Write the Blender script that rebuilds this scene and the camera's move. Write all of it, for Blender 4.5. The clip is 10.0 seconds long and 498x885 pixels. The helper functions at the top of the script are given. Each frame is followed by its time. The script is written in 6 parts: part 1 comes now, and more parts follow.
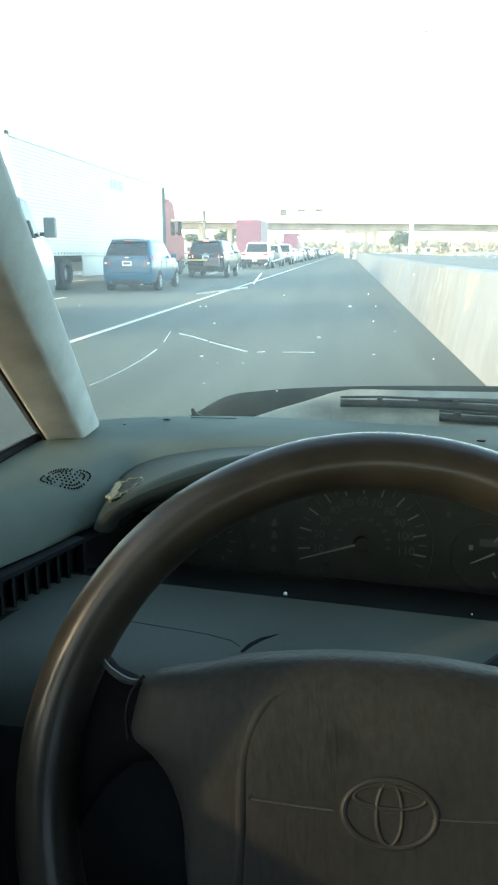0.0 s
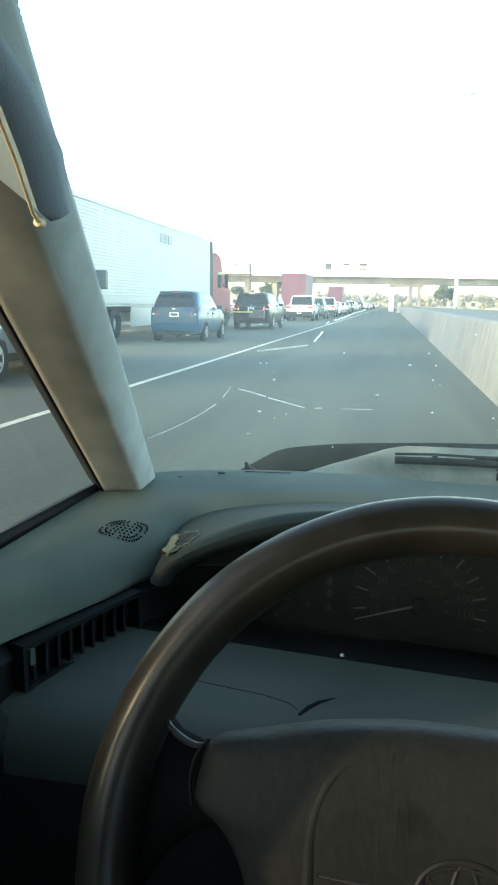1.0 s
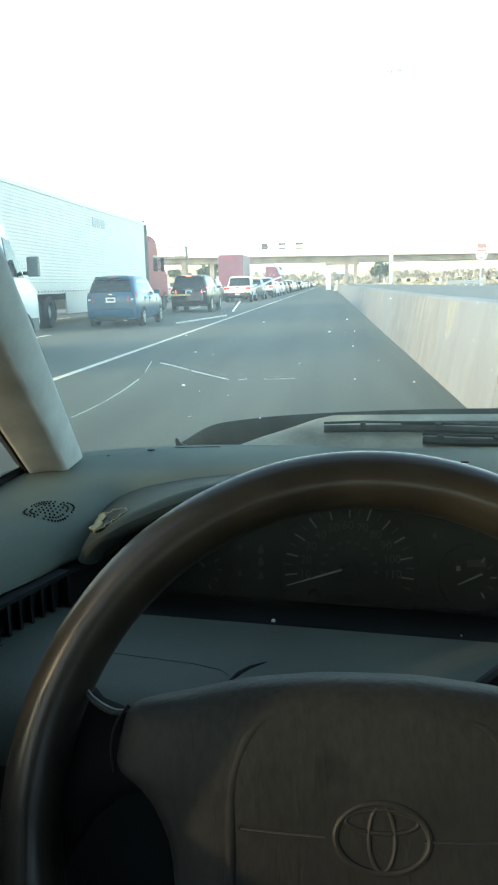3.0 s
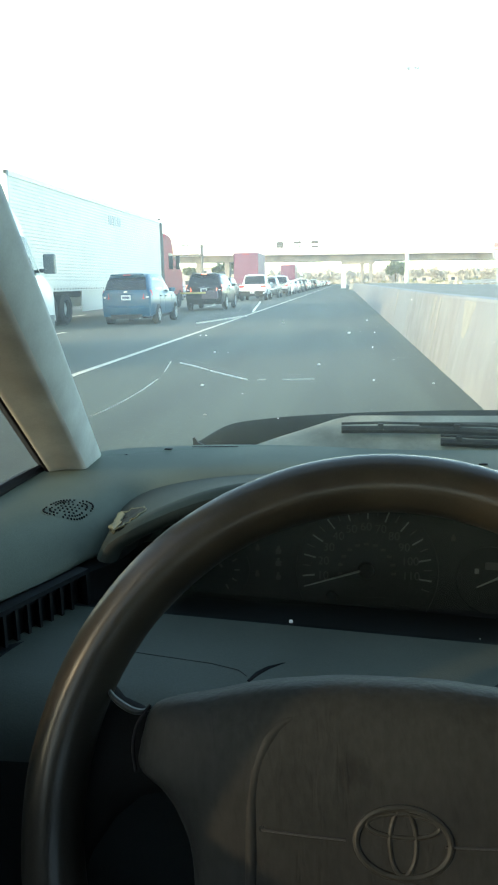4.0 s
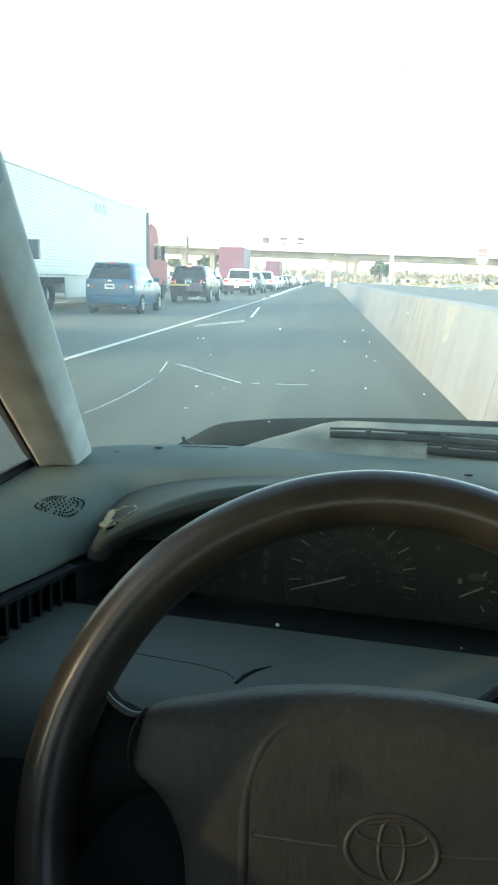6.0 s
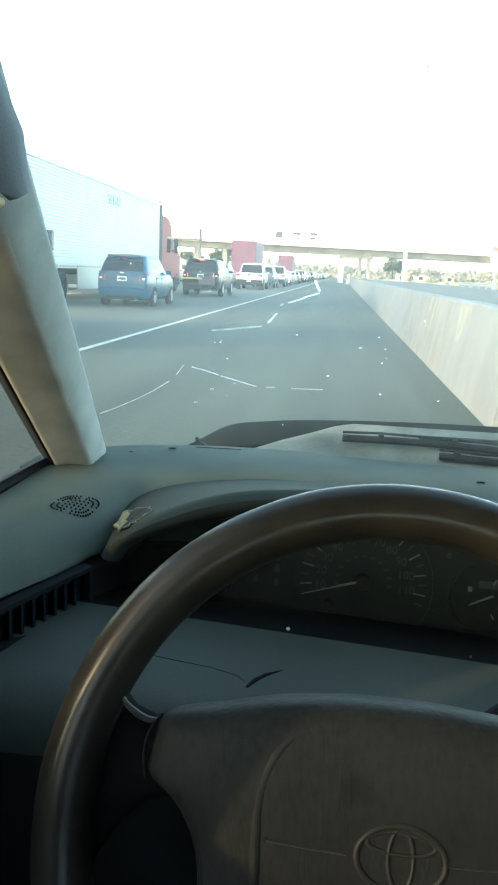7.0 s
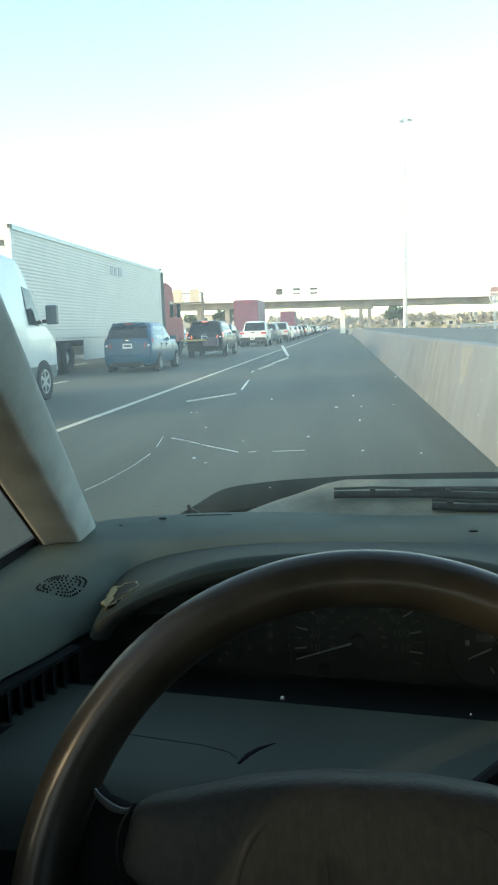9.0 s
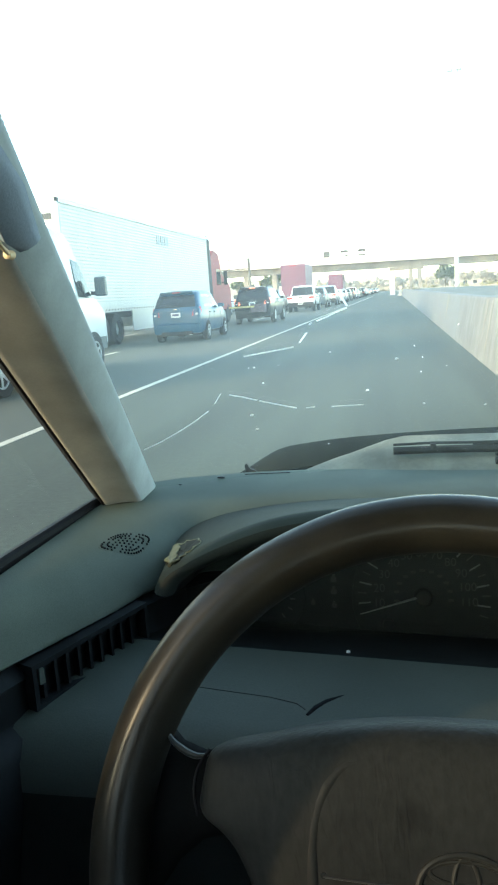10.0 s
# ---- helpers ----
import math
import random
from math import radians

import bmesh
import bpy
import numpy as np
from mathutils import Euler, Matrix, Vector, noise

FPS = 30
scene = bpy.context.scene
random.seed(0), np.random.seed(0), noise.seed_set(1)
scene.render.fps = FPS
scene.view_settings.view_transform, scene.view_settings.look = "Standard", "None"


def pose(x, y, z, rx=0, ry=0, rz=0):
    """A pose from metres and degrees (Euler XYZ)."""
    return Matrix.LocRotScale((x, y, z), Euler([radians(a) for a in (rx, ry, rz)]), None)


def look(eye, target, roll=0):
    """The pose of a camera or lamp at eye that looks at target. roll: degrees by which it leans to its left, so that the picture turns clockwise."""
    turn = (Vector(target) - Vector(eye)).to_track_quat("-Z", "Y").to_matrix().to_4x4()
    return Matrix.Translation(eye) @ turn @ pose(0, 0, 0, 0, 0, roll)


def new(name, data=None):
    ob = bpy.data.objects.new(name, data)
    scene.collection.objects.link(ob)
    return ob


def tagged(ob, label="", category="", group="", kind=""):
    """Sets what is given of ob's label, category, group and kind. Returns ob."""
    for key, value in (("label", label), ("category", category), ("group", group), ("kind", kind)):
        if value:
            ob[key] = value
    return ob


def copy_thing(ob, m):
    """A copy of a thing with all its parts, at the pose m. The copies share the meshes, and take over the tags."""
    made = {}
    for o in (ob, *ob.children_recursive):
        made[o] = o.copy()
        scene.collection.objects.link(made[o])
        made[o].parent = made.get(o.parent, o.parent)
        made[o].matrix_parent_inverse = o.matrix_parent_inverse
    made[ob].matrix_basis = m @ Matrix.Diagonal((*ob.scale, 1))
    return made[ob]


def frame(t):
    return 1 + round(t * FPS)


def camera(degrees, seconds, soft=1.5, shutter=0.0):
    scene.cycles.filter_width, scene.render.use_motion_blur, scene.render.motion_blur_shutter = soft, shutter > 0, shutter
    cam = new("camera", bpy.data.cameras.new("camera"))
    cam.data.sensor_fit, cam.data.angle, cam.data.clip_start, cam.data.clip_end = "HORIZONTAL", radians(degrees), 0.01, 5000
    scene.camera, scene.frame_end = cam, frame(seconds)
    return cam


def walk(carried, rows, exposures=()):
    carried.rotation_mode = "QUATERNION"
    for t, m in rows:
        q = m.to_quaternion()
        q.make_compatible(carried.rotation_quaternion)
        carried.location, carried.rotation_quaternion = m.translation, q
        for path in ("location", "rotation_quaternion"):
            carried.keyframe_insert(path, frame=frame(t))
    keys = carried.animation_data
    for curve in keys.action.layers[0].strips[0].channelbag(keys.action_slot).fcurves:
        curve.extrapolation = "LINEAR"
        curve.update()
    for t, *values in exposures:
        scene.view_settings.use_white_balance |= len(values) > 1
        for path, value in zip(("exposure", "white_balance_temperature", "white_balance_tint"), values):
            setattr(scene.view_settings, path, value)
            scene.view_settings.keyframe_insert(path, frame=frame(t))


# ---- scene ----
cam = camera(37.0, 10.0, soft=2.1)
# seconds, place in metres, turn in degrees
ROWS = [
    (0.0, 0.0, 0.0, 1.2, 75.6, -0.0, 7.3),
    (0.5, -0.0, -0.002, 1.2, 77.64, 0.79, 8.34),
    (1.0, -0.0161, -0.002, 1.2057, 79.42, -0.57, 10.67),
    (1.5, -0.0091, -0.004, 1.2028, 79.04, 0.6, 8.35),
    (2.0, 0.007, -0.006, 1.1971, 79.0, 2.47, 6.52),
    (2.5, 0.0051, -0.0, 1.1941, 78.15, 1.38, 5.83),
    (4.0, -0.001, -0.001, 1.197, 77.95, 1.09, 7.12),
    (4.5, -0.007, 0.004, 1.1979, 77.29, 0.69, 7.98),
    (5.0, -0.0071, -0.003, 1.2039, 77.33, 0.2, 7.58),
    (5.5, -0.0101, -0.007, 1.2038, 77.71, -0.78, 5.93),
    (7.0, -0.0203, -0.012, 1.2177, 77.08, -2.53, 6.88),
    (7.5, -0.0063, -0.019, 1.2179, 77.99, -1.36, 5.32),
    (8.0, -0.0082, -0.008, 1.2129, 77.92, -0.19, 7.72),
    (8.5, 0.0026, -0.006, 1.22, 79.36, 1.2, 8.29),
    (9.0, 0.0125, -0.008, 1.2282, 81.39, 1.8, 7.15),
    (9.5, 0.0068, 0.002, 1.2101, 77.83, 5.0, 9.25),
    (10.0, 0.0027, -0.003, 1.216, 79.02, 3.85, 10.75),
]
# seconds, stops, white balance in kelvin, tint
EXPOSURES = [(t, 2.82 + e, 7050, 1) for t, e in ((0.0, 0.55), (0.5, 0.5), (1.0, 0.2), (2.5, 0.1), (4.5, 0.3), (5.5, 0.35), (7.5, 0.35), (8.0, 0.3), (8.5, 0.0), (9.0, -0.45), (9.5, -0.3), (10.0, 0.3))]
walk(cam, [(t, pose(x, y, z, rx, ry, rz)) for t, x, y, z, rx, ry, rz in ROWS], EXPOSURES)

# ---- world and sun ----
SUN_EL, SUN_AZ = 17.0, 232.0  # degrees; azimuth clockwise from the direction of the road
world = bpy.data.worlds.new("sky")
scene.world = world
world.use_nodes = True
wn = world.node_tree
sky = wn.nodes.new("ShaderNodeTexSky")
sky.sky_type, sky.sun_disc = "NISHITA", False
sky.sun_elevation, sky.sun_rotation = radians(SUN_EL), radians(SUN_AZ)
sky.air_density, sky.dust_density, sky.ozone_density = 0.8, 0.7, 0.4
wn.links.new(sky.outputs["Color"], wn.nodes["Background"].inputs["Color"])
wn.nodes["Background"].inputs["Strength"].default_value = 0.15
sun_data = bpy.data.lights.new("sun", "SUN")
sun_data.energy, sun_data.angle, sun_data.color = 0.56, radians(0.8), (1.0, 0.69, 0.43)
sun = new("sun", sun_data)
sx, sy, sz = math.sin(radians(SUN_AZ)), math.cos(radians(SUN_AZ)), math.tan(radians(SUN_EL))
sun.matrix_world = look((sx * 50, sy * 50, sz * 50), (0, 0, 0))


# ---- materials ----
def mat(name, col, rough=0.6, metal=0.0, vary=0.12, scale=8.0, fine=0.05, bump=0.0, bscale=200.0, coat=0.0, spec=0.5, island=0.0, tint=None):
    """A surface with variation at two scales (stains and grain) and fine relief, in metres of the object's own space."""
    m = bpy.data.materials.new(name)
    m.use_nodes = True
    nt = m.node_tree
    b = nt.nodes["Principled BSDF"]
    b.inputs["Roughness"].default_value, b.inputs["Metallic"].default_value = rough, metal
    b.inputs["Coat Weight"].default_value, b.inputs["Specular IOR Level"].default_value = coat, spec
    tc = nt.nodes.new("ShaderNodeTexCoord")
    n1 = nt.nodes.new("ShaderNodeTexNoise")
    n1.inputs["Scale"].default_value, n1.inputs["Detail"].default_value = scale, 6
    n2 = nt.nodes.new("ShaderNodeTexNoise")
    n2.inputs["Scale"].default_value, n2.inputs["Detail"].default_value = bscale, 3
    for n in (n1, n2):
        nt.links.new(tc.outputs["Object"], n.inputs["Vector"])
    r1 = nt.nodes.new("ShaderNodeValToRGB")
    dark = tint if tint else tuple(c * (1 - vary) for c in col)
    light = tuple(min(1, c * (1 + vary)) for c in col)
    r1.color_ramp.elements[0].position, r1.color_ramp.elements[0].color = 0.3, (*dark, 1)
    r1.color_ramp.elements[1].position, r1.color_ramp.elements[1].color = 0.68, (*light, 1)
    nt.links.new(n1.outputs["Fac"], r1.inputs["Fac"])
    mx = nt.nodes.new("ShaderNodeMix")
    mx.data_type, mx.blend_type = "RGBA", "OVERLAY"
    mx.inputs["Factor"].default_value = fine * 4
    nt.links.new(r1.outputs["Color"], mx.inputs["A"])
    nt.links.new(n2.outputs["Fac"], mx.inputs["B"])
    out = mx.outputs["Result"]
    if island:
        info = nt.nodes.new("ShaderNodeObjectInfo")
        geo = nt.nodes.new("ShaderNodeNewGeometry")
        add = nt.nodes.new("ShaderNodeMath")
        add.operation = "ADD"
        nt.links.new(info.outputs["Random"], add.inputs[0])
        nt.links.new(geo.outputs["Random Per Island"], add.inputs[1])
        hv = nt.nodes.new("ShaderNodeHueSaturation")
        mr = nt.nodes.new("ShaderNodeMapRange")
        mr.inputs["From Max"].default_value = 2.0
        mr.inputs["To Min"].default_value, mr.inputs["To Max"].default_value = 1 - island, 1 + island
        nt.links.new(add.outputs[0], mr.inputs["Value"])
        nt.links.new(mr.outputs["Result"], hv.inputs["Value"])
        nt.links.new(out, hv.inputs["Color"])
        out = hv.outputs["Color"]
    nt.links.new(out, b.inputs["Base Color"])
    rr = nt.nodes.new("ShaderNodeMapRange")
    rr.inputs["To Min"].default_value, rr.inputs["To Max"].default_value = max(0.02, rough - 0.08), min(1, rough + 0.08)
    nt.links.new(n1.outputs["Fac"], rr.inputs["Value"])
    nt.links.new(rr.outputs["Result"], b.inputs["Roughness"])
    if bump:
        bp = nt.nodes.new("ShaderNodeBump")
        bp.inputs["Strength"].default_value, bp.inputs["Distance"].default_value = bump, 0.4 / bscale
        nt.links.new(n2.outputs["Fac"], bp.inputs["Height"])
        nt.links.new(bp.outputs["Normal"], b.inputs["Normal"])
    return m


def lamp_mat(name, col, strength):
    m = mat(name, col, 0.25, vary=0.1, scale=30)
    b = m.node_tree.nodes["Principled BSDF"]
    b.inputs["Emission Color"].default_value, b.inputs["Emission Strength"].default_value = (*col, 1), strength
    return m


def glass_mat(name, tint, dust, gloss=0.06, dust_col=(0.54, 0.6, 0.45), rough=0.02, haze_ramp=False, film="ShaderNodeBsdfTranslucent"):
    """A thin pane: clear with a grey tint, a film of dust that catches light, a faint mirror."""
    m = bpy.data.materials.new(name)
    m.use_nodes = True
    nt = m.node_tree
    nt.nodes.remove(nt.nodes["Principled BSDF"])
    out = nt.nodes["Material Output"]
    tr = nt.nodes.new("ShaderNodeBsdfTransparent")
    tr.inputs["Color"].default_value = (*tint, 1)
    df = nt.nodes.new(film)
    df.inputs["Color"].default_value = (*dust_col, 1)
    gl = nt.nodes.new("ShaderNodeBsdfGlossy")
    gl.inputs["Roughness"].default_value = rough
    tc = nt.nodes.new("ShaderNodeTexCoord")
    no = nt.nodes.new("ShaderNodeTexNoise")
    no.inputs["Scale"].default_value, no.inputs["Detail"].default_value = 5.0, 8
    nt.links.new(tc.outputs["Object"], no.inputs["Vector"])
    mr = nt.nodes.new("ShaderNodeMapRange")
    mr.inputs["From Min"].default_value, mr.inputs["From Max"].default_value = 0.3, 0.75
    mr.inputs["To Min"].default_value, mr.inputs["To Max"].default_value = dust * 0.75, dust * 1.3
    nt.links.new(no.outputs["Fac"], mr.inputs["Value"])
    m1 = nt.nodes.new("ShaderNodeMixShader")
    dust_out = mr.outputs["Result"]
    if haze_ramp:
        # less dust on the swept foot; thickens upwards in place of distant haze
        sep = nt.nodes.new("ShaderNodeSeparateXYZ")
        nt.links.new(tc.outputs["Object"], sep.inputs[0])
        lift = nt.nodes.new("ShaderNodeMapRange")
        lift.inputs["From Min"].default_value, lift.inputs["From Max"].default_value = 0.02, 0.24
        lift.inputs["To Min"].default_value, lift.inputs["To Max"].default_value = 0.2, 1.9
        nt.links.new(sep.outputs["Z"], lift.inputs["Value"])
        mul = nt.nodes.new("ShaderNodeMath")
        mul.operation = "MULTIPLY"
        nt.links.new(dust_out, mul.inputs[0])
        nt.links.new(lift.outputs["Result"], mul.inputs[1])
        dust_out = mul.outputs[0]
    nt.links.new(dust_out, m1.inputs[0])
    nt.links.new(tr.outputs[0], m1.inputs[1])
    nt.links.new(df.outputs[0], m1.inputs[2])
    m2 = nt.nodes.new("ShaderNodeMixShader")
    m2.inputs[0].default_value = gloss
    nt.links.new(m1.outputs[0], m2.inputs[1])
    nt.links.new(gl.outputs[0], m2.inputs[2])
    nt.links.new(m2.outputs[0], out.inputs["Surface"])
    return m



def stretch(m, scale, which=1):
    """Stretches the fine relief of a surface into wrinkles or streaks."""
    nt = m.node_tree
    mp = nt.nodes.new("ShaderNodeMapping")
    mp.inputs["Scale"].default_value = scale
    noises = [n for n in nt.nodes if n.bl_idname == "ShaderNodeTexNoise"]
    nt.links.new(noises[1 - which].inputs["Vector"].links[0].from_socket, mp.inputs["Vector"])
    nt.links.new(mp.outputs["Vector"], noises[which].inputs["Vector"])
    return m


M_ASPHALT = mat("asphalt", (0.066, 0.074, 0.058), 0.9, vary=0.2, scale=0.6, fine=0.06, bump=0.01, bscale=18)
M_SHOULDER = mat("shoulder_asphalt", (0.045, 0.056, 0.042), 0.92, vary=0.32, scale=0.9, fine=0.12, bump=0.0, bscale=22)
M_LINE = mat("road_paint", (0.5, 0.455, 0.35), 0.7, vary=0.15, scale=3, fine=0.1)
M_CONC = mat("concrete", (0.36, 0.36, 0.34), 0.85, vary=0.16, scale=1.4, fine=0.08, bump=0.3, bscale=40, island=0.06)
M_WALL = mat("streaked_concrete", (0.138, 0.143, 0.152), 0.88, vary=0.12, scale=1.1, fine=0.05, bump=0.2, bscale=3, island=0.07)
M_WALL_STAINED = mat("stained_concrete", (0.138, 0.137, 0.138), 0.9, vary=0.18, scale=1.6, fine=0.07, bump=0.2, bscale=4)
# pale tone carries the sun and haze on the overpass
M_PARAPET = mat("sunlit_pale_concrete", (0.72, 0.69, 0.65), 0.85, vary=0.12, scale=0.5, fine=0.06)
M_STREAK = mat("pale_streak", (0.178, 0.17, 0.155), 0.9, vary=0.2, scale=6, fine=0.1)
# weathered concrete, darkened to hold the shade under the deck
M_CONC_DARK = mat("shaded_weathered_concrete", (0.26, 0.235, 0.218), 0.9, vary=0.25, scale=0.4, fine=0.08)
M_DIRT = mat("dry_ground", (0.34, 0.29, 0.21), 0.95, vary=0.3, scale=0.25, fine=0.15)
M_BUSH = mat("dry_bush_leaf", (0.2, 0.18, 0.08), 0.85, vary=0.3, scale=2, island=0.35)
M_LEAF = mat("tree_leaf", (0.12, 0.13, 0.07), 0.8, vary=0.3, scale=2, island=0.35)
# dry tan, paled further to carry the haze of distance
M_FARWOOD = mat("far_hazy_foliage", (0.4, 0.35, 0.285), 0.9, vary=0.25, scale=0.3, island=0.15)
M_BARK = mat("bark", (0.16, 0.12, 0.08), 0.9, vary=0.3, scale=4, bump=0.5, bscale=30)
M_ROCK = mat("landscape_rock", (0.42, 0.34, 0.24), 0.9, vary=0.3, scale=3, island=0.25)
M_STEEL = mat("galvanised_steel", (0.42, 0.43, 0.43), 0.5, 0.7, vary=0.15, scale=6)
M_MAST = mat("pale_mast_paint", (0.55, 0.55, 0.52), 0.6, 0.1, vary=0.1, scale=3)
M_SIGN_BACK = mat("sign_aluminium", (0.06, 0.058, 0.055), 0.7, 0.0, vary=0.1)
M_GANTRY = mat("weathered_gantry_steel", (0.12, 0.115, 0.11), 0.7, vary=0.15, scale=3)
M_SIGN_RED = mat("sign_red", (0.3, 0.17, 0.17), 0.5, vary=0.1)
M_SIGN_BLUE = mat("sign_blue", (0.26, 0.27, 0.33), 0.5, vary=0.1)
M_SIGN_WHITE = mat("sign_white", (0.55, 0.55, 0.53), 0.5, vary=0.1)
M_STUCCO = mat("stucco", (0.4, 0.35, 0.29), 0.9, vary=0.15, scale=0.6, island=0.15)
M_ROOF = mat("flat_roof", (0.3, 0.26, 0.22), 0.9, vary=0.2)
M_WINDOW_FAR = mat("far_window", (0.05, 0.06, 0.07), 0.15, vary=0.2)
for road_mat in (M_ASPHALT, M_SHOULDER):
    stretch(road_mat, (1.6, 0.1, 1.0), 0)
for wall_mat in (M_WALL, M_WALL_STAINED):
    stretch(wall_mat, (1.0, 1.0, 0.08))

# vehicles
M_BLUE = mat("blue_car_paint", (0.0005, 0.06, 0.118), 0.34, 0.0, vary=0.1, scale=2, coat=0.18, spec=0.35)
M_DARKP = mat("dark_car_paint", (0.007, 0.008, 0.012), 0.4, 0.2, vary=0.1, scale=2, coat=0.3, spec=0.3)
M_WHITEP = mat("white_car_paint", (0.6, 0.615, 0.61), 0.3, vary=0.05, scale=2, coat=0.3)
M_SILVERP = mat("silver_car_paint", (0.45, 0.46, 0.46), 0.35, 0.5, vary=0.06, scale=2, coat=0.5)
M_GREYP = mat("grey_car_paint", (0.095, 0.115, 0.125), 0.35, 0.4, vary=0.08, scale=2, coat=0.3)
M_REDP = mat("red_truck_paint", (0.118, 0.034, 0.07), 0.5, vary=0.15, scale=1.2)
M_REDCAB = mat("red_cab_paint", (0.34, 0.07, 0.07), 0.6, vary=0.1, scale=2, coat=0.0, spec=0.2)
M_TRAILER = mat("white_trailer_skin", (0.57, 0.53, 0.475), 0.45, 0.0, vary=0.07, scale=1.5, fine=0.03)
M_TRAILER_DOOR = mat("quilted_steel_door", (0.62, 0.63, 0.62), 0.28, 0.9, vary=0.12, scale=1.2)
M_CARGLASS = mat("dark_car_glass", (0.012, 0.014, 0.016), 0.08, vary=0.2, spec=0.35)
M_TYRE = mat("tyre_rubber", (0.02, 0.02, 0.02), 0.85, vary=0.2)
M_RIM = mat("alloy_rim", (0.5, 0.5, 0.5), 0.35, 0.8, vary=0.1)
M_TRIM = mat("black_car_trim", (0.025, 0.026, 0.027), 0.6, vary=0.2, spec=0.2)
M_CHROME = mat("chrome", (0.6, 0.6, 0.6), 0.15, 1.0, vary=0.05)
M_TAIL = lamp_mat("tail_lamp_lens", (0.42, 0.04, 0.04), 0.12)
M_BRAKE = lamp_mat("lit_brake_lamp", (1.0, 0.16, 0.1), 1.4)
M_FADED = mat("faded_print", (0.4, 0.4, 0.4), 0.6, vary=0.15)
M_PLATE = mat("number_plate", (0.62, 0.63, 0.62), 0.5, vary=0.08)
M_PLATE_INK = mat("plate_ink", (0.08, 0.09, 0.14), 0.6, vary=0.1)
M_PINK = mat("mauve_tarpaulin", (0.13, 0.09, 0.1), 0.7, vary=0.2)
M_WOODY = mat("yellow_board", (0.55, 0.42, 0.16), 0.6, vary=0.2)

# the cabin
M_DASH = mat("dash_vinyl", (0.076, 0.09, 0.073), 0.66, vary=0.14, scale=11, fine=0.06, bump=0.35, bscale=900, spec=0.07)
# crest and hood toned below the dash vinyl to hold the shade there
M_HOOD_TOP = mat("shaded_crest_vinyl", (0.026, 0.034, 0.03), 0.66, vary=0.14, scale=11, fine=0.06, bump=0.35, bscale=900, spec=0.05)
M_HOOD = mat("shaded_binnacle_vinyl", (0.024, 0.028, 0.0245), 0.6, vary=0.1, scale=14, fine=0.05, bump=0.35, bscale=900, spec=0.03)
M_LOWER = mat("lower_dash_plastic", (0.051, 0.061, 0.052), 0.62, vary=0.12, scale=10, bump=0.3, bscale=700, spec=0.25)
M_BLACKP = mat("black_plastic", (0.0088, 0.0108, 0.012), 0.6, vary=0.15, scale=20, spec=0.12)
M_PILLAR = mat("pillar_fabric", (0.3, 0.325, 0.312), 0.85, vary=0.08, scale=26, fine=0.02, bump=0.15, bscale=500, spec=0.1, tint=(0.25, 0.272, 0.262))
# tan holds the warm sun on this side; the mottling is stain
M_PILLAR_TAN = mat("sunlit_stained_pillar", (0.34, 0.322, 0.295), 0.88, vary=0.12, scale=16, fine=0.02, bump=0.15, bscale=500, spec=0.08, tint=(0.25, 0.24, 0.224))
M_LEATHER = mat("worn_rim_leather", (0.0138, 0.0126, 0.0098), 0.6, vary=0.3, scale=30, bump=0.2, bscale=900, spec=0.1, coat=0.5)
M_PAD = mat("airbag_vinyl", (0.0148, 0.0158, 0.0152), 0.6, vary=0.2, scale=22, fine=0.1, bump=0.3, bscale=520, spec=0.12)

stretch(M_PAD, (0.5, 0.25, 1.0))


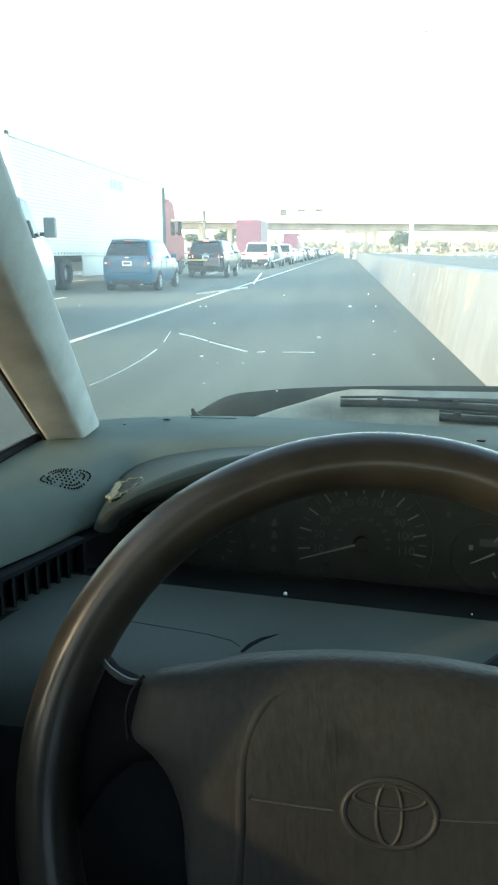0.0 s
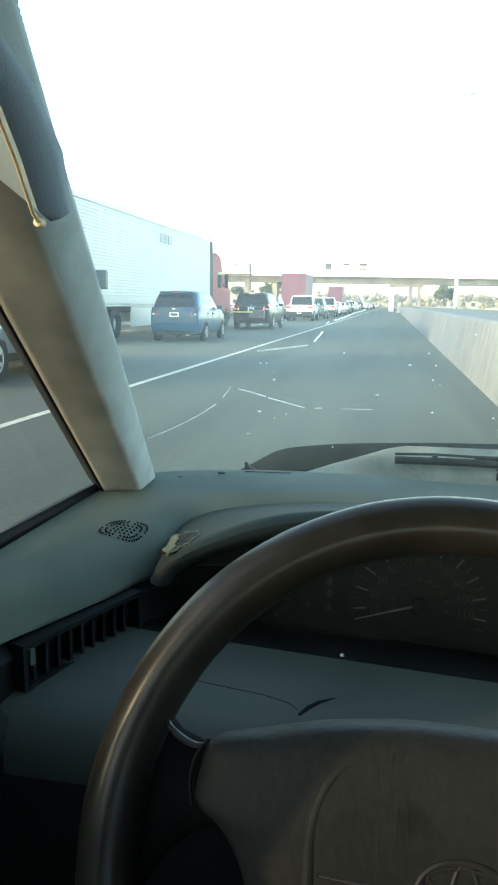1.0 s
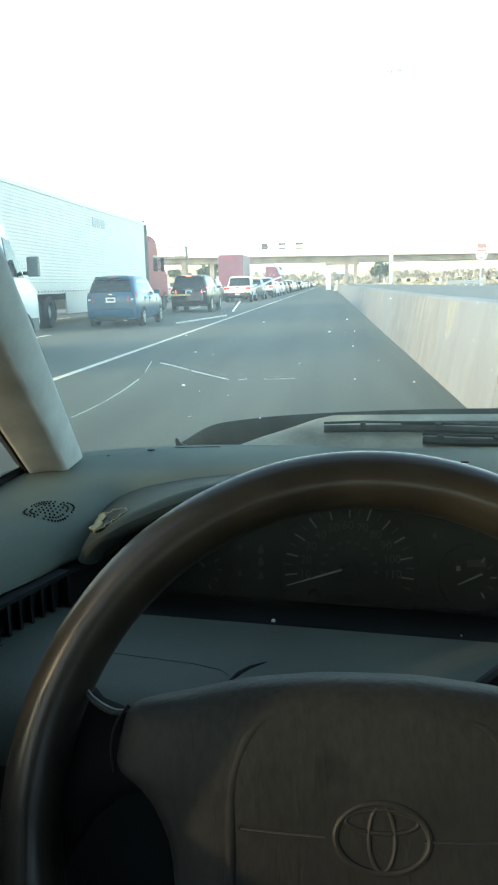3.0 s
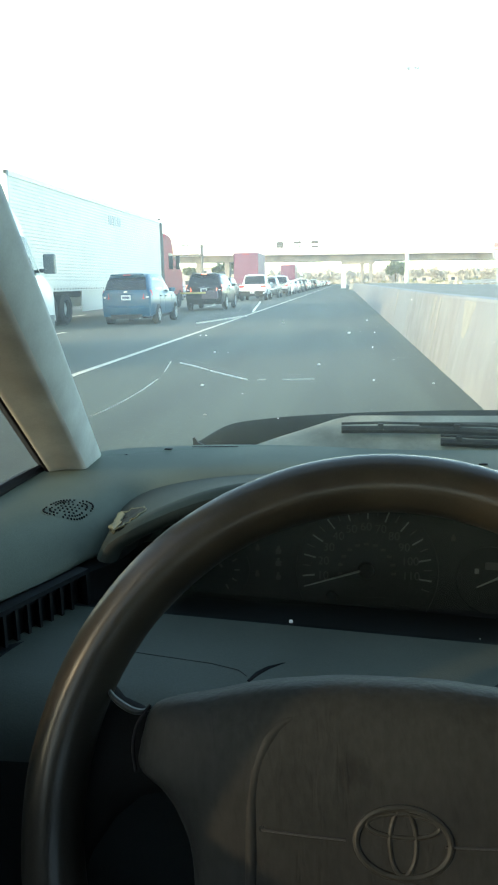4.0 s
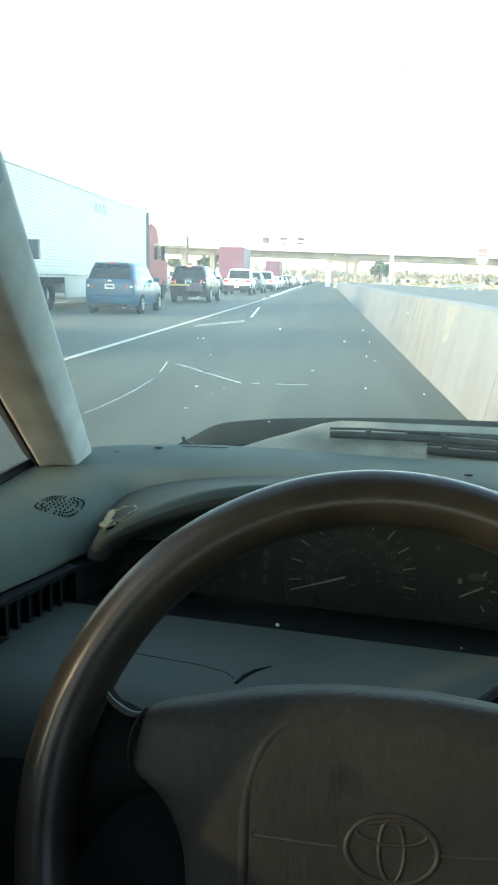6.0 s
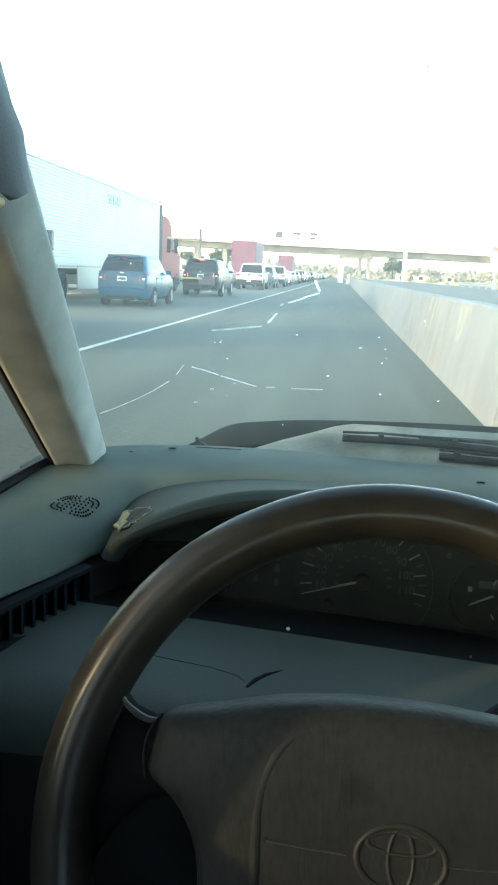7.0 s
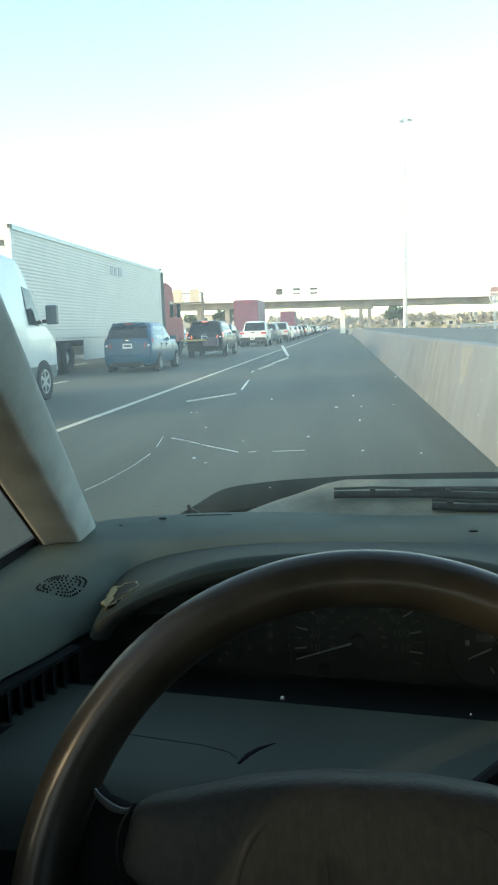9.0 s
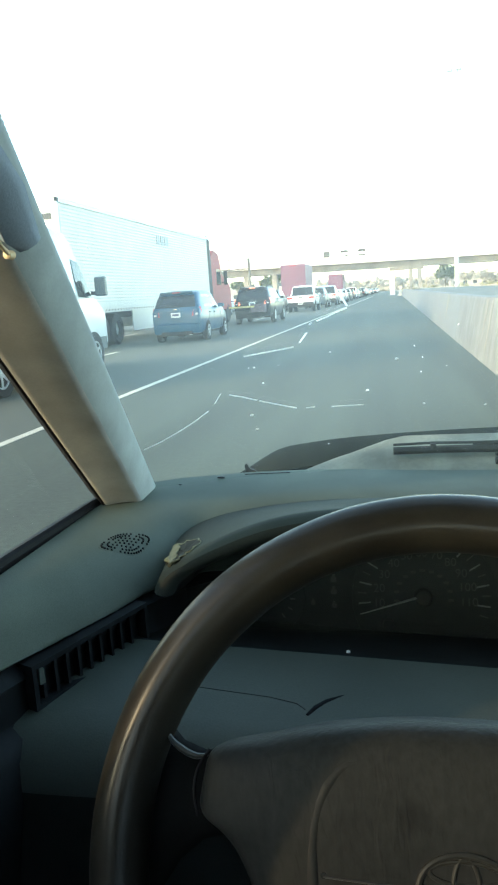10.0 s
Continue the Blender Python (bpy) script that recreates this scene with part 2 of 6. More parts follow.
def wrinkle(m, scale, strength, spot=None, radius=0.01):
    """Adds broad leather wrinkles and one ragged dark stain to a surface."""
    nt = m.node_tree
    b = nt.nodes["Principled BSDF"]
    tc = nt.nodes["Texture Coordinate"]
    mp = nt.nodes.new("ShaderNodeMapping")
    mp.inputs["Scale"].default_value = (1.0, 0.3, 1.0)
    wv = nt.nodes.new("ShaderNodeTexNoise")
    wv.inputs["Scale"].default_value, wv.inputs["Detail"].default_value, wv.inputs["Distortion"].default_value = scale, 2, 1.4
    nt.links.new(tc.outputs["Object"], mp.inputs["Vector"])
    nt.links.new(mp.outputs["Vector"], wv.inputs["Vector"])
    bp = nt.nodes.new("ShaderNodeBump")
    bp.inputs["Strength"].default_value, bp.inputs["Distance"].default_value = strength, 0.0016
    nt.links.new(wv.outputs["Fac"], bp.inputs["Height"])
    if b.inputs["Normal"].links:
        nt.links.new(b.inputs["Normal"].links[0].from_socket, bp.inputs["Normal"])
    nt.links.new(bp.outputs["Normal"], b.inputs["Normal"])
    if spot:
        ds = nt.nodes.new("ShaderNodeVectorMath")
        ds.operation = "DISTANCE"
        ds.inputs[1].default_value = spot
        nt.links.new(tc.outputs["Object"], ds.inputs[0])
        ad = nt.nodes.new("ShaderNodeMath")
        ad.operation, ad.inputs[1].default_value = "MULTIPLY_ADD", radius * 1.2
        nt.links.new(wv.outputs["Fac"], ad.inputs[0])
        nt.links.new(ds.outputs["Value"], ad.inputs[2])
        mr = nt.nodes.new("ShaderNodeMapRange")
        mr.inputs["From Min"].default_value, mr.inputs["From Max"].default_value = radius * 0.9, radius * 1.7
        mr.inputs["To Min"].default_value, mr.inputs["To Max"].default_value = 0.55, 1.0
        nt.links.new(ad.outputs[0], mr.inputs["Value"])
        mx = nt.nodes.new("ShaderNodeMix")
        mx.data_type, mx.blend_type = "RGBA", "MULTIPLY"
        mx.inputs["Factor"].default_value = 1.0
        nt.links.new(b.inputs["Base Color"].links[0].from_socket, mx.inputs["A"])
        nt.links.new(mr.outputs["Result"], mx.inputs["B"])
        nt.links.new(mx.outputs["Result"], b.inputs["Base Color"])
    return m


wrinkle(M_PAD, 120, 0.26, (-0.0205, 0.0295, 0.02), 0.009)
M_LEATHER.node_tree.nodes["Principled BSDF"].inputs["Coat Roughness"].default_value = 0.25
M_LEATHER.node_tree.nodes["Principled BSDF"].inputs["Coat IOR"].default_value = 1.36
# spoke colour sunk almost to black, as the spokes sit in shade
M_SPOKE = mat("shaded_spoke_vinyl", (0.0045, 0.005, 0.005), 0.7, vary=0.2, scale=30, bump=0.2, bscale=900, spec=0.08)
M_EMBLEM = mat("embossed_vinyl", (0.02, 0.021, 0.0196), 0.5, vary=0.1, scale=18, spec=0.15)
M_FACE = mat("dial_black", (0.0085, 0.0102, 0.0115), 0.5, vary=0.15, scale=20, spec=0.15)
M_INK = mat("dial_print", (0.19, 0.2, 0.2), 0.6, vary=0.08)
M_INK_DIM = mat("dial_print_dim", (0.045, 0.046, 0.046), 0.6, vary=0.08)
M_NEEDLE = mat("needle_white", (0.3, 0.3, 0.29), 0.5, vary=0.05)
M_VISOR = mat("visor_fabric", (0.13, 0.16, 0.19), 0.85, vary=0.1, scale=12, bump=0.3, bscale=600)
M_VISOR_EDGE = mat("visor_edge_trim", (0.55, 0.43, 0.26), 0.6, vary=0.1)
M_RUBBER = mat("window_rubber", (0.008, 0.008, 0.009), 0.7, vary=0.2, spec=0.08)
M_FOAM = mat("torn_yellow_foam", (0.1, 0.108, 0.066), 0.9, vary=0.3, scale=60, bump=0.6, bscale=300)
M_CRACK = glass_mat("crack_glint", (0.9, 0.9, 0.9), 0.75, 0.06, (1.0, 0.97, 0.9))
M_GLASS = glass_mat("dusty_windshield", (0.86, 0.93, 0.88), 0.11, 0.02, (0.56, 0.575, 0.49), haze_ramp=True)
M_SIDEGLASS = glass_mat("side_glass", (0.6, 0.64, 0.63), 0.006, 0.03)
M_VENT = mat("vent_plastic", (0.0095, 0.0112, 0.0125), 0.5, vary=0.15, scale=20, spec=0.15)
M_GREYTRIM = mat("grey_trim", (0.016, 0.02, 0.021), 0.5, vary=0.1, scale=30, spec=0.4)
M_SEAM = mat("worn_vinyl_dark", (0.013, 0.013, 0.012), 0.6, vary=0.2, scale=60)
M_INK_DARK = mat("dial_print_faint", (0.03, 0.027, 0.025), 0.6, vary=0.08)
M_GRIT = mat("pale_grit", (0.32, 0.31, 0.28), 0.8, vary=0.3, scale=20)
M_BANK = mat("grey_paved_slope", (0.085, 0.08, 0.068), 0.9, vary=0.2, scale=0.3, fine=0.1)
# black back slope of the shelf, lifted to carry the lens veil
M_LEDGE = mat("veiled_black_ledge", (0.01, 0.012, 0.012), 0.75, vary=0.3, scale=25, spec=0.1)
# knee panel colour lowered for the deep shadow under the shelf
M_BOLSTER = mat("shaded_knee_plastic", (0.016, 0.02, 0.019), 0.7, vary=0.2, scale=9, bump=0.3, bscale=700, spec=0.1)
M_LENS = glass_mat("cluster_lens", (0.6, 0.62, 0.62), 0.038, 0.02, rough=0.08, film="ShaderNodeBsdfDiffuse")
M_HEADLINER = mat("headliner", (0.15, 0.15, 0.14), 0.95, vary=0.08, spec=0.1)
M_CARBODY = mat("own_car_paint", (0.4, 0.38, 0.33), 0.4, 0.3, vary=0.08, coat=0.5)
M_COWL = mat("cowl_plastic", (0.006, 0.0095, 0.0082), 0.6, vary=0.5, scale=15, spec=0.1)
M_COWL_PALE = mat("pale_cowl_panel", (0.135, 0.14, 0.112), 0.75, vary=0.35, scale=12, spec=0.1)
M_WIPER = mat("dusty_wiper_rubber", (0.018, 0.02, 0.018), 0.75, vary=0.5, scale=45, spec=0.15)
M_LEAFLET = mat("dry_leaf", (0.03, 0.032, 0.028), 0.8, vary=0.2)


# ---- mesh helpers ----
def part(name, bm, material, parent=None, label="", smooth=True, kind="", bevel=0.0, angle=35):
    bmesh.ops.recalc_face_normals(bm, faces=bm.faces)
    me = bpy.data.meshes.new(name)
    bm.to_mesh(me)
    bm.free()
    me.materials.append(material)
    if smooth:
        me.shade_smooth()
        me.set_sharp_from_angle(angle=radians(angle))
    ob = new(name, me)
    ob.parent = parent
    if bevel:
        md = ob.modifiers.new("bevel", "BEVEL")
        md.width, md.segments, md.limit_method = bevel, 2, "ANGLE"
    return tagged(ob, label, kind=kind)


def thing(name, m, label, category, group="", kind=""):
    ob = new(name)
    ob.empty_display_size = 0.1
    ob.matrix_world = m
    return tagged(ob, label, category, group, kind)


def box(bm, x0, x1, y0, y1, z0, z1, m=None):
    vs = [bm.verts.new((x, y, z)) for x in (x0, x1) for y in (y0, y1) for z in (z0, z1)]
    for f in ((0, 1, 3, 2), (4, 6, 7, 5), (0, 4, 5, 1), (2, 3, 7, 6), (0, 2, 6, 4), (1, 5, 7, 3)):
        bm.faces.new([vs[i] for i in f])
    if m is not None:
        bmesh.ops.transform(bm, matrix=m, verts=vs)
    return bm


def boxes(*sizes):
    bm = bmesh.new()
    for s in sizes:
        box(bm, *s)
    return bm


def loft(rings, closed=True, caps=True, bm=None):
    """Skins a row of rings of equally many points."""
    bm = bm or bmesh.new()
    rows = [[bm.verts.new(p) for p in ring] for ring in rings]
    n = len(rows[0])
    for a, b in zip(rows, rows[1:]):
        for i in range(n if closed else n - 1):
            j = (i + 1) % n
            bm.faces.new((a[i], a[j], b[j], b[i]))
    if caps and closed:
        bm.faces.new(rows[0][::-1])
        bm.faces.new(rows[-1])
    return bm


def tube(path, r, seg=8, bm=None, flat=1.0):
    """A round bar along points; r may be one radius or one for each point."""
    path = [Vector(p) for p in path]
    rings = []
    for i, p in enumerate(path):
        d = (path[min(i + 1, len(path) - 1)] - path[max(i - 1, 0)]).normalized()
        a = d.orthogonal().normalized() if abs(d.z) > 0.95 else d.cross(Vector((0, 0, 1))).normalized()
        b = d.cross(a)
        rr = r[i] if isinstance(r, (list, tuple)) else r
        rings.append([p + rr * (math.cos(t) * a + flat * math.sin(t) * b) for t in (2 * math.pi * k / seg for k in range(seg))])
    return loft(rings, bm=bm)


def lathe(profile, seg=24, axis="X", bm=None, at=(0, 0, 0)):
    """Turns (radius, along) points about an axis."""
    rings = []
    for k in range(seg):
        t = 2 * math.pi * k / seg
        c, s = math.cos(t), math.sin(t)
        ring = []
        for r, h in profile:
            p = {"X": (h, r * c, r * s), "Y": (r * c, h, r * s), "Z": (r * c, r * s, h)}[axis]
            ring.append((p[0] + at[0], p[1] + at[1], p[2] + at[2]))
        rings.append(ring)
    rings.append(rings[0])
    bm = loft(rings, closed=False, bm=bm)
    bmesh.ops.remove_doubles(bm, verts=bm.verts, dist=1e-5)
    return bm


def prism(outline, place, depth, bm=None):
    """A plate: an outline of (u, v) points, thickness depth along w; place maps (u, v, w) to a point."""
    a = [place(u, v, 0.0) for u, v in outline]
    b = [place(u, v, depth) for u, v in outline]
    return loft([a, b], bm=bm)


def smoothstep(a, b, x):
    t = max(0.0, min(1.0, (x - a) / (b - a)))
    return t * t * (3 - 2 * t)


def lerp_curve(points, n):
    """n points evenly along a Catmull-Rom curve through the points."""
    ps = [Vector(p) for p in points]
    ps = [2 * ps[0] - ps[1]] + ps + [2 * ps[-1] - ps[-2]]
    out = []
    for k in range(n):
        f = k / (n - 1) * (len(ps) - 3)
        i = min(int(f), len(ps) - 4)
        t = f - i
        p0, p1, p2, p3 = ps[i:i + 4]
        out.append(0.5 * (2 * p1 + (p2 - p0) * t + (2 * p0 - 5 * p1 + 4 * p2 - p3) * t * t + (3 * p1 - p0 - 3 * p2 + p3) * t ** 3))
    return out


# ---- the road and its borders ----
def sheet(name, x0, x1, y0, y1, z, material, nx=2, ny=2, label="", category="", relief=0.0):
    bm = bmesh.new()
    rows = []
    for j in range(ny + 1):
        y = y0 + (y1 - y0) * j / ny
        rows.append([(x0 + (x1 - x0) * i / nx, y, z + relief * noise.noise((i * 0.7, j * 0.3, z))) for i in range(nx + 1)])
    return tagged(part(name, loft(rows, closed=False, bm=bm), material), label, category, kind="structure")


LINE_X = -3.72          # solid line at the shoulder's edge
LANES = (-7.5, -11.2, -14.9)
sheet("ground", -900, 900, -300, 2500, -0.06, M_DIRT, 40, 60, "dry sandy ground out to the horizon", "ground")
sheet("road", -19.0, LINE_X, -40, 420, 0.0, M_ASPHALT, 4, 60, "grey asphalt highway lanes", "road")
sheet("pavement", LINE_X, 1.6, -40, 420, 0.0, M_SHOULDER, 4, 60, "dark worn asphalt shoulder", "shoulder")

shoulder_line = part("road_marking", boxes((LINE_X - 0.055, LINE_X + 0.055, -40, 400, -0.02, 0.004)), M_LINE, smooth=False)
tagged(shoulder_line, "solid white line painted along the shoulder", "road line", kind="structure")
for lx in LANES:
    bm = bmesh.new()
    for k in range(24):
        box(bm, lx - 0.06, lx + 0.06, -20 + k * 12.2, -17 + k * 12.2, -0.02, 0.004)
    tagged(part("road_marking", bm, M_LINE, smooth=False), "dashed white lane line on grey asphalt", "road line", kind="structure")
tagged(part("road_marking", boxes((-18.6, -18.46, -40, 400, -0.02, 0.004)), M_LINE, smooth=False), "solid line at the far edge of the road", "road line", kind="structure")

# bright grit and litter lying on the shoulder
grit = bmesh.new()
rg = random.Random(4)
for k in range(14):
    x, y = rg.uniform(-3.5, 1.2), 3.2 + 22 * rg.random() ** 1.7
    s = rg.uniform(0.006, 0.014)
    box(grit, -s, s, -s * 0.8, s * 0.8, 0, s * 0.6, pose(x, y, 0.001, 0, 0, rg.uniform(0, 180)))
tagged(part("gravel", grit, M_GRIT, smooth=False), "pale grit and litter scattered on the shoulder", "grit", kind="stuff")

# the concrete wall beside the shoulder: cast panels with open joints, a battered face
WALL_FOOT, WALL_TOP, WALL_H = 1.31, 1.50, 0.98
barrier = thing("barrier", pose(0, 0, 0), "tan weathered concrete retaining wall along the shoulder", "concrete wall", kind="structure")
y = -12.0
while y < 118:
    ln = 3.65
    h = WALL_H + 0.02 * noise.noise((y * 0.1, 0, 0))
    prof = [(WALL_FOOT, 0.0), (WALL_FOOT + 0.012, 0.1), (WALL_TOP - 0.02, h - 0.03), (WALL_TOP, h), (WALL_TOP + 0.2, h), (WALL_TOP + 0.22, 0.0)]
    g = 0.008
    part("panel", loft([[(x, y + g, z) for x, z in prof], [(x, y + ln - g, z) for x, z in prof]]), M_WALL_STAINED if 11.5 < y + 1.8 < 16.5 else M_WALL, barrier, smooth=False)
    y += ln


def on_wall(yy, z):
    return WALL_FOOT + 0.012 + (WALL_TOP - 0.032 - WALL_FOOT) * (z - 0.1) / (WALL_H - 0.13)


def streak(y0, w, z0, z1, seed, material=M_STREAK):
    """A ragged pale run down the wall's face."""
    rows = []
    for k in range(13):
        z = z1 + (z0 - z1) * k / 12
        t = k / 12
        hw = w * (1 - 0.75 * t ** 1.6) / 2
        c = y0 + 0.05 * noise.noise((seed, t * 3, 0.5))
        a, b = c - hw * (1 + 0.35 * noise.noise((seed, t * 9, 1.5))), c + hw * (1 + 0.35 * noise.noise((seed, t * 9, 7.5)))
        rows.append([(on_wall(a, z) - 0.004, a, z), (on_wall(b, z) - 0.004, b, z), (on_wall(b, z) + 0.004, b, z), (on_wall(a, z) + 0.004, a, z)])
    return part("pale_streak", loft(rows), material, barrier, "pale streak down the wall", smooth=False)


streak(9.15, 0.75, 0.52, 0.945, 3)
streak(11.85, 0.22, 0.12, 0.945, 9)
streak(12.5, 0.3, 0.42, 0.945, 14)
streak(21.0, 0.5, 0.3, 0.945, 21)
part("joint_filler", boxes((WALL_TOP + 0.02, WALL_TOP + 0.18, -12, 118, 0.0, WALL_H - 0.04)), M_CONC_DARK, barrier, smooth=False)

# raised ground behind the wall
bank = bmesh.new()
rows = []
for j in range(60):
    yy = -20 + j * 4.5
    row = []
    for i, xx in enumerate((1.7, 3.0, 6.0, 10.0, 16.0, 26.0, 45.0, 90.0)):
        hh = 0.955 - 0.42 * smoothstep(2, 20, xx) + 0.05 * smoothstep(2, 5, xx) * noise.noise((xx * 0.2, yy * 0.1, 3))
        hh *= 1 - 0.8 * smoothstep(130, 200, yy)
        row.append((xx, yy, hh))
    rows.append(row)
tagged(part("embankment", loft(rows, closed=False, bm=bank), M_BANK), "grey paved slope behind the wall", "embankment", kind="structure")

# overpass
OY = 140.0
overpass = thing("overpass", pose(0, OY, 0), "pale concrete highway overpass on square piers", "bridge")


def deck_z(x):
    return 5.0 - 0.0115 * x


def deck_bar(name, y0, y1, z0, z1, material, label=""):
    rows = [[(x, y0, deck_z(x) + z0), (x, y1, deck_z(x) + z0), (x, y1, deck_z(x) + z1), (x, y0, deck_z(x) + z1)] for x in range(-150, 171, 8)]
    return part(name, loft(rows), material, overpass, label, smooth=False)


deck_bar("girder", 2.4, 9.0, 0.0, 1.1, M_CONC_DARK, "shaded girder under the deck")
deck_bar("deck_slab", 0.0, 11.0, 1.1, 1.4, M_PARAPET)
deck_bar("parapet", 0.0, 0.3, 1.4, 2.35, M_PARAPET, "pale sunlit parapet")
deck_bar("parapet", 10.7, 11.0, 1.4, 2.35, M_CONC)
deck_bar("rail", 0.1, 0.18, 2.68, 2.79, M_GANTRY, "steel rail on the parapet")
for k in range(60):
    x = -118 + k * 4.0
    part("rail_post", boxes((x - 0.05, x + 0.05, 0.1, 0.18, deck_z(x) + 2.3, deck_z(x) + 2.7)), M_GANTRY, overpass, smooth=False)
# first pier takes the sunlit tone, the others the shaded one
for x, w in ((-0.1, 0.95), (3.3, 0.7), (4.9, 0.7), (-22.0, 0.9), (-27.5, 0.9), (-34, 0.9), (33, 0.9), (54, 0.9), (-60, .9)):
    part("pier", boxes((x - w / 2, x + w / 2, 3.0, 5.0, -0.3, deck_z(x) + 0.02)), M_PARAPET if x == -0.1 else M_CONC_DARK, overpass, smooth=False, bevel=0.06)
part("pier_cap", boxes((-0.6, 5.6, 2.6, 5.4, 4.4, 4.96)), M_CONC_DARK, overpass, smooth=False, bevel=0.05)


# ---- vehicles ----
def wheel_set(parent, xs, ys, r, w, spokes=5, rim_mat=M_RIM):
    """Wheels with a tyre, a dished rim and spokes at each place."""
    for x in xs:
        s = 1 if x > 0 else -1
        for yy in ys:
            wh = part("wheel", lathe([(0.02, -w / 2), (r * 0.6, -w / 2), (r * 0.93, -w / 2), (r, -w * 0.36), (r, w * 0.36), (r * 0.93, w / 2), (r * 0.66, w / 2), (r * 0.62, w * 0.4), (r * 0.62, -w * 0.4)], 22), M_TYRE, parent, "black rubber tyre")
            wh.location = (x - s * w / 2, yy, r)
            rim = lathe([(0.0, 0.49 * w), (r * 0.13, 0.49 * w), (r * 0.15, 0.45 * w), (r * 0.15, 0.2 * w)], 12)
            lathe([(r * 0.66, 0.5 * w), (r * 0.6, 0.5 * w), (r * 0.56, 0.2 * w), (r * 0.56, 0.0)], 22, bm=rim)
            for k in range(spokes):
                a = 2 * math.pi * k / spokes
                box(rim, 0.3 * w, 0.475 * w, -r * 0.075, r * 0.075, r * 0.1, r * 0.6, pose(0, 0, 0, math.degrees(a), 0, 0))
            ob = part("rim", rim, rim_mat, wh, "bright alloy rim")
            if s < 0:
                ob.rotation_euler = (0, 0, math.pi)


def body_shell(stations, crown=0.03):
    """Skins a car body. Each station: y, half width, sill z, belt z, half width of the roof, roof z."""
    rings = []
    for y, w, zb, zs, wr, zr in stations:
        mid = zb + (zs - zb) * 0.55
        half = [(0.0, zb), (w * 0.8, zb), (w * 0.96, zb + 0.06), (w, zb + 0.2 * (zs - zb) + 0.03), (w * 1.0, mid), (w * 0.985, zs - 0.05), (w * 0.955, zs)]
        half += [(wr + (w * 0.955 - wr) * 0.5, zs + (zr - zs) * 0.5), (wr, zr - 0.05 * (zr > zs + 0.1)), (wr * 0.9, zr), (wr * 0.5, zr + crown), (0.0, zr + crown * 1.2)]
        rings.append([(x, y, z) for x, z in half] + [(-x, y, z) for x, z in half[-2:0:-1]])
    return loft(rings)


def on_flank(stations, y, v, out=0.006):
    """A point of the glass band at y: v is 0 at the belt and 1 at the roof's edge."""
    for a, b in zip(stations, stations[1:]):
        if a[0] <= y <= b[0]:
            t = (y - a[0]) / (b[0] - a[0] + 1e-9)
            s = [p + (q - p) * t for p, q in zip(a, b)]
            x = s[1] * 0.955 + (s[4] - s[1] * 0.955) * v
            return x + out, y, s[3] + (s[5] - 0.05 - s[3]) * v
    raise ValueError(y)


def flank_pane(name, stations, corners, parent, material=M_CARGLASS, label="", out=0.007):
    """A side window on both flanks; corners as (y, v)."""
    for s in (1, -1):
        ring = [on_flank(stations, y, v, out) for y, v in corners]
        inner = [(x - 0.03, y, z) for x, y, z in ring]
        part(name, loft([[(s * x, y, z) for x, y, z in ring], [(s * x, y, z) for x, y, z in inner]]), material, parent, label, smooth=False)


def plate(parent, y, z, x=0.0, w=0.31, h=0.155):
    p = part("number_plate", boxes((x - w / 2, x + w / 2, y - 0.012, y, z - h / 2, z + h / 2)), M_PLATE, parent, "pale number plate", smooth=False)
    part("plate_bar", boxes((x - w * 0.36, x + w * 0.36, y - 0.016, y - 0.012, z - h * 0.2, z + h * 0.22)), M_PLATE_INK, p, smooth=False)


def mirror(parent, x, y, z, material, w=0.2, h=0.13):
    for s in (1, -1):
        bm = bmesh.new()
        rings = [[(s * (x + (w if k else 0) * 1.0), y + dy, z + dz) for dy, dz in ((-0.07, -h / 2), (0.03, -h / 2 + 0.02), (0.06, 0), (0.03, h / 2 - 0.02), (-0.07, h / 2))] for k in (0, 1)]
        loft(rings, bm=bm)
        part("side_mirror", bm, material, parent, "side mirror", smooth=False, bevel=0.015)


def seams(parent, stations, ys, z0):
    """Door gaps on both flanks."""
    for s in (1, -1):
        for y in ys:
            bm = bmesh.new()
            w = on_flank(stations, y, 0.0, 0)[0] / 0.955
            zs = on_flank(stations, y, 0.0, 0)[2]
            box(bm, s * (w * 0.97), s * (w + 0.002), y - 0.004, y + 0.004, z0, zs - 0.06)
            part("door_gap", bm, M_TRIM, parent, smooth=False)
        for y in ys[:-1]:
            w = on_flank(stations, y, 0.0, 0)[0] / 0.955
            zs = on_flank(stations, y, 0.0, 0)[2]
            part("door_handle", boxes((s * (w * 0.97), s * (w + 0.02), y + 0.07, y + 0.24, zs - 0.13, zs - 0.1)), M_TRIM, parent, smooth=False)


def arches(parent, xs, ys, r):
    """Dark wheel housings round each wheel."""
    for x in xs:
        s = 1 if x > 0 else -1
        for yy in ys:
            bm = lathe([(0.0, -0.12), (r * 1.14, -0.12), (r * 1.14, 0.004), (0.0, 0.004)], 24)
            ob = part("wheel_arch", bm, M_TRIM, parent)
            ob.location = (x, yy, r * 1.02)
            if s < 0:
                ob.rotation_euler = (0, 0, math.pi)


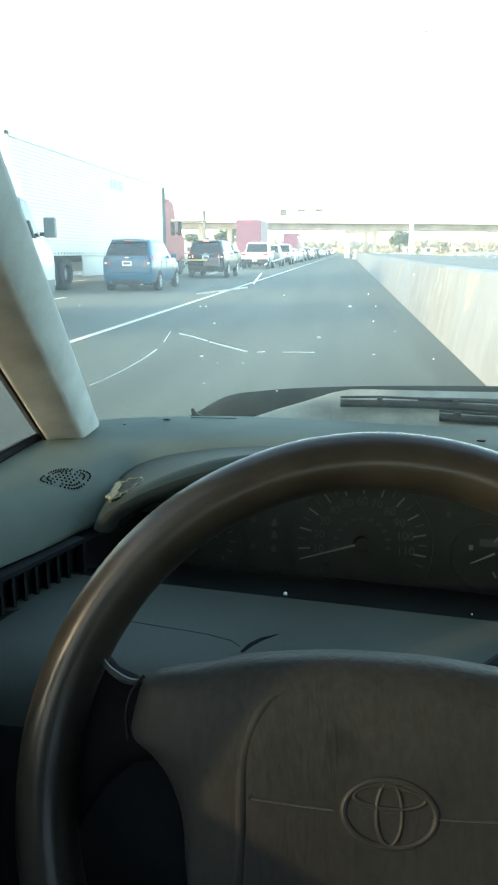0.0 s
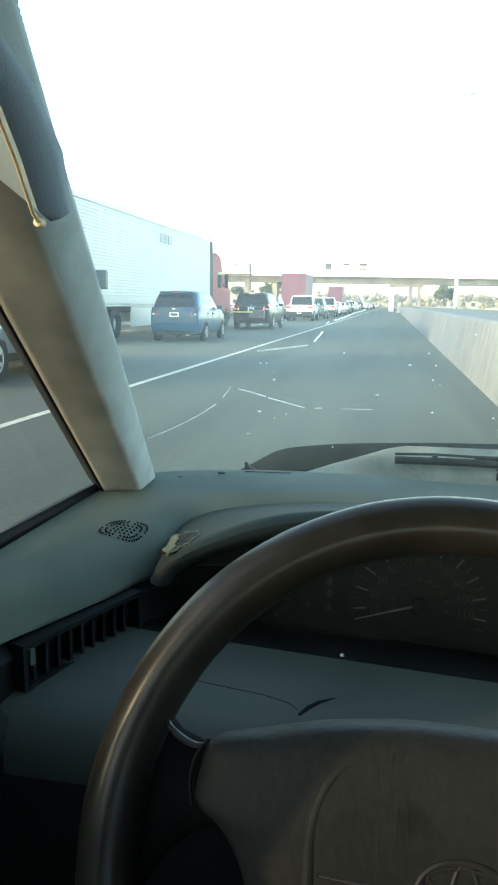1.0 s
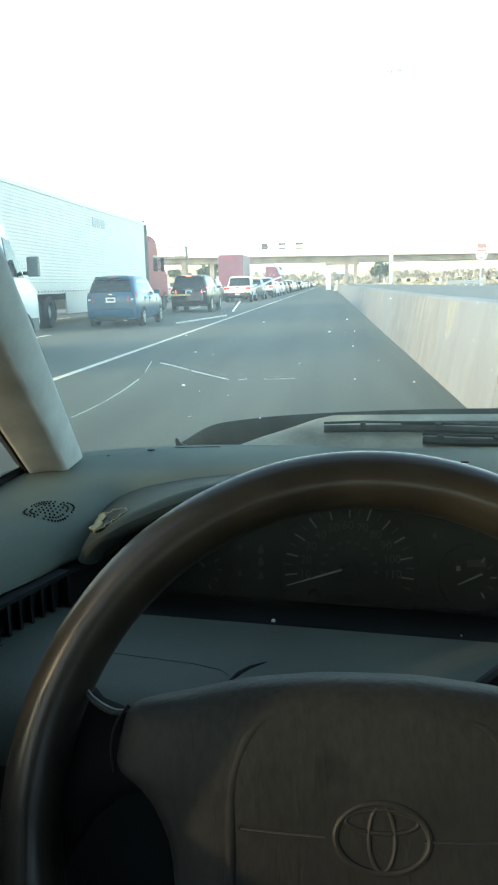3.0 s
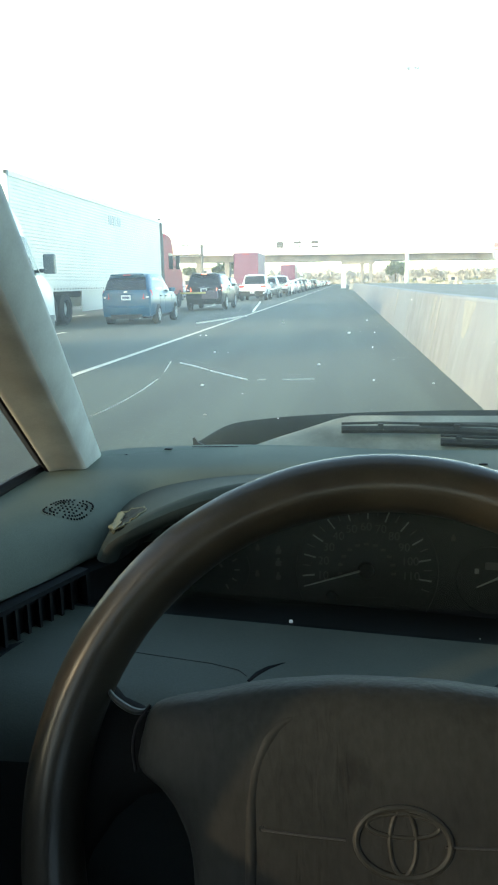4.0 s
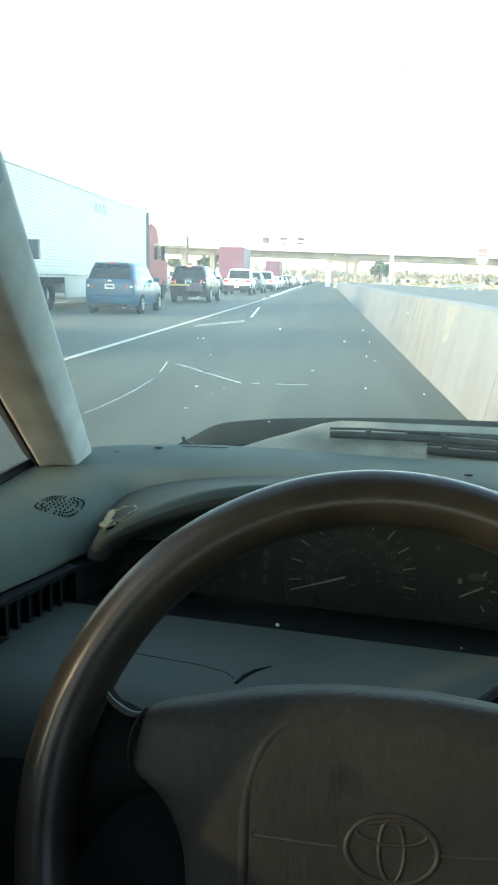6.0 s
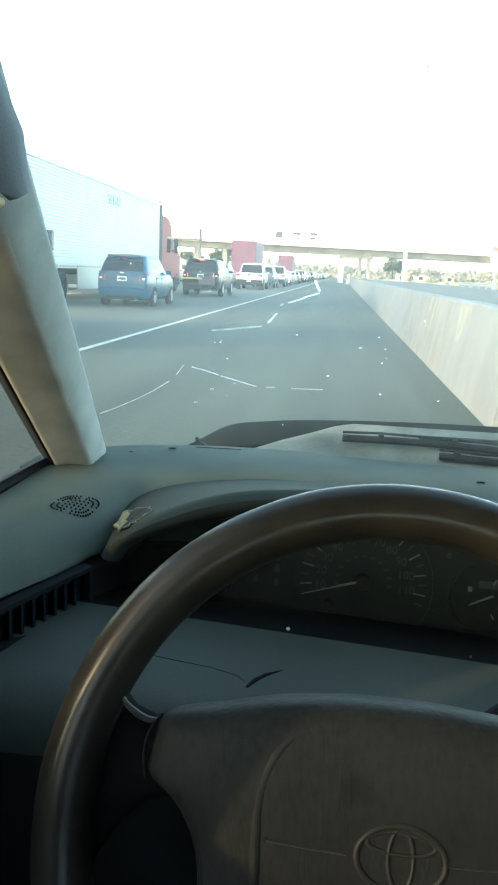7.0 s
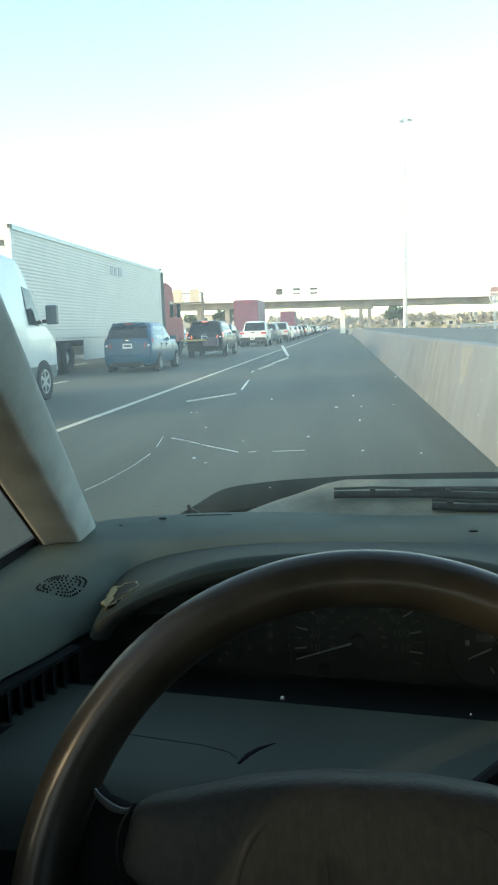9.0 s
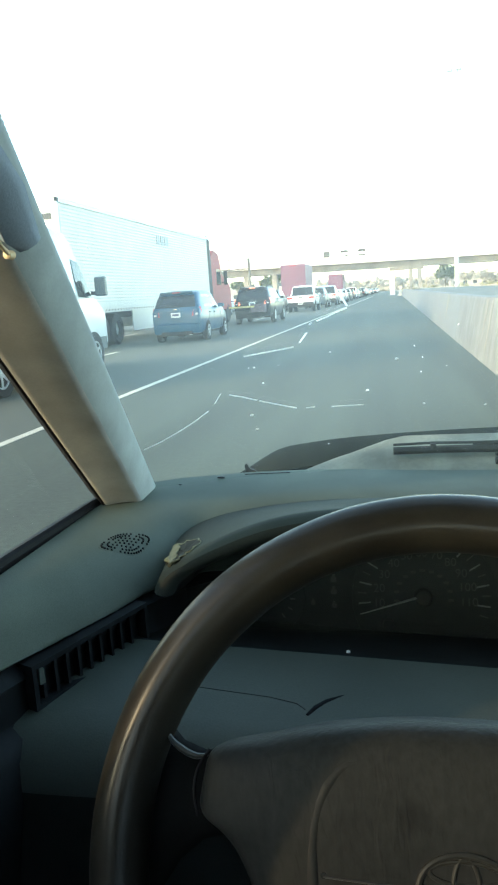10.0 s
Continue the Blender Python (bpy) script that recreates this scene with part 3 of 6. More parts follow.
def hatch_stations(L, W, zb, belt, roof, rear_rake, hood, tail=0.0):
    """Stations of a two-box body, from the tail (y = 0) to the nose."""
    w = W / 2
    return [
        (0.0, w * 0.86, zb + 0.08, belt - 0.02, w * 0.76, belt + 0.01),
        (0.05, w * 0.93, zb + 0.02, belt, w * 0.77, belt + 0.12),
        (rear_rake * 0.5, w * 0.97, zb, belt, w * 0.75, belt + (roof - belt) * 0.6),
        (rear_rake, w * 0.985, zb, belt, w * 0.73, roof - 0.03),
        (rear_rake + 0.35, w, zb, belt - 0.01, w * 0.735, roof),
        (L * 0.5, w, zb, belt - 0.03, w * 0.74, roof - 0.005),
        (L * 0.6, w, zb, belt - 0.04, w * 0.73, roof - 0.05),
        (L * 0.74, w, zb, belt - 0.06, w * 0.74, hood + 0.08),
        (L * 0.78, w, zb, belt - 0.07, w * 0.8, hood + 0.01),
        (L * 0.92, w * 0.97, zb, hood - 0.08, w * 0.78, hood - 0.05),
        (L * 0.985, w * 0.88, zb + 0.03, hood - 0.2, w * 0.7, hood - 0.16),
        (L, w * 0.76, zb + 0.1, hood - 0.3, w * 0.6, hood - 0.27),
    ]


def two_box(name, m, paint, L, W, roof, belt, r, label, rake=0.45, hood=0.95, group="", lamp=M_TAIL, rails=False, lamp_z=None, black_low=False, zb=0.28, plate_z=None):
    """A hatchback or an SUV seen from behind, with all its parts."""
    car = thing(name, m, label, "car", group)
    st = hatch_stations(L, W, zb, belt, roof, rake, hood)
    w = W / 2
    part("body", body_shell(st), paint, car)
    # rear window, following the tail
    y0, z0 = 0.02, belt + 0.08
    rows = [(w * 0.78, y0 - 0.03, z0), (w * 0.76, rake * 0.26 - 0.045, belt + (roof - belt) * 0.38), (w * 0.73, rake * 0.5 - 0.05, belt + (roof - belt) * 0.6), (w * 0.69, rake * 0.82 - 0.05, roof - 0.11)]
    bm = bmesh.new()
    loft([[(-x, y, z), (x, y, z), (x * 0.98, y + 0.1, z - 0.02), (-x * 0.98, y + 0.1, z - 0.02)] for x, y, z in rows], bm=bm)
    part("rear_window", bm, M_CARGLASS, car, "dark rear window", smooth=False)
    part("wiper", tube([(0.02, y0 - 0.03, z0 + 0.03), (-w * 0.5, y0 + 0.0, z0 + 0.09)], 0.012), M_TRIM, car)
    part("spoiler", loft([[(x, y, z) for x, z in ((-w * 0.66, roof - 0.045), (w * 0.66, roof - 0.045), (w * 0.62, roof), (-w * 0.62, roof))] for y in (rake - 0.16, rake + 0.3)]), paint, car, smooth=False, bevel=0.012)
    part("high_lamp", boxes((-0.12, 0.12, rake - 0.17, rake - 0.15, roof - 0.04, roof - 0.015)), lamp, car, smooth=False)
    flank_pane("side_window", st, [(rake + 0.25, 0.12), (L * 0.42, 0.08), (L * 0.42, 0.9), (rake + 0.4, 0.88)], car, label="dark rear side window")
    flank_pane("side_window", st, [(L * 0.435, 0.08), (L * 0.66, 0.08), (L * 0.6, 0.86), (L * 0.435, 0.9)], car, label="front side window")
    lz = lamp_z or belt - 0.08
    for s in (1, -1):
        bm = loft([[(s * x, y, z) for x, y, z in ((w * 0.62, -0.025, lz - 0.12), (w * 0.93, 0.05, lz - 0.13), (w * 0.97, 0.2, lz + 0.02), (w * 0.93, 0.16, lz + 0.15), (w * 0.7, 0.0, lz + 0.1))],
                   [(s * x, y + 0.15, z) for x, y, z in ((w * 0.7, 0, lz - 0.13), (w * 0.86, 0.05, lz - 0.13), (w * 0.88, 0.2, lz + 0.02), (w * 0.85, 0.16, lz + 0.15), (w * 0.7, 0.02, lz + 0.1))]])
        lens = part("tail_lamp", bm, lamp, car, "red tail lamp", bevel=0.012)
        part("reversing_lens", boxes((s * w * 0.76, s * w * 0.86, -0.004, 0.06, lz - 0.1, lz - 0.04)), M_SIGN_WHITE, lens, smooth=False)
    bump = [(-w * 0.93, 0.16), (-w * 0.88, 0.0), (-w * 0.5, -0.06), (w * 0.5, -0.06), (w * 0.88, 0.0), (w * 0.93, 0.16)]
    bz0, bz1 = zb + 0.02, zb + 0.34
    rings = [[(x, y + 0.03, bz0) for x, y in bump], [(x * 1.01, y - 0.01, bz0 + 0.1) for x, y in bump], [(x * 1.01, y - 0.01, bz1 - 0.05) for x, y in bump], [(x, y + 0.05, bz1) for x, y in bump]]
    part("bumper", loft(rings, closed=False), M_TRIM if black_low else paint, car)
    part("valance", boxes((-w * 0.6, w * 0.6, -0.062, 0.2, zb - 0.02, zb + 0.09)), M_TRIM, car, smooth=False, bevel=0.02)
    plate(car, 0.0 - 0.012, plate_z or belt - 0.16)
    part("boot_grip", boxes((-0.25, 0.25, -0.03, 0.04, (plate_z or belt - 0.16) + 0.1, (plate_z or belt - 0.16) + 0.13)), M_CHROME if black_low else paint, car, smooth=False, bevel=0.01)
    part("badge", boxes((-0.06, 0.06, -0.03, 0.03, belt - 0.0, belt + 0.035)), M_CHROME, car, smooth=False, bevel=0.008)
    seams(car, st, [L * 0.26, L * 0.43, L * 0.68], zb + 0.12)
    mirror(car, w * 0.96, L * 0.64, belt + 0.06, paint)
    arches(car, (w + 0.002, -w - 0.002), (L * 0.2, L * 0.81), r)
    wheel_set(car, (w + 0.024, -w - 0.024), (L * 0.2, L * 0.81), r, 0.2)
    part("underbody", boxes((-w * 0.85, w * 0.85, 0.3, L - 0.3, zb - 0.06, zb + 0.15)), M_TRIM, car, smooth=False)
    part("exhaust", tube([(w * 0.5, 0.2, zb - 0.02), (w * 0.5, -0.03, zb - 0.02)], 0.03), M_STEEL, car)
    if rails:
        for s in (1, -1):
            part("roof_rail", tube([(s * w * 0.68, rake + 0.2, roof), (s * w * 0.69, rake + 0.3, roof + 0.05), (s * w * 0.69, L * 0.5, roof + 0.05), (s * w * 0.68, L * 0.56, roof - 0.01)], 0.018), M_TRIM, car)
    return car


def pickup(name, m, paint, label, L=5.0, W=1.92, roof=1.72, belt=1.12, r=0.37, group="", zb=0.4):
    """A crew-cab pickup truck with a tailgate and an open bed."""
    car = thing(name, m, label, "pickup truck", group)
    w = W / 2
    st = [(1.35, w * 0.98, zb, belt, w * 0.82, belt + 0.02), (1.5, w, zb, belt, w * 0.8, belt + 0.3), (1.72, w, zb, belt, w * 0.78, roof - 0.05), (2.0, w, zb, belt, w * 0.78, roof),
          (2.8, w, zb, belt - 0.01, w * 0.77, roof - 0.01), (3.1, w, zb, belt - 0.02, w * 0.76, roof - 0.07), (3.75, w, zb, belt - 0.03, w * 0.8, belt + 0.06), (4.7, w * 0.95, zb, belt - 0.1, w * 0.8, belt - 0.05), (L, w * 0.8, zb + 0.1, belt - 0.3, w * 0.7, belt - 0.26)]
    part("cab", body_shell(st), paint, car)
    bed = bmesh.new()
    for s in (1, -1):
        loft([[(s * x, y, z) for x, z in ((w * 0.9, zb + 0.1), (w * 0.99, zb + 0.12), (w * 1.0, belt - 0.3), (w * 0.97, belt), (w * 0.9, belt))] for y in (0.05, 1.42)], bm=bed)
    box(bed, -w * 0.92, w * 0.92, 0.05, 1.4, zb + 0.2, zb + 0.34)
    part("bed", bed, paint, car)
    tg = part("tailgate", loft([[(-w * 0.8, -0.02, zb + 0.28), (w * 0.8, -0.02, zb + 0.28), (w * 0.82, 0.0, belt), (-w * 0.82, 0.0, belt)], [(-w * 0.8, 0.07, zb + 0.28), (w * 0.8, 0.07, zb + 0.28), (w * 0.8, 0.07, belt), (-w * 0.8, 0.07, belt)]]), paint, car, smooth=False, bevel=0.02)
    part("tailgate_handle", boxes((-0.13, 0.13, -0.045, 0.0, belt - 0.13, belt - 0.06)), M_TRIM, tg, smooth=False)
    part("rear_window", loft([[(-w * 0.8, 1.33, belt + 0.03), (w * 0.8, 1.33, belt + 0.03), (w * 0.72, 1.6, roof - 0.09), (-w * 0.72, 1.6, roof - 0.09)], [(-w * 0.74, 1.6, belt + 0.03), (w * 0.74, 1.6, belt + 0.03), (w * 0.68, 1.8, roof - 0.09), (-w * 0.68, 1.8, roof - 0.09)]]), M_CARGLASS, car, "dark rear window", smooth=False)
    flank_pane("side_window", st, [(1.75, 0.1), (2.5, 0.08), (2.5, 0.9), (1.9, 0.88)], car)
    flank_pane("side_window", st, [(2.56, 0.08), (3.4, 0.08), (3.05, 0.86), (2.56, 0.9)], car)
    for s in (1, -1):
        part("tail_lamp", boxes((s * w * 0.62, s * w * 0.985, -0.03, 0.06, belt - 0.2, belt - 0.07)), M_TAIL, car, "dark red tail lamp", smooth=False, bevel=0.02)
    part("bumper", boxes((-w * 0.97, w * 0.97, -0.1, 0.12, zb + 0.0, zb + 0.27)), M_TRIM, car, "black rear bumper", smooth=False, bevel=0.03)
    part("underbody", boxes((-w * 0.8, w * 0.8, 0.3, L - 0.4, zb - 0.1, zb + 0.12)), M_TRIM, car, smooth=False)
    plate(car, -0.102, zb + 0.2)
    seams(car, st, [1.8, 2.53, 3.5], zb + 0.12)
    mirror(car, w * 0.97, 3.2, belt + 0.08, paint)
    arches(car, (w + 0.002, -w - 0.002), (0.95, 4.05), r)
    wheel_set(car, (w + 0.024, -w - 0.024), (0.95, 4.05), r, 0.22)
    return car


def cargo_van(name, m, label):
    """A tall panel van: two rear doors, grey lower trim, dark side strip."""
    van = thing(name, m, label, "van")
    w, L, H = 1.0, 5.9, 2.72
    prof = lambda ww, zb, zt, y: [(x, y, z) for x, z in ((0, zb), (ww * 0.95, zb), (ww, zb + 0.15), (ww, 1.25), (ww * 0.985, 1.55), (ww * 0.90, zt - 0.3), (ww * 0.84, zt - 0.08), (ww * 0.7, zt), (0, zt + 0.04), (-ww * 0.7, zt), (-ww * 0.84, zt - 0.08), (-ww * 0.90, zt - 0.3), (-ww * 0.985, 1.55), (-ww, 1.25), (-ww, zb + 0.15), (-ww * 0.95, zb))]
    rings = [prof(w * 0.97, 0.5, H - 0.06, 0.0), prof(w * 0.995, 0.46, H, 0.12), prof(w, 0.42, H + 0.01, 1.2), prof(w, 0.42, H + 0.02, 3.6), prof(w, 0.42, H - 0.03, 4.2)]
    part("body", loft(rings), M_WHITEP, van)
    nose = lambda ww, zt, y, wr: [(x, y, z) for x, z in ((0, 0.42), (ww * 0.95, 0.42), (ww, 0.57), (ww, 1.0), (ww * 0.985, min(1.4, zt - 0.1)), (wr, zt - 0.05), (wr * 0.8, zt), (0, zt + 0.03), (-wr * 0.8, zt), (-wr, zt - 0.05), (-ww * 0.985, min(1.4, zt - 0.1)), (-ww, 1.0), (-ww, 0.57), (-ww * 0.95, 0.42))]
    part("cab", loft([nose(w * 0.999, H - 0.035, 4.19, w * 0.84), nose(w, 2.45, 4.6, w * 0.82), nose(w, 1.5, 5.15, w * 0.86), nose(w * 0.98, 1.25, 5.6, w * 0.85), nose(w * 0.85, 1.0, 5.9, w * 0.7)]), M_WHITEP, van)
    for s in (-1, 1):
        a, b = (0.01, w * 0.86) if s > 0 else (-w * 0.86, -0.01)
        ring = [(a, 0.62), (b, 0.62), (b * (1.0 if s > 0 else 1), 1.5), (b * (0.95 if s > 0 else 1), 2.45) if s > 0 else (b, 1.5), (a, 2.58)]
        o = [(0.008 * s, 0.6), (0.885 * s, 0.6), (0.885 * s, 1.5), (0.80 * s, 2.36), (0.72 * s, 2.56), (0.008 * s, 2.6)]
        door = part("rear_door", prism(o, lambda u, v, d: (u, -0.045 + d, v), 0.06), M_WHITEP, van, smooth=False, bevel=0.015)
        pan = [(0.1 * s, 1.62), (0.76 * s, 1.62), (0.7 * s, 2.3), (0.1 * s, 2.3)]
        part("pressed_panel", prism(pan, lambda u, v, d: (u, -0.052 + d, v), 0.03), M_WHITEP, door, smooth=False, bevel=0.01)
        part("lock", lathe([(0.0, -0.06), (0.035, -0.06), (0.035, -0.03)], 12, "Y", at=(0.62 * s, 0, 1.32)), M_TRIM, door)
        for hz in (0.85, 1.75):
            part("hinge", boxes((0.87 * s, 0.91 * s, -0.06, 0.02, hz, hz + 0.1)), M_TRIM, door, smooth=False)
        for z0, z1, mm in ((1.02, 1.16, M_TAIL), (1.17, 1.3, M_SIGN_WHITE), (1.31, 1.5, M_TAIL)):
            part("tail_lamp", boxes((s * 0.905, s * 1.003, -0.05, 0.12, z0 - 0.1, z1 - 0.1)), mm, van, smooth=False, bevel=0.012)
    part("badge", lathe([(0.0, -0.07), (0.07, -0.07), (0.07, -0.04)], 16, "Y", at=(0.0, 0, 1.57)), M_CHROME, van)
    part("grip", boxes((0.02, 0.3, -0.07, -0.04, 1.1, 1.14)), M_TRIM, van, smooth=False)
    part("high_lamp", boxes((-0.22, 0.22, -0.06, 0.02, 2.66, 2.71), (-0.03, 0.03, -0.08, 0.0, 2.68, 2.76)), M_TRIM, van, smooth=False)
    part("bumper", boxes((-w * 0.99, w * 0.99, -0.14, 0.1, 0.42, 0.6)), M_TRIM, van, "dark grey step bumper", smooth=False, bevel=0.03)
    plate(van, -0.05, 0.74, -0.55, 0.34, 0.17)
    part("plate_light", boxes((-0.85, -0.1, -0.075, -0.04, 0.86, 0.89)), M_TRIM, van, smooth=False)
    for s in (1, -1):
        part("rub_strip", boxes((s * 0.985, s * 1.012, 0.3, 4.1, 0.62, 0.8)), M_GREYP, van, "grey side strip", smooth=False, bevel=0.008)
        part("sill_panel", boxes((s * 0.97, s * 1.004, 0.05, 5.5, 0.42, 0.66)), M_GREYP, van, "shaded lower panel", smooth=False)
        part("rail_slot", boxes((s * 0.985, s * 1.008, 1.4, 2.9, 1.36, 1.39)), M_TRIM, van, smooth=False)
        part("side_window", loft([[(s * (x + o), y, z) for x, y, z in ((0.985, 4.35, 1.45), (0.965, 5.02, 1.43), (0.885, 4.66, 2.1), (0.885, 4.35, 2.15))] for o in (-0.1, 0.004)]), M_CARGLASS, van, smooth=False)
        mir = part("side_mirror", boxes((s * 1.06, s * 1.3, 4.95, 5.05, 1.45, 1.82)), M_GREYP, van, "big grey side mirror", smooth=False, bevel=0.03)
        part("mirror_arm", boxes((s * 0.97, s * 1.1, 4.98, 5.03, 1.48, 1.55)), M_TRIM, mir, smooth=False)
    arches(van, (w + 0.002, -w - 0.002), (1.15, 4.85), 0.36)
    wheel_set(van, (w + 0.024, -w - 0.024), (1.15, 4.85), 0.36, 0.24, 6)
    part("underbody", boxes((-0.8, 0.8, 0.3, 5.4, 0.26, 0.45)), M_TRIM, van, smooth=False)
    return van


def semi_trailer(m):
    """A ribbed van trailer with steel rear doors, its bogie and skirts."""
    tr = thing("semi_trailer", m, "long white ribbed trailer with bright steel rear doors", "trailer")
    w, L, z0, z1 = 1.3, 16.7, 1.12, 4.22
    part("box", boxes((-w + 0.02, w - 0.02, 0.05, L, z0, z1)), M_TRAILER, tr, smooth=False)
    # horizontal corrugations of the sides
    for s in (1, -1):
        n = 27
        for k in range(n):
            za = z0 + 0.28 + k * (z1 - z0 - 0.42) / n
            rows = [[(s * (w - 0.025), y, za), (s * (w - 0.012), y, za + 0.03), (s * (w - 0.012), y, za + 0.06), (s * (w - 0.025), y, za + 0.09)] for y in (0.12, L - 0.1)]
            part("rib", loft(rows, closed=False), M_TRAILER, tr, smooth=False)
        part("rub_rail", boxes((s * (w - 0.02), s * (w + 0.02), 0.05, L, z0 - 0.05, z0 + 0.16)), M_TRAILER, tr, "white bottom rail with rivets", smooth=False)
        rv = bmesh.new()
        for k in range(60):
            box(rv, s * (w + 0.015), s * (w + 0.028), 0.3 + k * 0.265, 0.35 + k * 0.265, z0 + 0.0, z0 + 0.05)
        part("rivet", rv, M_TRIM, tr, smooth=False)
        part("top_rail", boxes((s * (w - 0.02), s * (w + 0.02), 0.05, L, z1 - 0.12, z1 + 0.02)), M_STEEL, tr, smooth=False)
        part("skirt", boxes((s * (w - 0.08), s * (w - 0.05), 5.3, 12.2, 0.38, z0 - 0.05)), M_TRAILER, tr, "white side skirt", smooth=False)
        lg = bmesh.new()
        for j, (ya, yb) in enumerate(((8.6, 9.0), (9.15, 9.5), (9.65, 10.15))):
            box(lg, s * (w + 0.004), s * (w + 0.012), ya, yb, z1 - 0.75, z1 - 0.4)
        part("lettering_bar", lg, M_FADED, tr, "faded lettering as plain bars", smooth=False)
    # rear frame, doors with quilted pattern, lock rods
    part("rear_frame", boxes((-w, -w + 0.09, -0.02, 0.1, z0 - 0.1, z1 + 0.02), (w - 0.09, w, -0.02, 0.1, z0 - 0.1, z1 + 0.02), (-w, w, -0.02, 0.1, z1 - 0.1, z1 + 0.03), (-w, w, -0.02, 0.1, z0 - 0.12, z0 + 0.06)), M_STEEL, tr, "steel rear frame", smooth=False, bevel=0.01)
    for s in (1, -1):
        d = part("rear_door", boxes((s * 0.01, s * (w - 0.09), 0.0, 0.05, z0 + 0.06, z1 - 0.1)), M_TRAILER_DOOR, tr, "quilted bright steel door", smooth=False)
        q = bmesh.new()
        nx, nz = 9, 21
        for i in range(nx):
            for k in range(nz):
                cx, cz = s * (0.08 + i * 0.125), z0 + 0.16 + k * 0.132
                vs = [q.verts.new(p) for p in ((cx - 0.055, 0.0, cz), (cx, 0.0, cz - 0.06), (cx + 0.055, 0.0, cz), (cx, 0.0, cz + 0.06), (cx, -0.014, cz))]
                for a in range(4):
                    q.faces.new((vs[a], vs[(a + 1) % 4], vs[4]))
        part("quilting", q, M_TRAILER_DOOR, d, smooth=False, kind="stuff")
        for o in (0.1, 0.3):
            part("lock_rod", tube([(s * o, -0.05, z0 - 0.02), (s * o, -0.05, z1 - 0.06)], 0.022), M_STEEL, d)
        br = bmesh.new()
        for k in range(9):
            box(br, s * 0.05, s * 0.36, -0.07, -0.02, z0 + 0.15 + k * 0.31, z0 + 0.2 + k * 0.31)
        part("rod_bracket", br, M_TRIM, d, smooth=False)
    part("lettering_bar", boxes((0.35, 1.1, -0.022, 0.0, z1 - 0.55, z1 - 0.38)), M_SIGN_BACK, tr, "dark lettering as a plain bar", smooth=False)
    for x in (-1.1, -0.75, 0.75, 1.1):
        part("tail_lamp", boxes((x - 0.06, x + 0.06, -0.04, 0.0, z0 - 0.1, z0 - 0.02)), M_TAIL, tr, smooth=False)
    part("under_guard", boxes((-1.15, 1.15, -0.02, 0.06, 0.48, 0.6), (-0.75, -0.6, 0, 0.06, 0.58, z0 - 0.1), (0.6, 0.75, 0, 0.06, 0.58, z0 - 0.1), (-1.2, 1.2, 0.1, 0.16, 0.75, z0 - 0.1)), M_SIGN_WHITE, tr, "pale rear guard bar", smooth=False)
    plate(tr, 0.09, 0.86, -0.3)
    for yy in (2.6, 3.9):
        for s in (1, -1):
            ob = part("wheel", lathe([(0.1, -0.3), (0.45, -0.3), (0.51, -0.24), (0.51, 0.24), (0.45, 0.3), (0.3, 0.3), (0.26, 0.16), (0.0, 0.16)], 26), M_TYRE, tr, "large black double tyre")
            ob.location = (s * (w - 0.36), yy, 0.51)
            if s < 0:
                ob.rotation_euler = (0, 0, math.pi)
            part("hub", lathe([(0.0, 0.24), (0.1, 0.24), (0.12, 0.17), (0.25, 0.17)], 16), M_STEEL, ob)
        part("axle", tube([(-1.0, yy, 0.51), (1.0, yy, 0.51)], 0.07), M_TRIM, tr)
        part("mudflap", boxes((-1.2, -0.6, 1.75, 1.77, 0.2, 0.95), (0.6, 1.2, 1.75, 1.77, 0.2, 0.95)), M_TRIM, tr, smooth=False) if yy < 3 else None
    part("chassis", boxes((-0.55, -0.4, 0.2, L - 0.5, 0.85, z0), (0.4, 0.55, 0.2, L - 0.5, 0.85, z0), (-0.9, 0.9, 1.8, 4.8, 0.7, 0.86)), M_TRIM, tr, smooth=False)
    return tr


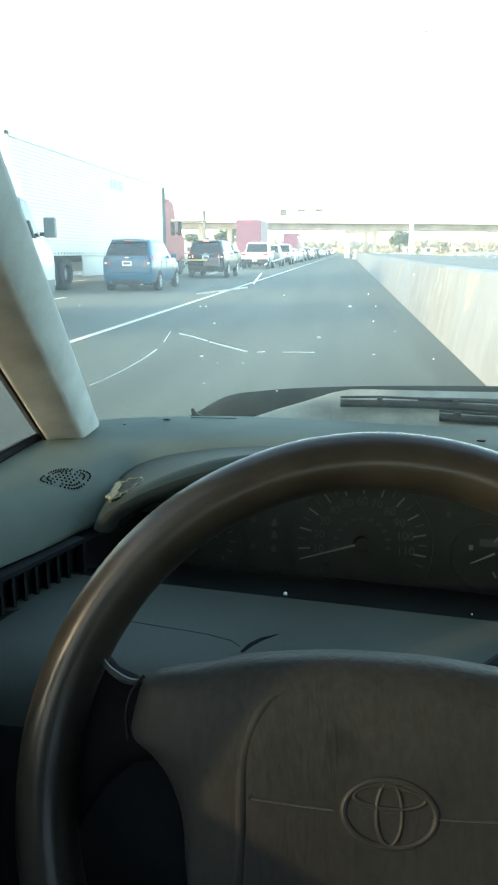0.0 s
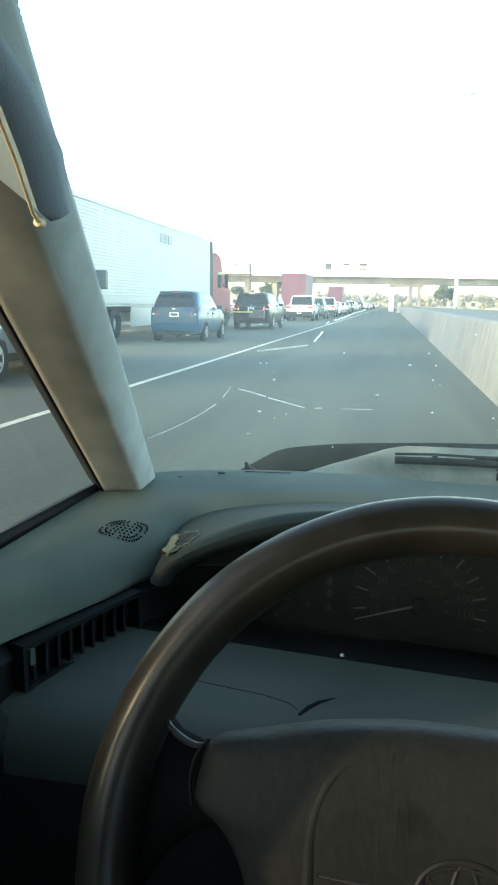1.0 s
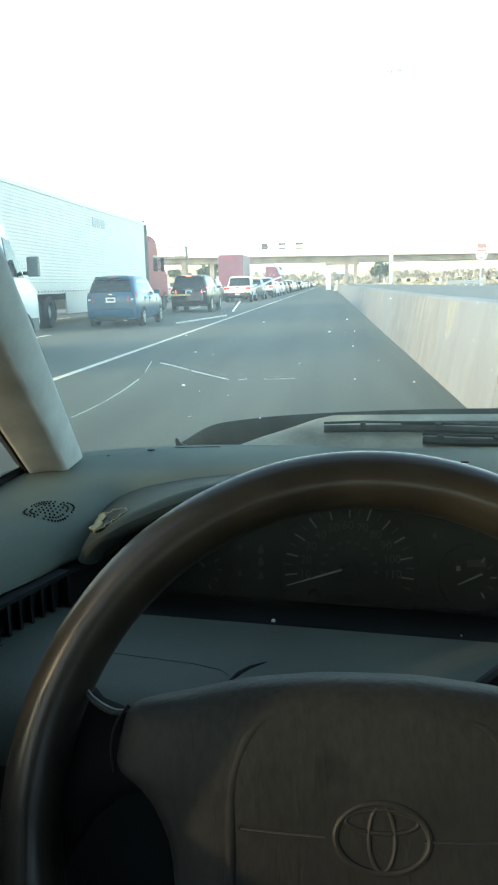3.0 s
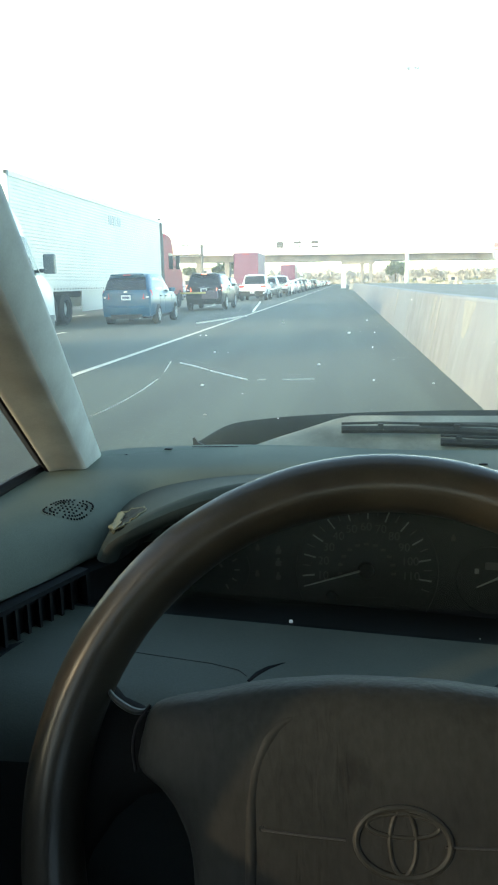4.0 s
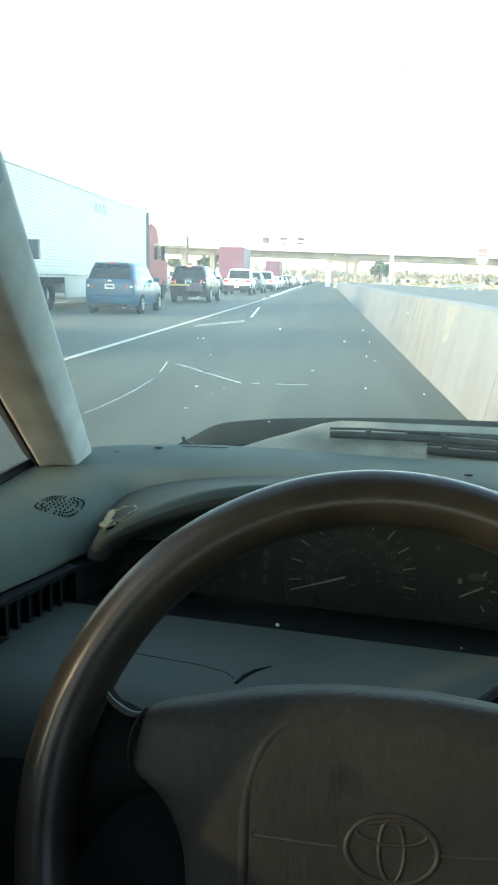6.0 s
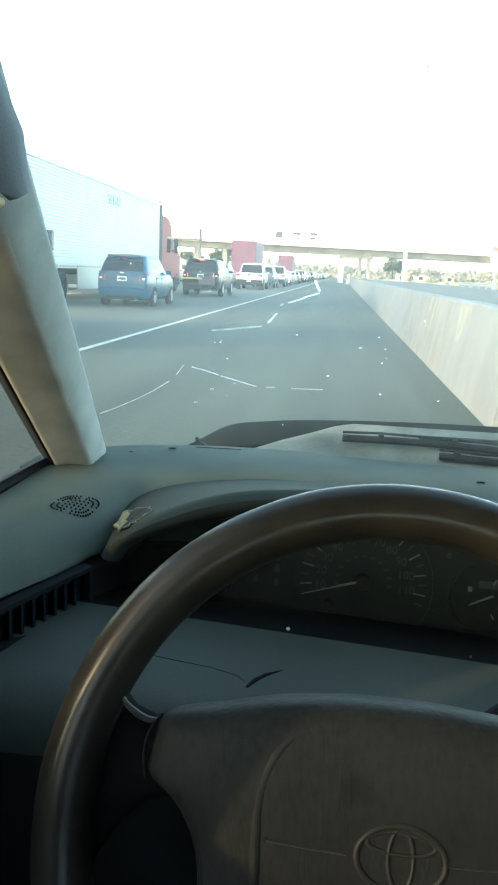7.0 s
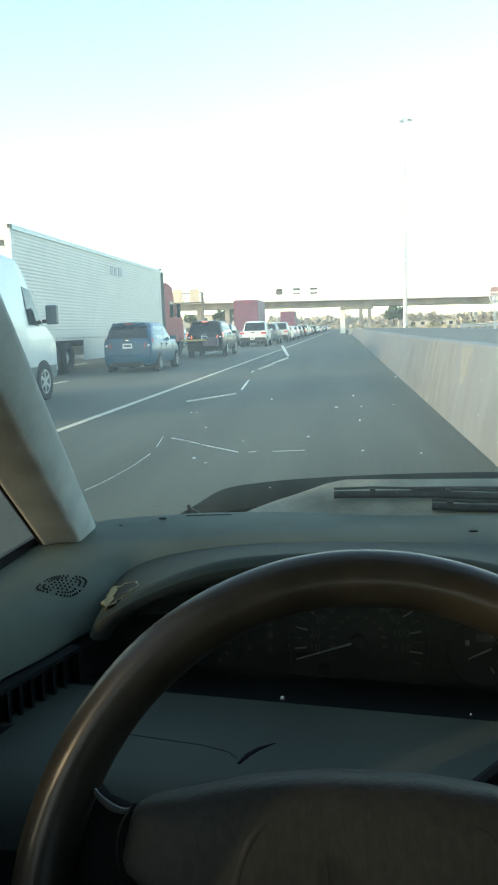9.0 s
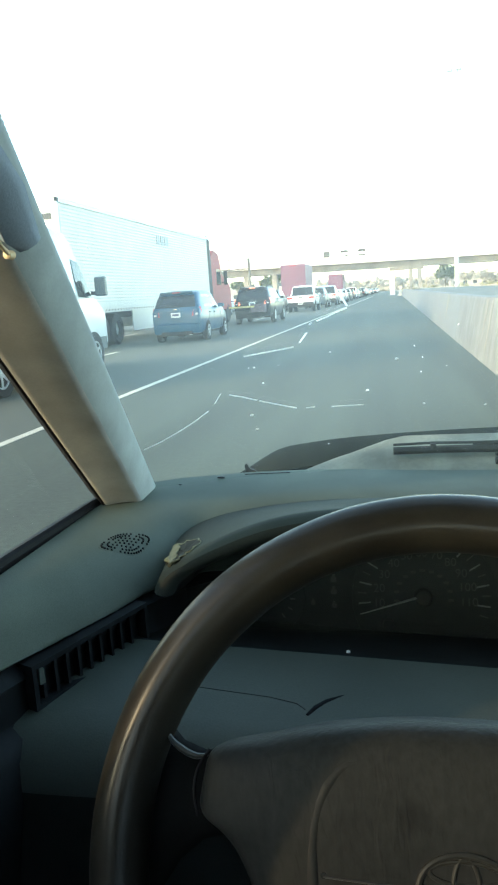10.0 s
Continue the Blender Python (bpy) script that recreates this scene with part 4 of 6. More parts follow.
def tractor(m):
    """The cab of the truck: sleeper, exhaust stacks, fairing."""
    t = thing("truck_tractor", m, "red truck tractor with a tall dark exhaust stack", "truck")
    w = 1.2
    prof = [(0.0, 0.9), (0.0, 3.3), (0.9, 3.75), (2.0, 3.6), (2.5, 2.6), (4.2, 2.1), (4.5, 1.9), (4.5, 0.7), (0.0, 0.7)]
    part("cab", loft([[(x, y, z) for y, z in prof] for x in (-w, w)]), M_REDCAB, t, smooth=False, bevel=0.08)
    for s in (1, -1):
        part("side_window", boxes((s * (w - 0.02), s * (w + 0.01), 1.2, 2.2, 2.0, 2.8)), M_CARGLASS, t, smooth=False)
        part("exhaust_stack", tube([(s * 1.16, -0.35, 0.9), (s * 1.16, -0.35, 4.15), (s * 1.18, -0.45, 4.3)], 0.1, 10), M_TRIM, t, "dark exhaust stack")
        part("side_fairing", boxes((s * 1.16, s * 1.24, -0.9, 0.05, 0.9, 4.2)), M_TRIM, t, "dark gap fairing", smooth=False, bevel=0.03)
        part("side_mirror", boxes((s * 1.3, s * 1.5, 2.4, 2.5, 2.0, 2.7)), M_TRIM, t, smooth=False, bevel=0.03)
        part("mirror_arm", boxes((s * 1.15, s * 1.35, 2.42, 2.47, 2.1, 2.16)), M_TRIM, t, smooth=False)
        part("tank", tube([(s * 1.0, 0.3, 0.65), (s * 1.0, 1.8, 0.65)], 0.33, 14), M_STEEL, t)
    part("chassis", boxes((-0.5, 0.5, -2.8, 4.2, 0.7, 0.95)), M_TRIM, t, smooth=False)
    for yy in (-2.3, -1.05, 3.6):
        for s in (1, -1):
            ob = part("wheel", lathe([(0.1, -0.2), (0.45, -0.2), (0.51, -0.15), (0.51, 0.15), (0.45, 0.2), (0.3, 0.2), (0.0, 0.1)], 24), M_TYRE, t)
            ob.location = (s * 1.0, yy, 0.51)
    return t


def box_truck(m):
    """A box truck seen from behind: red box with a roll door."""
    t = thing("box_truck", m, "red box truck with a closed rear door", "truck")
    part("box", boxes((-1.25, 1.25, 0, 7.0, 1.0, 4.25)), M_REDP, t, smooth=False, bevel=0.08)
    door = part("rear_door", boxes((-1.12, 1.12, -0.03, 0.05, 1.1, 4.0)), M_REDP, t, smooth=False)
    for k in range(6):
        part("slat", boxes((-1.1, 1.1, -0.045, -0.03, 1.13 + k * 0.475, 1.57 + k * 0.475)), M_REDP, door, smooth=False)
    part("rear_frame", boxes((-1.25, -1.13, -0.04, 0.02, 1.0, 4.2), (1.13, 1.25, -0.04, 0.02, 1.0, 4.2), (-1.25, 1.25, -0.05, 0.02, 0.9, 1.06)), M_REDP, t, smooth=False)
    part("marker_lamp", boxes((-0.3, -0.15, -0.05, 0.0, 4.08, 4.14), (-0.07, 0.07, -0.05, 0.0, 4.08, 4.14), (0.15, 0.3, -0.05, 0.0, 4.08, 4.14)), M_TAIL, t, smooth=False)
    part("bumper", boxes((-1.1, 1.1, -0.05, 0.1, 0.5, 0.66)), M_TRIM, t, smooth=False)
    part("cab", loft([[(x, y, z) for y, z in ((7.2, 0.6), (7.2, 2.5), (7.9, 2.6), (8.4, 1.7), (9.2, 1.5), (9.3, 0.6))] for x in (-1.05, 1.05)]), M_WHITEP, t, smooth=False, bevel=0.06)
    part("chassis", boxes((-0.5, 0.5, 0.1, 9.0, 0.7, 1.0)), M_TRIM, t, smooth=False)
    for yy in (1.6, 8.3):
        for s in (1, -1):
            ob = part("wheel", lathe([(0.1, -0.2), (0.45, -0.2), (0.48, -0.15), (0.48, 0.15), (0.45, 0.2), (0.0, 0.15)], 20), M_TYRE, t)
            ob.location = (s * 0.95, yy, 0.48)
    return t


cargo_van("cargo_van", pose(-6.75, 9.0, 0), "tall white cargo van with grey lower panels")
blue = two_box("hatchback", pose(-6.75, 23.0, 0), M_BLUE, 3.95, 1.68, 1.56, 1.0, 0.29, "small dark blue hatchback with alloy wheels", rake=0.4, hood=0.92, zb=0.24)
suv = two_box("suv", pose(-6.55, 35.2, 0), M_DARKP, 4.7, 1.86, 1.7, 1.1, 0.36, "dark brown SUV carrying boards on a hitch rack", rake=0.4, hood=1.05, rails=True, lamp=M_BRAKE, black_low=True, zb=0.33)
part("hitch_rack", boxes((-0.62, 0.62, -0.62, -0.12, 0.5, 0.55), (-0.04, 0.04, -0.3, 0.2, 0.42, 0.5)), M_TRIM, suv, smooth=False)
part("board", boxes((-0.98, 0.2, -0.66, -0.58, 0.78, 0.86)), M_WOODY, suv, "yellow board across the rack", smooth=False)
part("wrapped_bundle", boxes((0.0, 0.72, -0.6, -0.2, 0.52, 0.92)), M_PINK, suv, "mauve wrapped bundle", smooth=False, bevel=0.05)
pickup("pickup_truck", pose(-6.45, 53.5, 0), M_WHITEP, "white crew-cab pickup with a black bumper", roof=1.82)
two_box("suv", pose(-6.3, 62, 0), M_GREYP, 4.6, 1.85, 1.68, 1.1, 0.35, "dark grey SUV in the traffic queue", group="cars in the queue", zb=0.33)
pickup("pickup_truck", pose(-6.1, 70, 0), M_SILVERP, "silver pickup in the traffic queue", roof=1.85)
two_box("sedan", pose(-9.4, 52, 0), M_SILVERP, 4.6, 1.8, 1.46, 0.98, 0.32, "silver car in the second lane", rake=0.8)
two_box("suv", pose(-9.5, 58.5, 0), M_GREYP, 4.6, 1.85, 1.7, 1.1, 0.35, "grey SUV beside the truck", zb=0.33)
box_truck(pose(-9.9, 77, 0))
semi_trailer(pose(-10.1, 19.6, 0))
tractor(pose(-10.1, 37.1, 0))


# ---- the cabin of the parked car ----
MID = 0.36   # centre line of the car
GS, GC = math.sin(radians(42)), math.cos(radians(42))


def glass_base(x):
    a = max(0.0, (0.05 - x) / 0.33, (x - 0.67) / 0.33)
    return 0.935 - 0.11 * a * a


def on_glass(x, s, out=0.0):
    """A point of the windshield: x across, s metres up the slope, out metres off its inner face."""
    return Vector((x, glass_base(x) - GC * s - GS * out, 0.985 + GS * s - GC * out))


# windshield, bounded by the pillars
windshield = thing("window_1", pose(MID, 0.9, 0.985), "dusty cracked windshield with clear laminated glass", "windshield", kind="structure")
w_inv = Matrix.Translation((-MID, -0.9, -0.985))


def wpart(name, bm, material, parent=None, label="", **kw):
    bmesh.ops.transform(bm, matrix=w_inv, verts=bm.verts)
    return part(name, bm, material, parent or windshield, label, **kw)


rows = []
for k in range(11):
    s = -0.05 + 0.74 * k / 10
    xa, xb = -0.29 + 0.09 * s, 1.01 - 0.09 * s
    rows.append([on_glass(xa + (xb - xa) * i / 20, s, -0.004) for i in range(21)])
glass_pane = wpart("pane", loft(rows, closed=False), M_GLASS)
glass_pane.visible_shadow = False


def crack(points, r, label=""):
    return wpart("crack", tube([on_glass(x, s) for x, s in points], r, 6, flat=0.5), M_CRACK, label=label)


for pts, r in (([(-0.2657, 0.1166), (-0.2497, 0.1263), (-0.2281, 0.142), (-0.209, 0.1579), (-0.1908, 0.1758)], 0.0008),
               ([(-0.1822, 0.1881), (-0.173, 0.2049)], 0.0005),
               ([(-0.1651, 0.2016), (-0.1542, 0.1962), (-0.1407, 0.1876)], 0.0012),
               ([(-0.1382, 0.1855), (-0.1033, 0.1664)], 0.0013),
               ([(-0.0929, 0.1649), (-0.084, 0.1657)], 0.0008),
               ([(-0.0662, 0.1641), (-0.0319, 0.1635)], 0.0007),
               ([(-0.1404, 0.2632), (-0.0926, 0.2721)], 0.0014),
               ([(-0.0865, 0.278), (-0.0785, 0.2917)], 0.0013),
               ([(-0.0673, 0.3082), (-0.058, 0.3127), (-0.0497, 0.3181), (-0.0389, 0.3233)], 0.0016),
               ([(-0.0746, 0.3036), (-0.0722, 0.306)], 0.0011),
               ([(-0.0387, 0.3265), (-0.0429, 0.3403)], 0.0014)):
    crack(pts, r)
# chips and specks in the glass
for x, s, r in ((-0.0267, 0.1905, 0.0022), (0.0319, 0.1597, 0.0017), (0.0962, 0.1529, 0.0015), (-0.1501, 0.1604, 0.0024), (0.0043, 0.2426, 0.0021), (-0.0594, 0.2602, 0.0014), (-0.1297, 0.217, 0.0016), (-0.134, 0.2442, 0.0013)):
    p = on_glass(x, s)
    bm = bmesh.new()
    bmesh.ops.create_icosphere(bm, subdivisions=1, radius=r * 0.62, matrix=Matrix.Translation(p) @ Matrix.Diagonal((1.5, 0.5, 0.8, 1)))
    wpart("chip", bm, M_CRACK, smooth=True)
rs = random.Random(11)
specks = bmesh.new()
for k in range(16):
    p = on_glass(rs.uniform(-0.25, 0.35), rs.uniform(0.06, 0.42))
    bmesh.ops.create_icosphere(specks, subdivisions=1, radius=rs.uniform(0.0003, 0.0008), matrix=Matrix.Translation(p))
wpart("specks", specks, M_CRACK, kind="stuff")
# dotted black band round the upper edge of the glass
dots = bmesh.new()
for k in range(60):
    for j in range(3):
        s = 0.43 + k * 0.0045 + (j % 2) * 0.0022
        p = on_glass(-0.292 + 0.09 * s + j * 0.004, s)
        box(dots, -0.001 + 0.0002 * j, 0.001 - 0.0002 * j, -0.001, 0.001, -0.0006, 0.0006, Matrix.Translation(p) @ pose(0, 0, 0, -42))
wpart("frit_dots", dots, M_RUBBER, label="dotted black edge print", smooth=False, kind="stuff")

# pillar: inner edge along the glass, crease, outer edge along the door window
rings = []
for k in range(17):
    s = -0.03 + 0.66 * k / 16
    r = Vector((-0.281 + 0.1 * s, 0.822 - GC * s, 1.0 + GS * s))
    l = Vector((-0.314 + 0.035 * s, 0.745 - GC * s, 1.0 + GS * s))
    c = r * 0.56 + l * 0.44 + Vector((0.016, -0.02, -0.008))
    wob = 0.0012 * noise.noise((s * 9, 0.3, 1))
    rings.append([r + Vector((-0.004, 0.006, 0)), r, r * 0.88 + c * 0.12 + Vector((0.002, -0.003 + wob, 0)), r * 0.5 + c * 0.5 + Vector((0.001, -0.001, 0)), c + (r - c) * 0.07, c + (l - c) * 0.09, c * 0.5 + l * 0.5 + Vector((-0.003, 0.002 + wob, 0)), l * 0.88 + c * 0.12, l, l + Vector((-0.006, 0.004, 0)), l + Vector((-0.05, 0.05, 0.02)), r + Vector((-0.05, 0.06, 0.03))])
pillar = tagged(part("pillar", loft(rings), M_PILLAR, angle=60), "grey padded windshield pillar with a mottled side tinted as warm sunlight", "pillar", kind="structure")
pillar.data.materials.append(M_PILLAR_TAN)
pillar.data.materials.append(M_RUBBER)
for f in pillar.data.polygons:
    if f.index < 192 and f.index % 12 in (4, 5, 6, 7):
        f.material_index = 1
    elif f.index < 192 and f.index % 12 in (8, 9, 10):
        f.material_index = 2
# ---- dashboard ----
dash = thing("dashboard", pose(0, 0.7, 0.8), "blue-grey vinyl dashboard with a torn patch", "dashboard")
dash_inv = Matrix.Translation((0, -0.7, -0.8))


def dpart(name, bm, material, parent=None, label="", **kw):
    bmesh.ops.transform(bm, matrix=dash_inv, verts=bm.verts)
    return part(name, bm, material, parent or dash, label, **kw)


lip = lerp_curve([(-0.345, 0.33, 0.955), (-0.312, 0.405, 0.958), (-0.288, 0.463, 0.96), (-0.268, 0.513, 0.962), (-0.243, 0.573, 0.962), (-0.226, 0.622, 0.962), (-0.19, 0.705, 0.95), (-0.05, 0.77, 0.95), (0.15, 0.77, 0.95), (0.28, 0.72, 0.95), (0.31, 0.62, 0.955), (0.7, 0.6, 0.96), (1.06, 0.6, 0.95)], 80)
back = lerp_curve([(-0.35, 0.36, 0.998), (-0.336, 0.45, 1.0), (-0.33, 0.536, 1.0), (-0.326, 0.64, 1.0), (-0.32, 0.742, 1.0), (-0.285, 0.82, 0.997), (-0.22, 0.868, 0.993), (-0.06, 0.918, 0.989), (0.15, 0.933, 0.988), (0.28, 0.935, 0.988), (0.4, 0.935, 0.988), (0.7, 0.925, 0.99), (1.04, 0.83, 0.99)], 80)
for p in back:
    rise = smoothstep(-0.338, -0.295, p.x) * (1 - smoothstep(-0.2, 0.12, p.x))
    p.z += 0.01 * rise
    p.y += 0.006 * rise
fascia_line = lip
lip = [a - (a - b).normalized() * 0.021 * (1 - smoothstep(-0.215, -0.12, a.x)) for a, b in zip(fascia_line, back)]
rings = []
for a, b in zip(lip, back):
    row = []
    for k in range(17):
        t = k / 16
        p = b.lerp(a, t)
        level = b.z - (1 - (1 - t) ** 2) * max(0.0, b.z - 0.998)
        p.z = level + (a.z - 0.005 - level) * t ** 7 - 0.006 * t + 0.002 * math.sin(math.pi * t)
        row.append(p)
    d = (a - b).normalized()
    d.z = 0
    row += [a + d * 0.003 + Vector((0, 0, -0.0145)), a + d * 0.004 + Vector((0, 0, -0.0175)), a + d * 0.001 + Vector((0, 0, -0.0195)), a - d * 0.016 + Vector((0, 0, -0.0205))]
    rings.append(row)
PAD_POINTS = []
for ra, rb in zip(rings, rings[1:]):
    for i in range(15):
        for f in (0.0, 0.33, 0.67):
            for g in (0.0, 0.33, 0.67):
                PAD_POINTS.append(ra[i].lerp(rb[i], f).lerp(ra[i + 1].lerp(rb[i + 1], f), g))


def pad_z(x, y):
    """Height of the dashboard top at a place."""
    near = sorted((p for p in PAD_POINTS if abs(p.x - x) < 0.03 and abs(p.y - y) < 0.03), key=lambda p: (p.x - x) ** 2 + (p.y - y) ** 2)[:4]
    ws_ = [1 / ((p.x - x) ** 2 + (p.y - y) ** 2 + 1e-7) for p in near]
    return sum(p.z * q for p, q in zip(near, ws_)) / sum(ws_)


dpart("top_pad", loft(rings, closed=False), M_DASH, label="blue-grey grained dashboard top", angle=60)
# dark fascia under the lip, recessed, with the vent opening
rings = []
for a, b, e in zip(fascia_line[:62], back[:62], lip[:62]):
    d = (a - b).normalized()
    d.z = 0
    rings.append([e - d * 0.014 + Vector((0, 0, -0.02)), a - d * 0.012 + Vector((0, 0, -0.024)), a - d * 0.017 + Vector((0, 0, -0.03)), a - d * 0.017 + Vector((0, 0, -0.056)), a + d * 0.0 + Vector((0, 0, -0.064)), a + d * 0.006 + Vector((0, 0, -0.075)), a + d * 0.008 + Vector((0, 0, -0.11)), a - d * 0.03 + Vector((0, 0, -0.3))])
dpart("fascia", loft(rings, closed=False), M_BLACKP, label="dark recessed fascia", angle=50)
# speaker grille: rows of slots in a rounded field, flush with the pad
GX, GY = -0.26, 0.6535


def on_grille(u, v):
    return GX + 0.0172 * u + 0.0034 * v, GY + 0.0098 * u + 0.02 * v


def rounded(n, f):
    out = []
    for k in range(n):
        a = 2 * math.pi * (k + 0.5) / n
        c, s_ = math.cos(a), math.sin(a)
        out.append((f * math.copysign(abs(c) ** 0.62, c), f * math.copysign(abs(s_) ** 0.62, s_)))
    return out


rows = []
for f, dz in ((1.08, -0.002), (1.05, 0.0001), (1.0, 0.0003), (0.6, 0.0003), (0.2, 0.0003)):
    rows.append([])
    for u, v in rounded(40, f):
        x, y = on_grille(u, v)
        rows[-1].append((x, y, pad_z(x, y) + dz))
spk = dpart("speaker_grille", loft(rows), M_DASH, label="round-cornered speaker grille with small slots")
spots = rounded(36, 0.93) + rounded(28, 0.7) + [(-0.42 + 0.21 * i, -0.4 + 0.27 * k) for i in range(5) for k in range(4)]
for u, v in spots:
    x, y = on_grille(u, v)
    z = pad_z(x, y)
    dpart("slot", lathe([(0.0, z + 0.0014), (0.0009, z + 0.0014), (0.001, z - 0.001)], 8, "Z", at=(x, y, 0)), M_RUBBER, spk)

# torn patch: a ragged flap of vinyl with yellow foam, from the pad up to the hood
TORN = [(-0.2085, 0.6245, 0.9775), (-0.218, 0.652, 0.974), (-0.2185, 0.679, 0.976), (-0.2085, 0.683, 0.9812), (-0.1925, 0.676, 0.9895), (-0.186, 0.655, 0.993), (-0.1895, 0.641, 0.9905), (-0.196, 0.6385, 0.987), (-0.1985, 0.628, 0.9845)]
rag = random.Random(5)
edge = []
for a, b in zip(TORN, TORN[1:] + TORN[:1]):
    a, b = (Vector((x, y, z - 0.28 * max(0.0, z - 0.976))) for x, y, z in (a, b))
    for k in range(4):
        p = a.lerp(b, k / 4)
        edge.append(p + Vector((rag.uniform(-1, 1), rag.uniform(-1, 1), 0)) * (0.0026 if k else 0.0006))
mid_p = sum(edge, Vector()) / len(edge)
rows = [[p + Vector((0, 0, -0.004)) for p in edge], [p + Vector((0, 0, 0.0012)) for p in edge]]
for f, dz in ((0.86, 0.0016), (0.6, 0.001), (0.3, 0.0013), (0.06, 0.0012)):
    rows.append([mid_p.lerp(p, f) + Vector((0, 0, dz + 0.0007 * noise.noise(p * 260))) for p in edge])
# dark hood colour stands in for the shaded hole in the tear
patch = dpart("torn_patch", loft(rows), M_HOOD, label="torn vinyl, its hollow shown by dark colour", angle=20)
foam_r = [(0.0019 if k < 11 else 0.0008) * (1 + 0.7 * noise.noise((k * 1.7, 3.0, 0))) for k in range(len(edge) + 1)]
dpart("foam_edge", tube([p + Vector((0, 0, 0.001)) for p in edge + edge[:1]], foam_r, 6), M_FOAM, patch, "ragged pale yellow foam edge", angle=20)
tab = [mid_p.lerp(p, 0.95) for p in edge[:10]] + [mid_p.lerp(p, 0.45) for p in edge[9::-2]]
dpart("foam_tab", loft([[p + Vector((0, 0, d + 0.001 * noise.noise(p * 300))) for p in tab] for d in (0.0005, 0.0026)]), M_FOAM, patch, "crumbling tab of yellow foam", smooth=False)
# crumbs on the pad
for x, y, s in ((-0.2105, 0.86, 0.003), (-0.253, 0.826, 0.0013), (0.16, 0.86, 0.003)):
    bm = bmesh.new()
    bmesh.ops.create_icosphere(bm, subdivisions=1, radius=s, matrix=Matrix.Translation((x, y, pad_z(x, y) + s * 0.4)) @ Matrix.Diagonal((2.0, 0.8, 0.5, 1)))
    tagged(part("crumb", bm, M_BLACKP), "small dark crumb lying on the dashboard", "crumb", "crumbs on the dashboard")
bm = tube([(-0.185, 0.879, pad_z(-0.185, 0.879) + 0.0001), (-0.13, 0.893, pad_z(-0.13, 0.893) + 0.0001)], 0.0008)
dpart("defrost_slot", bm, M_RUBBER)

# side vent on the diagonal fascia
vent = dpart("side_vent", bmesh.new(), M_BLACKP, label="dark side vent with upright slats")
va, vb = Vector((-0.284, 0.487, 0)), Vector((-0.2325, 0.613, 0))
vd = (vb - va).normalized()
vn = Vector((vd.y, -vd.x, 0))


def on_vent(u, z, w):
    """u 0..1 along the vent, z height, w out of the fascia towards the driver."""
    return va.lerp(vb, u) + vn * w + Vector((0, 0, z))


me_bm = bmesh.new()
for u0, u1, z0, z1, w in ((0, 1, 0.943, 0.947, 0.004), (0, 1, 0.909, 0.913, 0.004), (0, 0.03, 0.913, 0.943, 0.004), (0.97, 1, 0.913, 0.943, 0.004)):
    loft([[on_vent(u, z, ww) for u, z in ((u0, z0), (u1, z0), (u1, z1), (u0, z1))] for ww in (-0.012, w)], bm=me_bm)
bmesh.ops.transform(me_bm, matrix=dash_inv, verts=me_bm.verts)
me_bm.to_mesh(vent.data)
me_bm.free()
for k in range(9):
    u = 0.09 + k * 0.095
    bm = loft([[on_vent(u + (0.012 if ww < 0 else 0), z, ww) for z in (0.913, 0.943)] + [on_vent(u + 0.022 + (0.012 if ww < 0 else 0), z, ww) for z in (0.943, 0.913)] for ww in (-0.012, 0.0)])
    dpart("slat", bm, M_VENT, vent, smooth=False)
dpart("vent_backing", loft([[on_vent(u, z, -0.0125) for u, z in ((0, 0.912), (1, 0.912), (1, 0.945), (0, 0.945))], [on_vent(u, z, -0.016) for u, z in ((0, 0.912), (1, 0.912), (1, 0.945), (0, 0.945))]]), M_RUBBER, vent, smooth=False)
dpart("vent_knob", loft([[on_vent(u, z, ww) for u, z in ((0.035, 0.93), (0.075, 0.93), (0.07, 0.943), (0.04, 0.943))] for ww in (0.0, 0.006)]), M_LOWER, vent, smooth=False)

# instrument hood over the dials
CX = 0.03
hood_edge = lerp_curve([(-0.224, 0.618, 0.955), (-0.216, 0.622, 0.972), (-0.196, 0.626, 0.986), (-0.17, 0.63, 1.0), (-0.133, 0.633, 1.016), (-0.095, 0.636, 1.026), (-0.05, 0.638, 1.031), (0.0, 0.64, 1.033), (0.03, 0.64, 1.033), (0.08, 0.64, 1.032), (0.13, 0.637, 1.026), (0.18, 0.633, 1.014), (0.23, 0.628, 0.998), (0.275, 0.62, 0.968), (0.285, 0.618, 0.955)], 60)
for p in hood_edge:
    p.z = 0.955 + (p.z - 0.955) * 0.91
rows = []
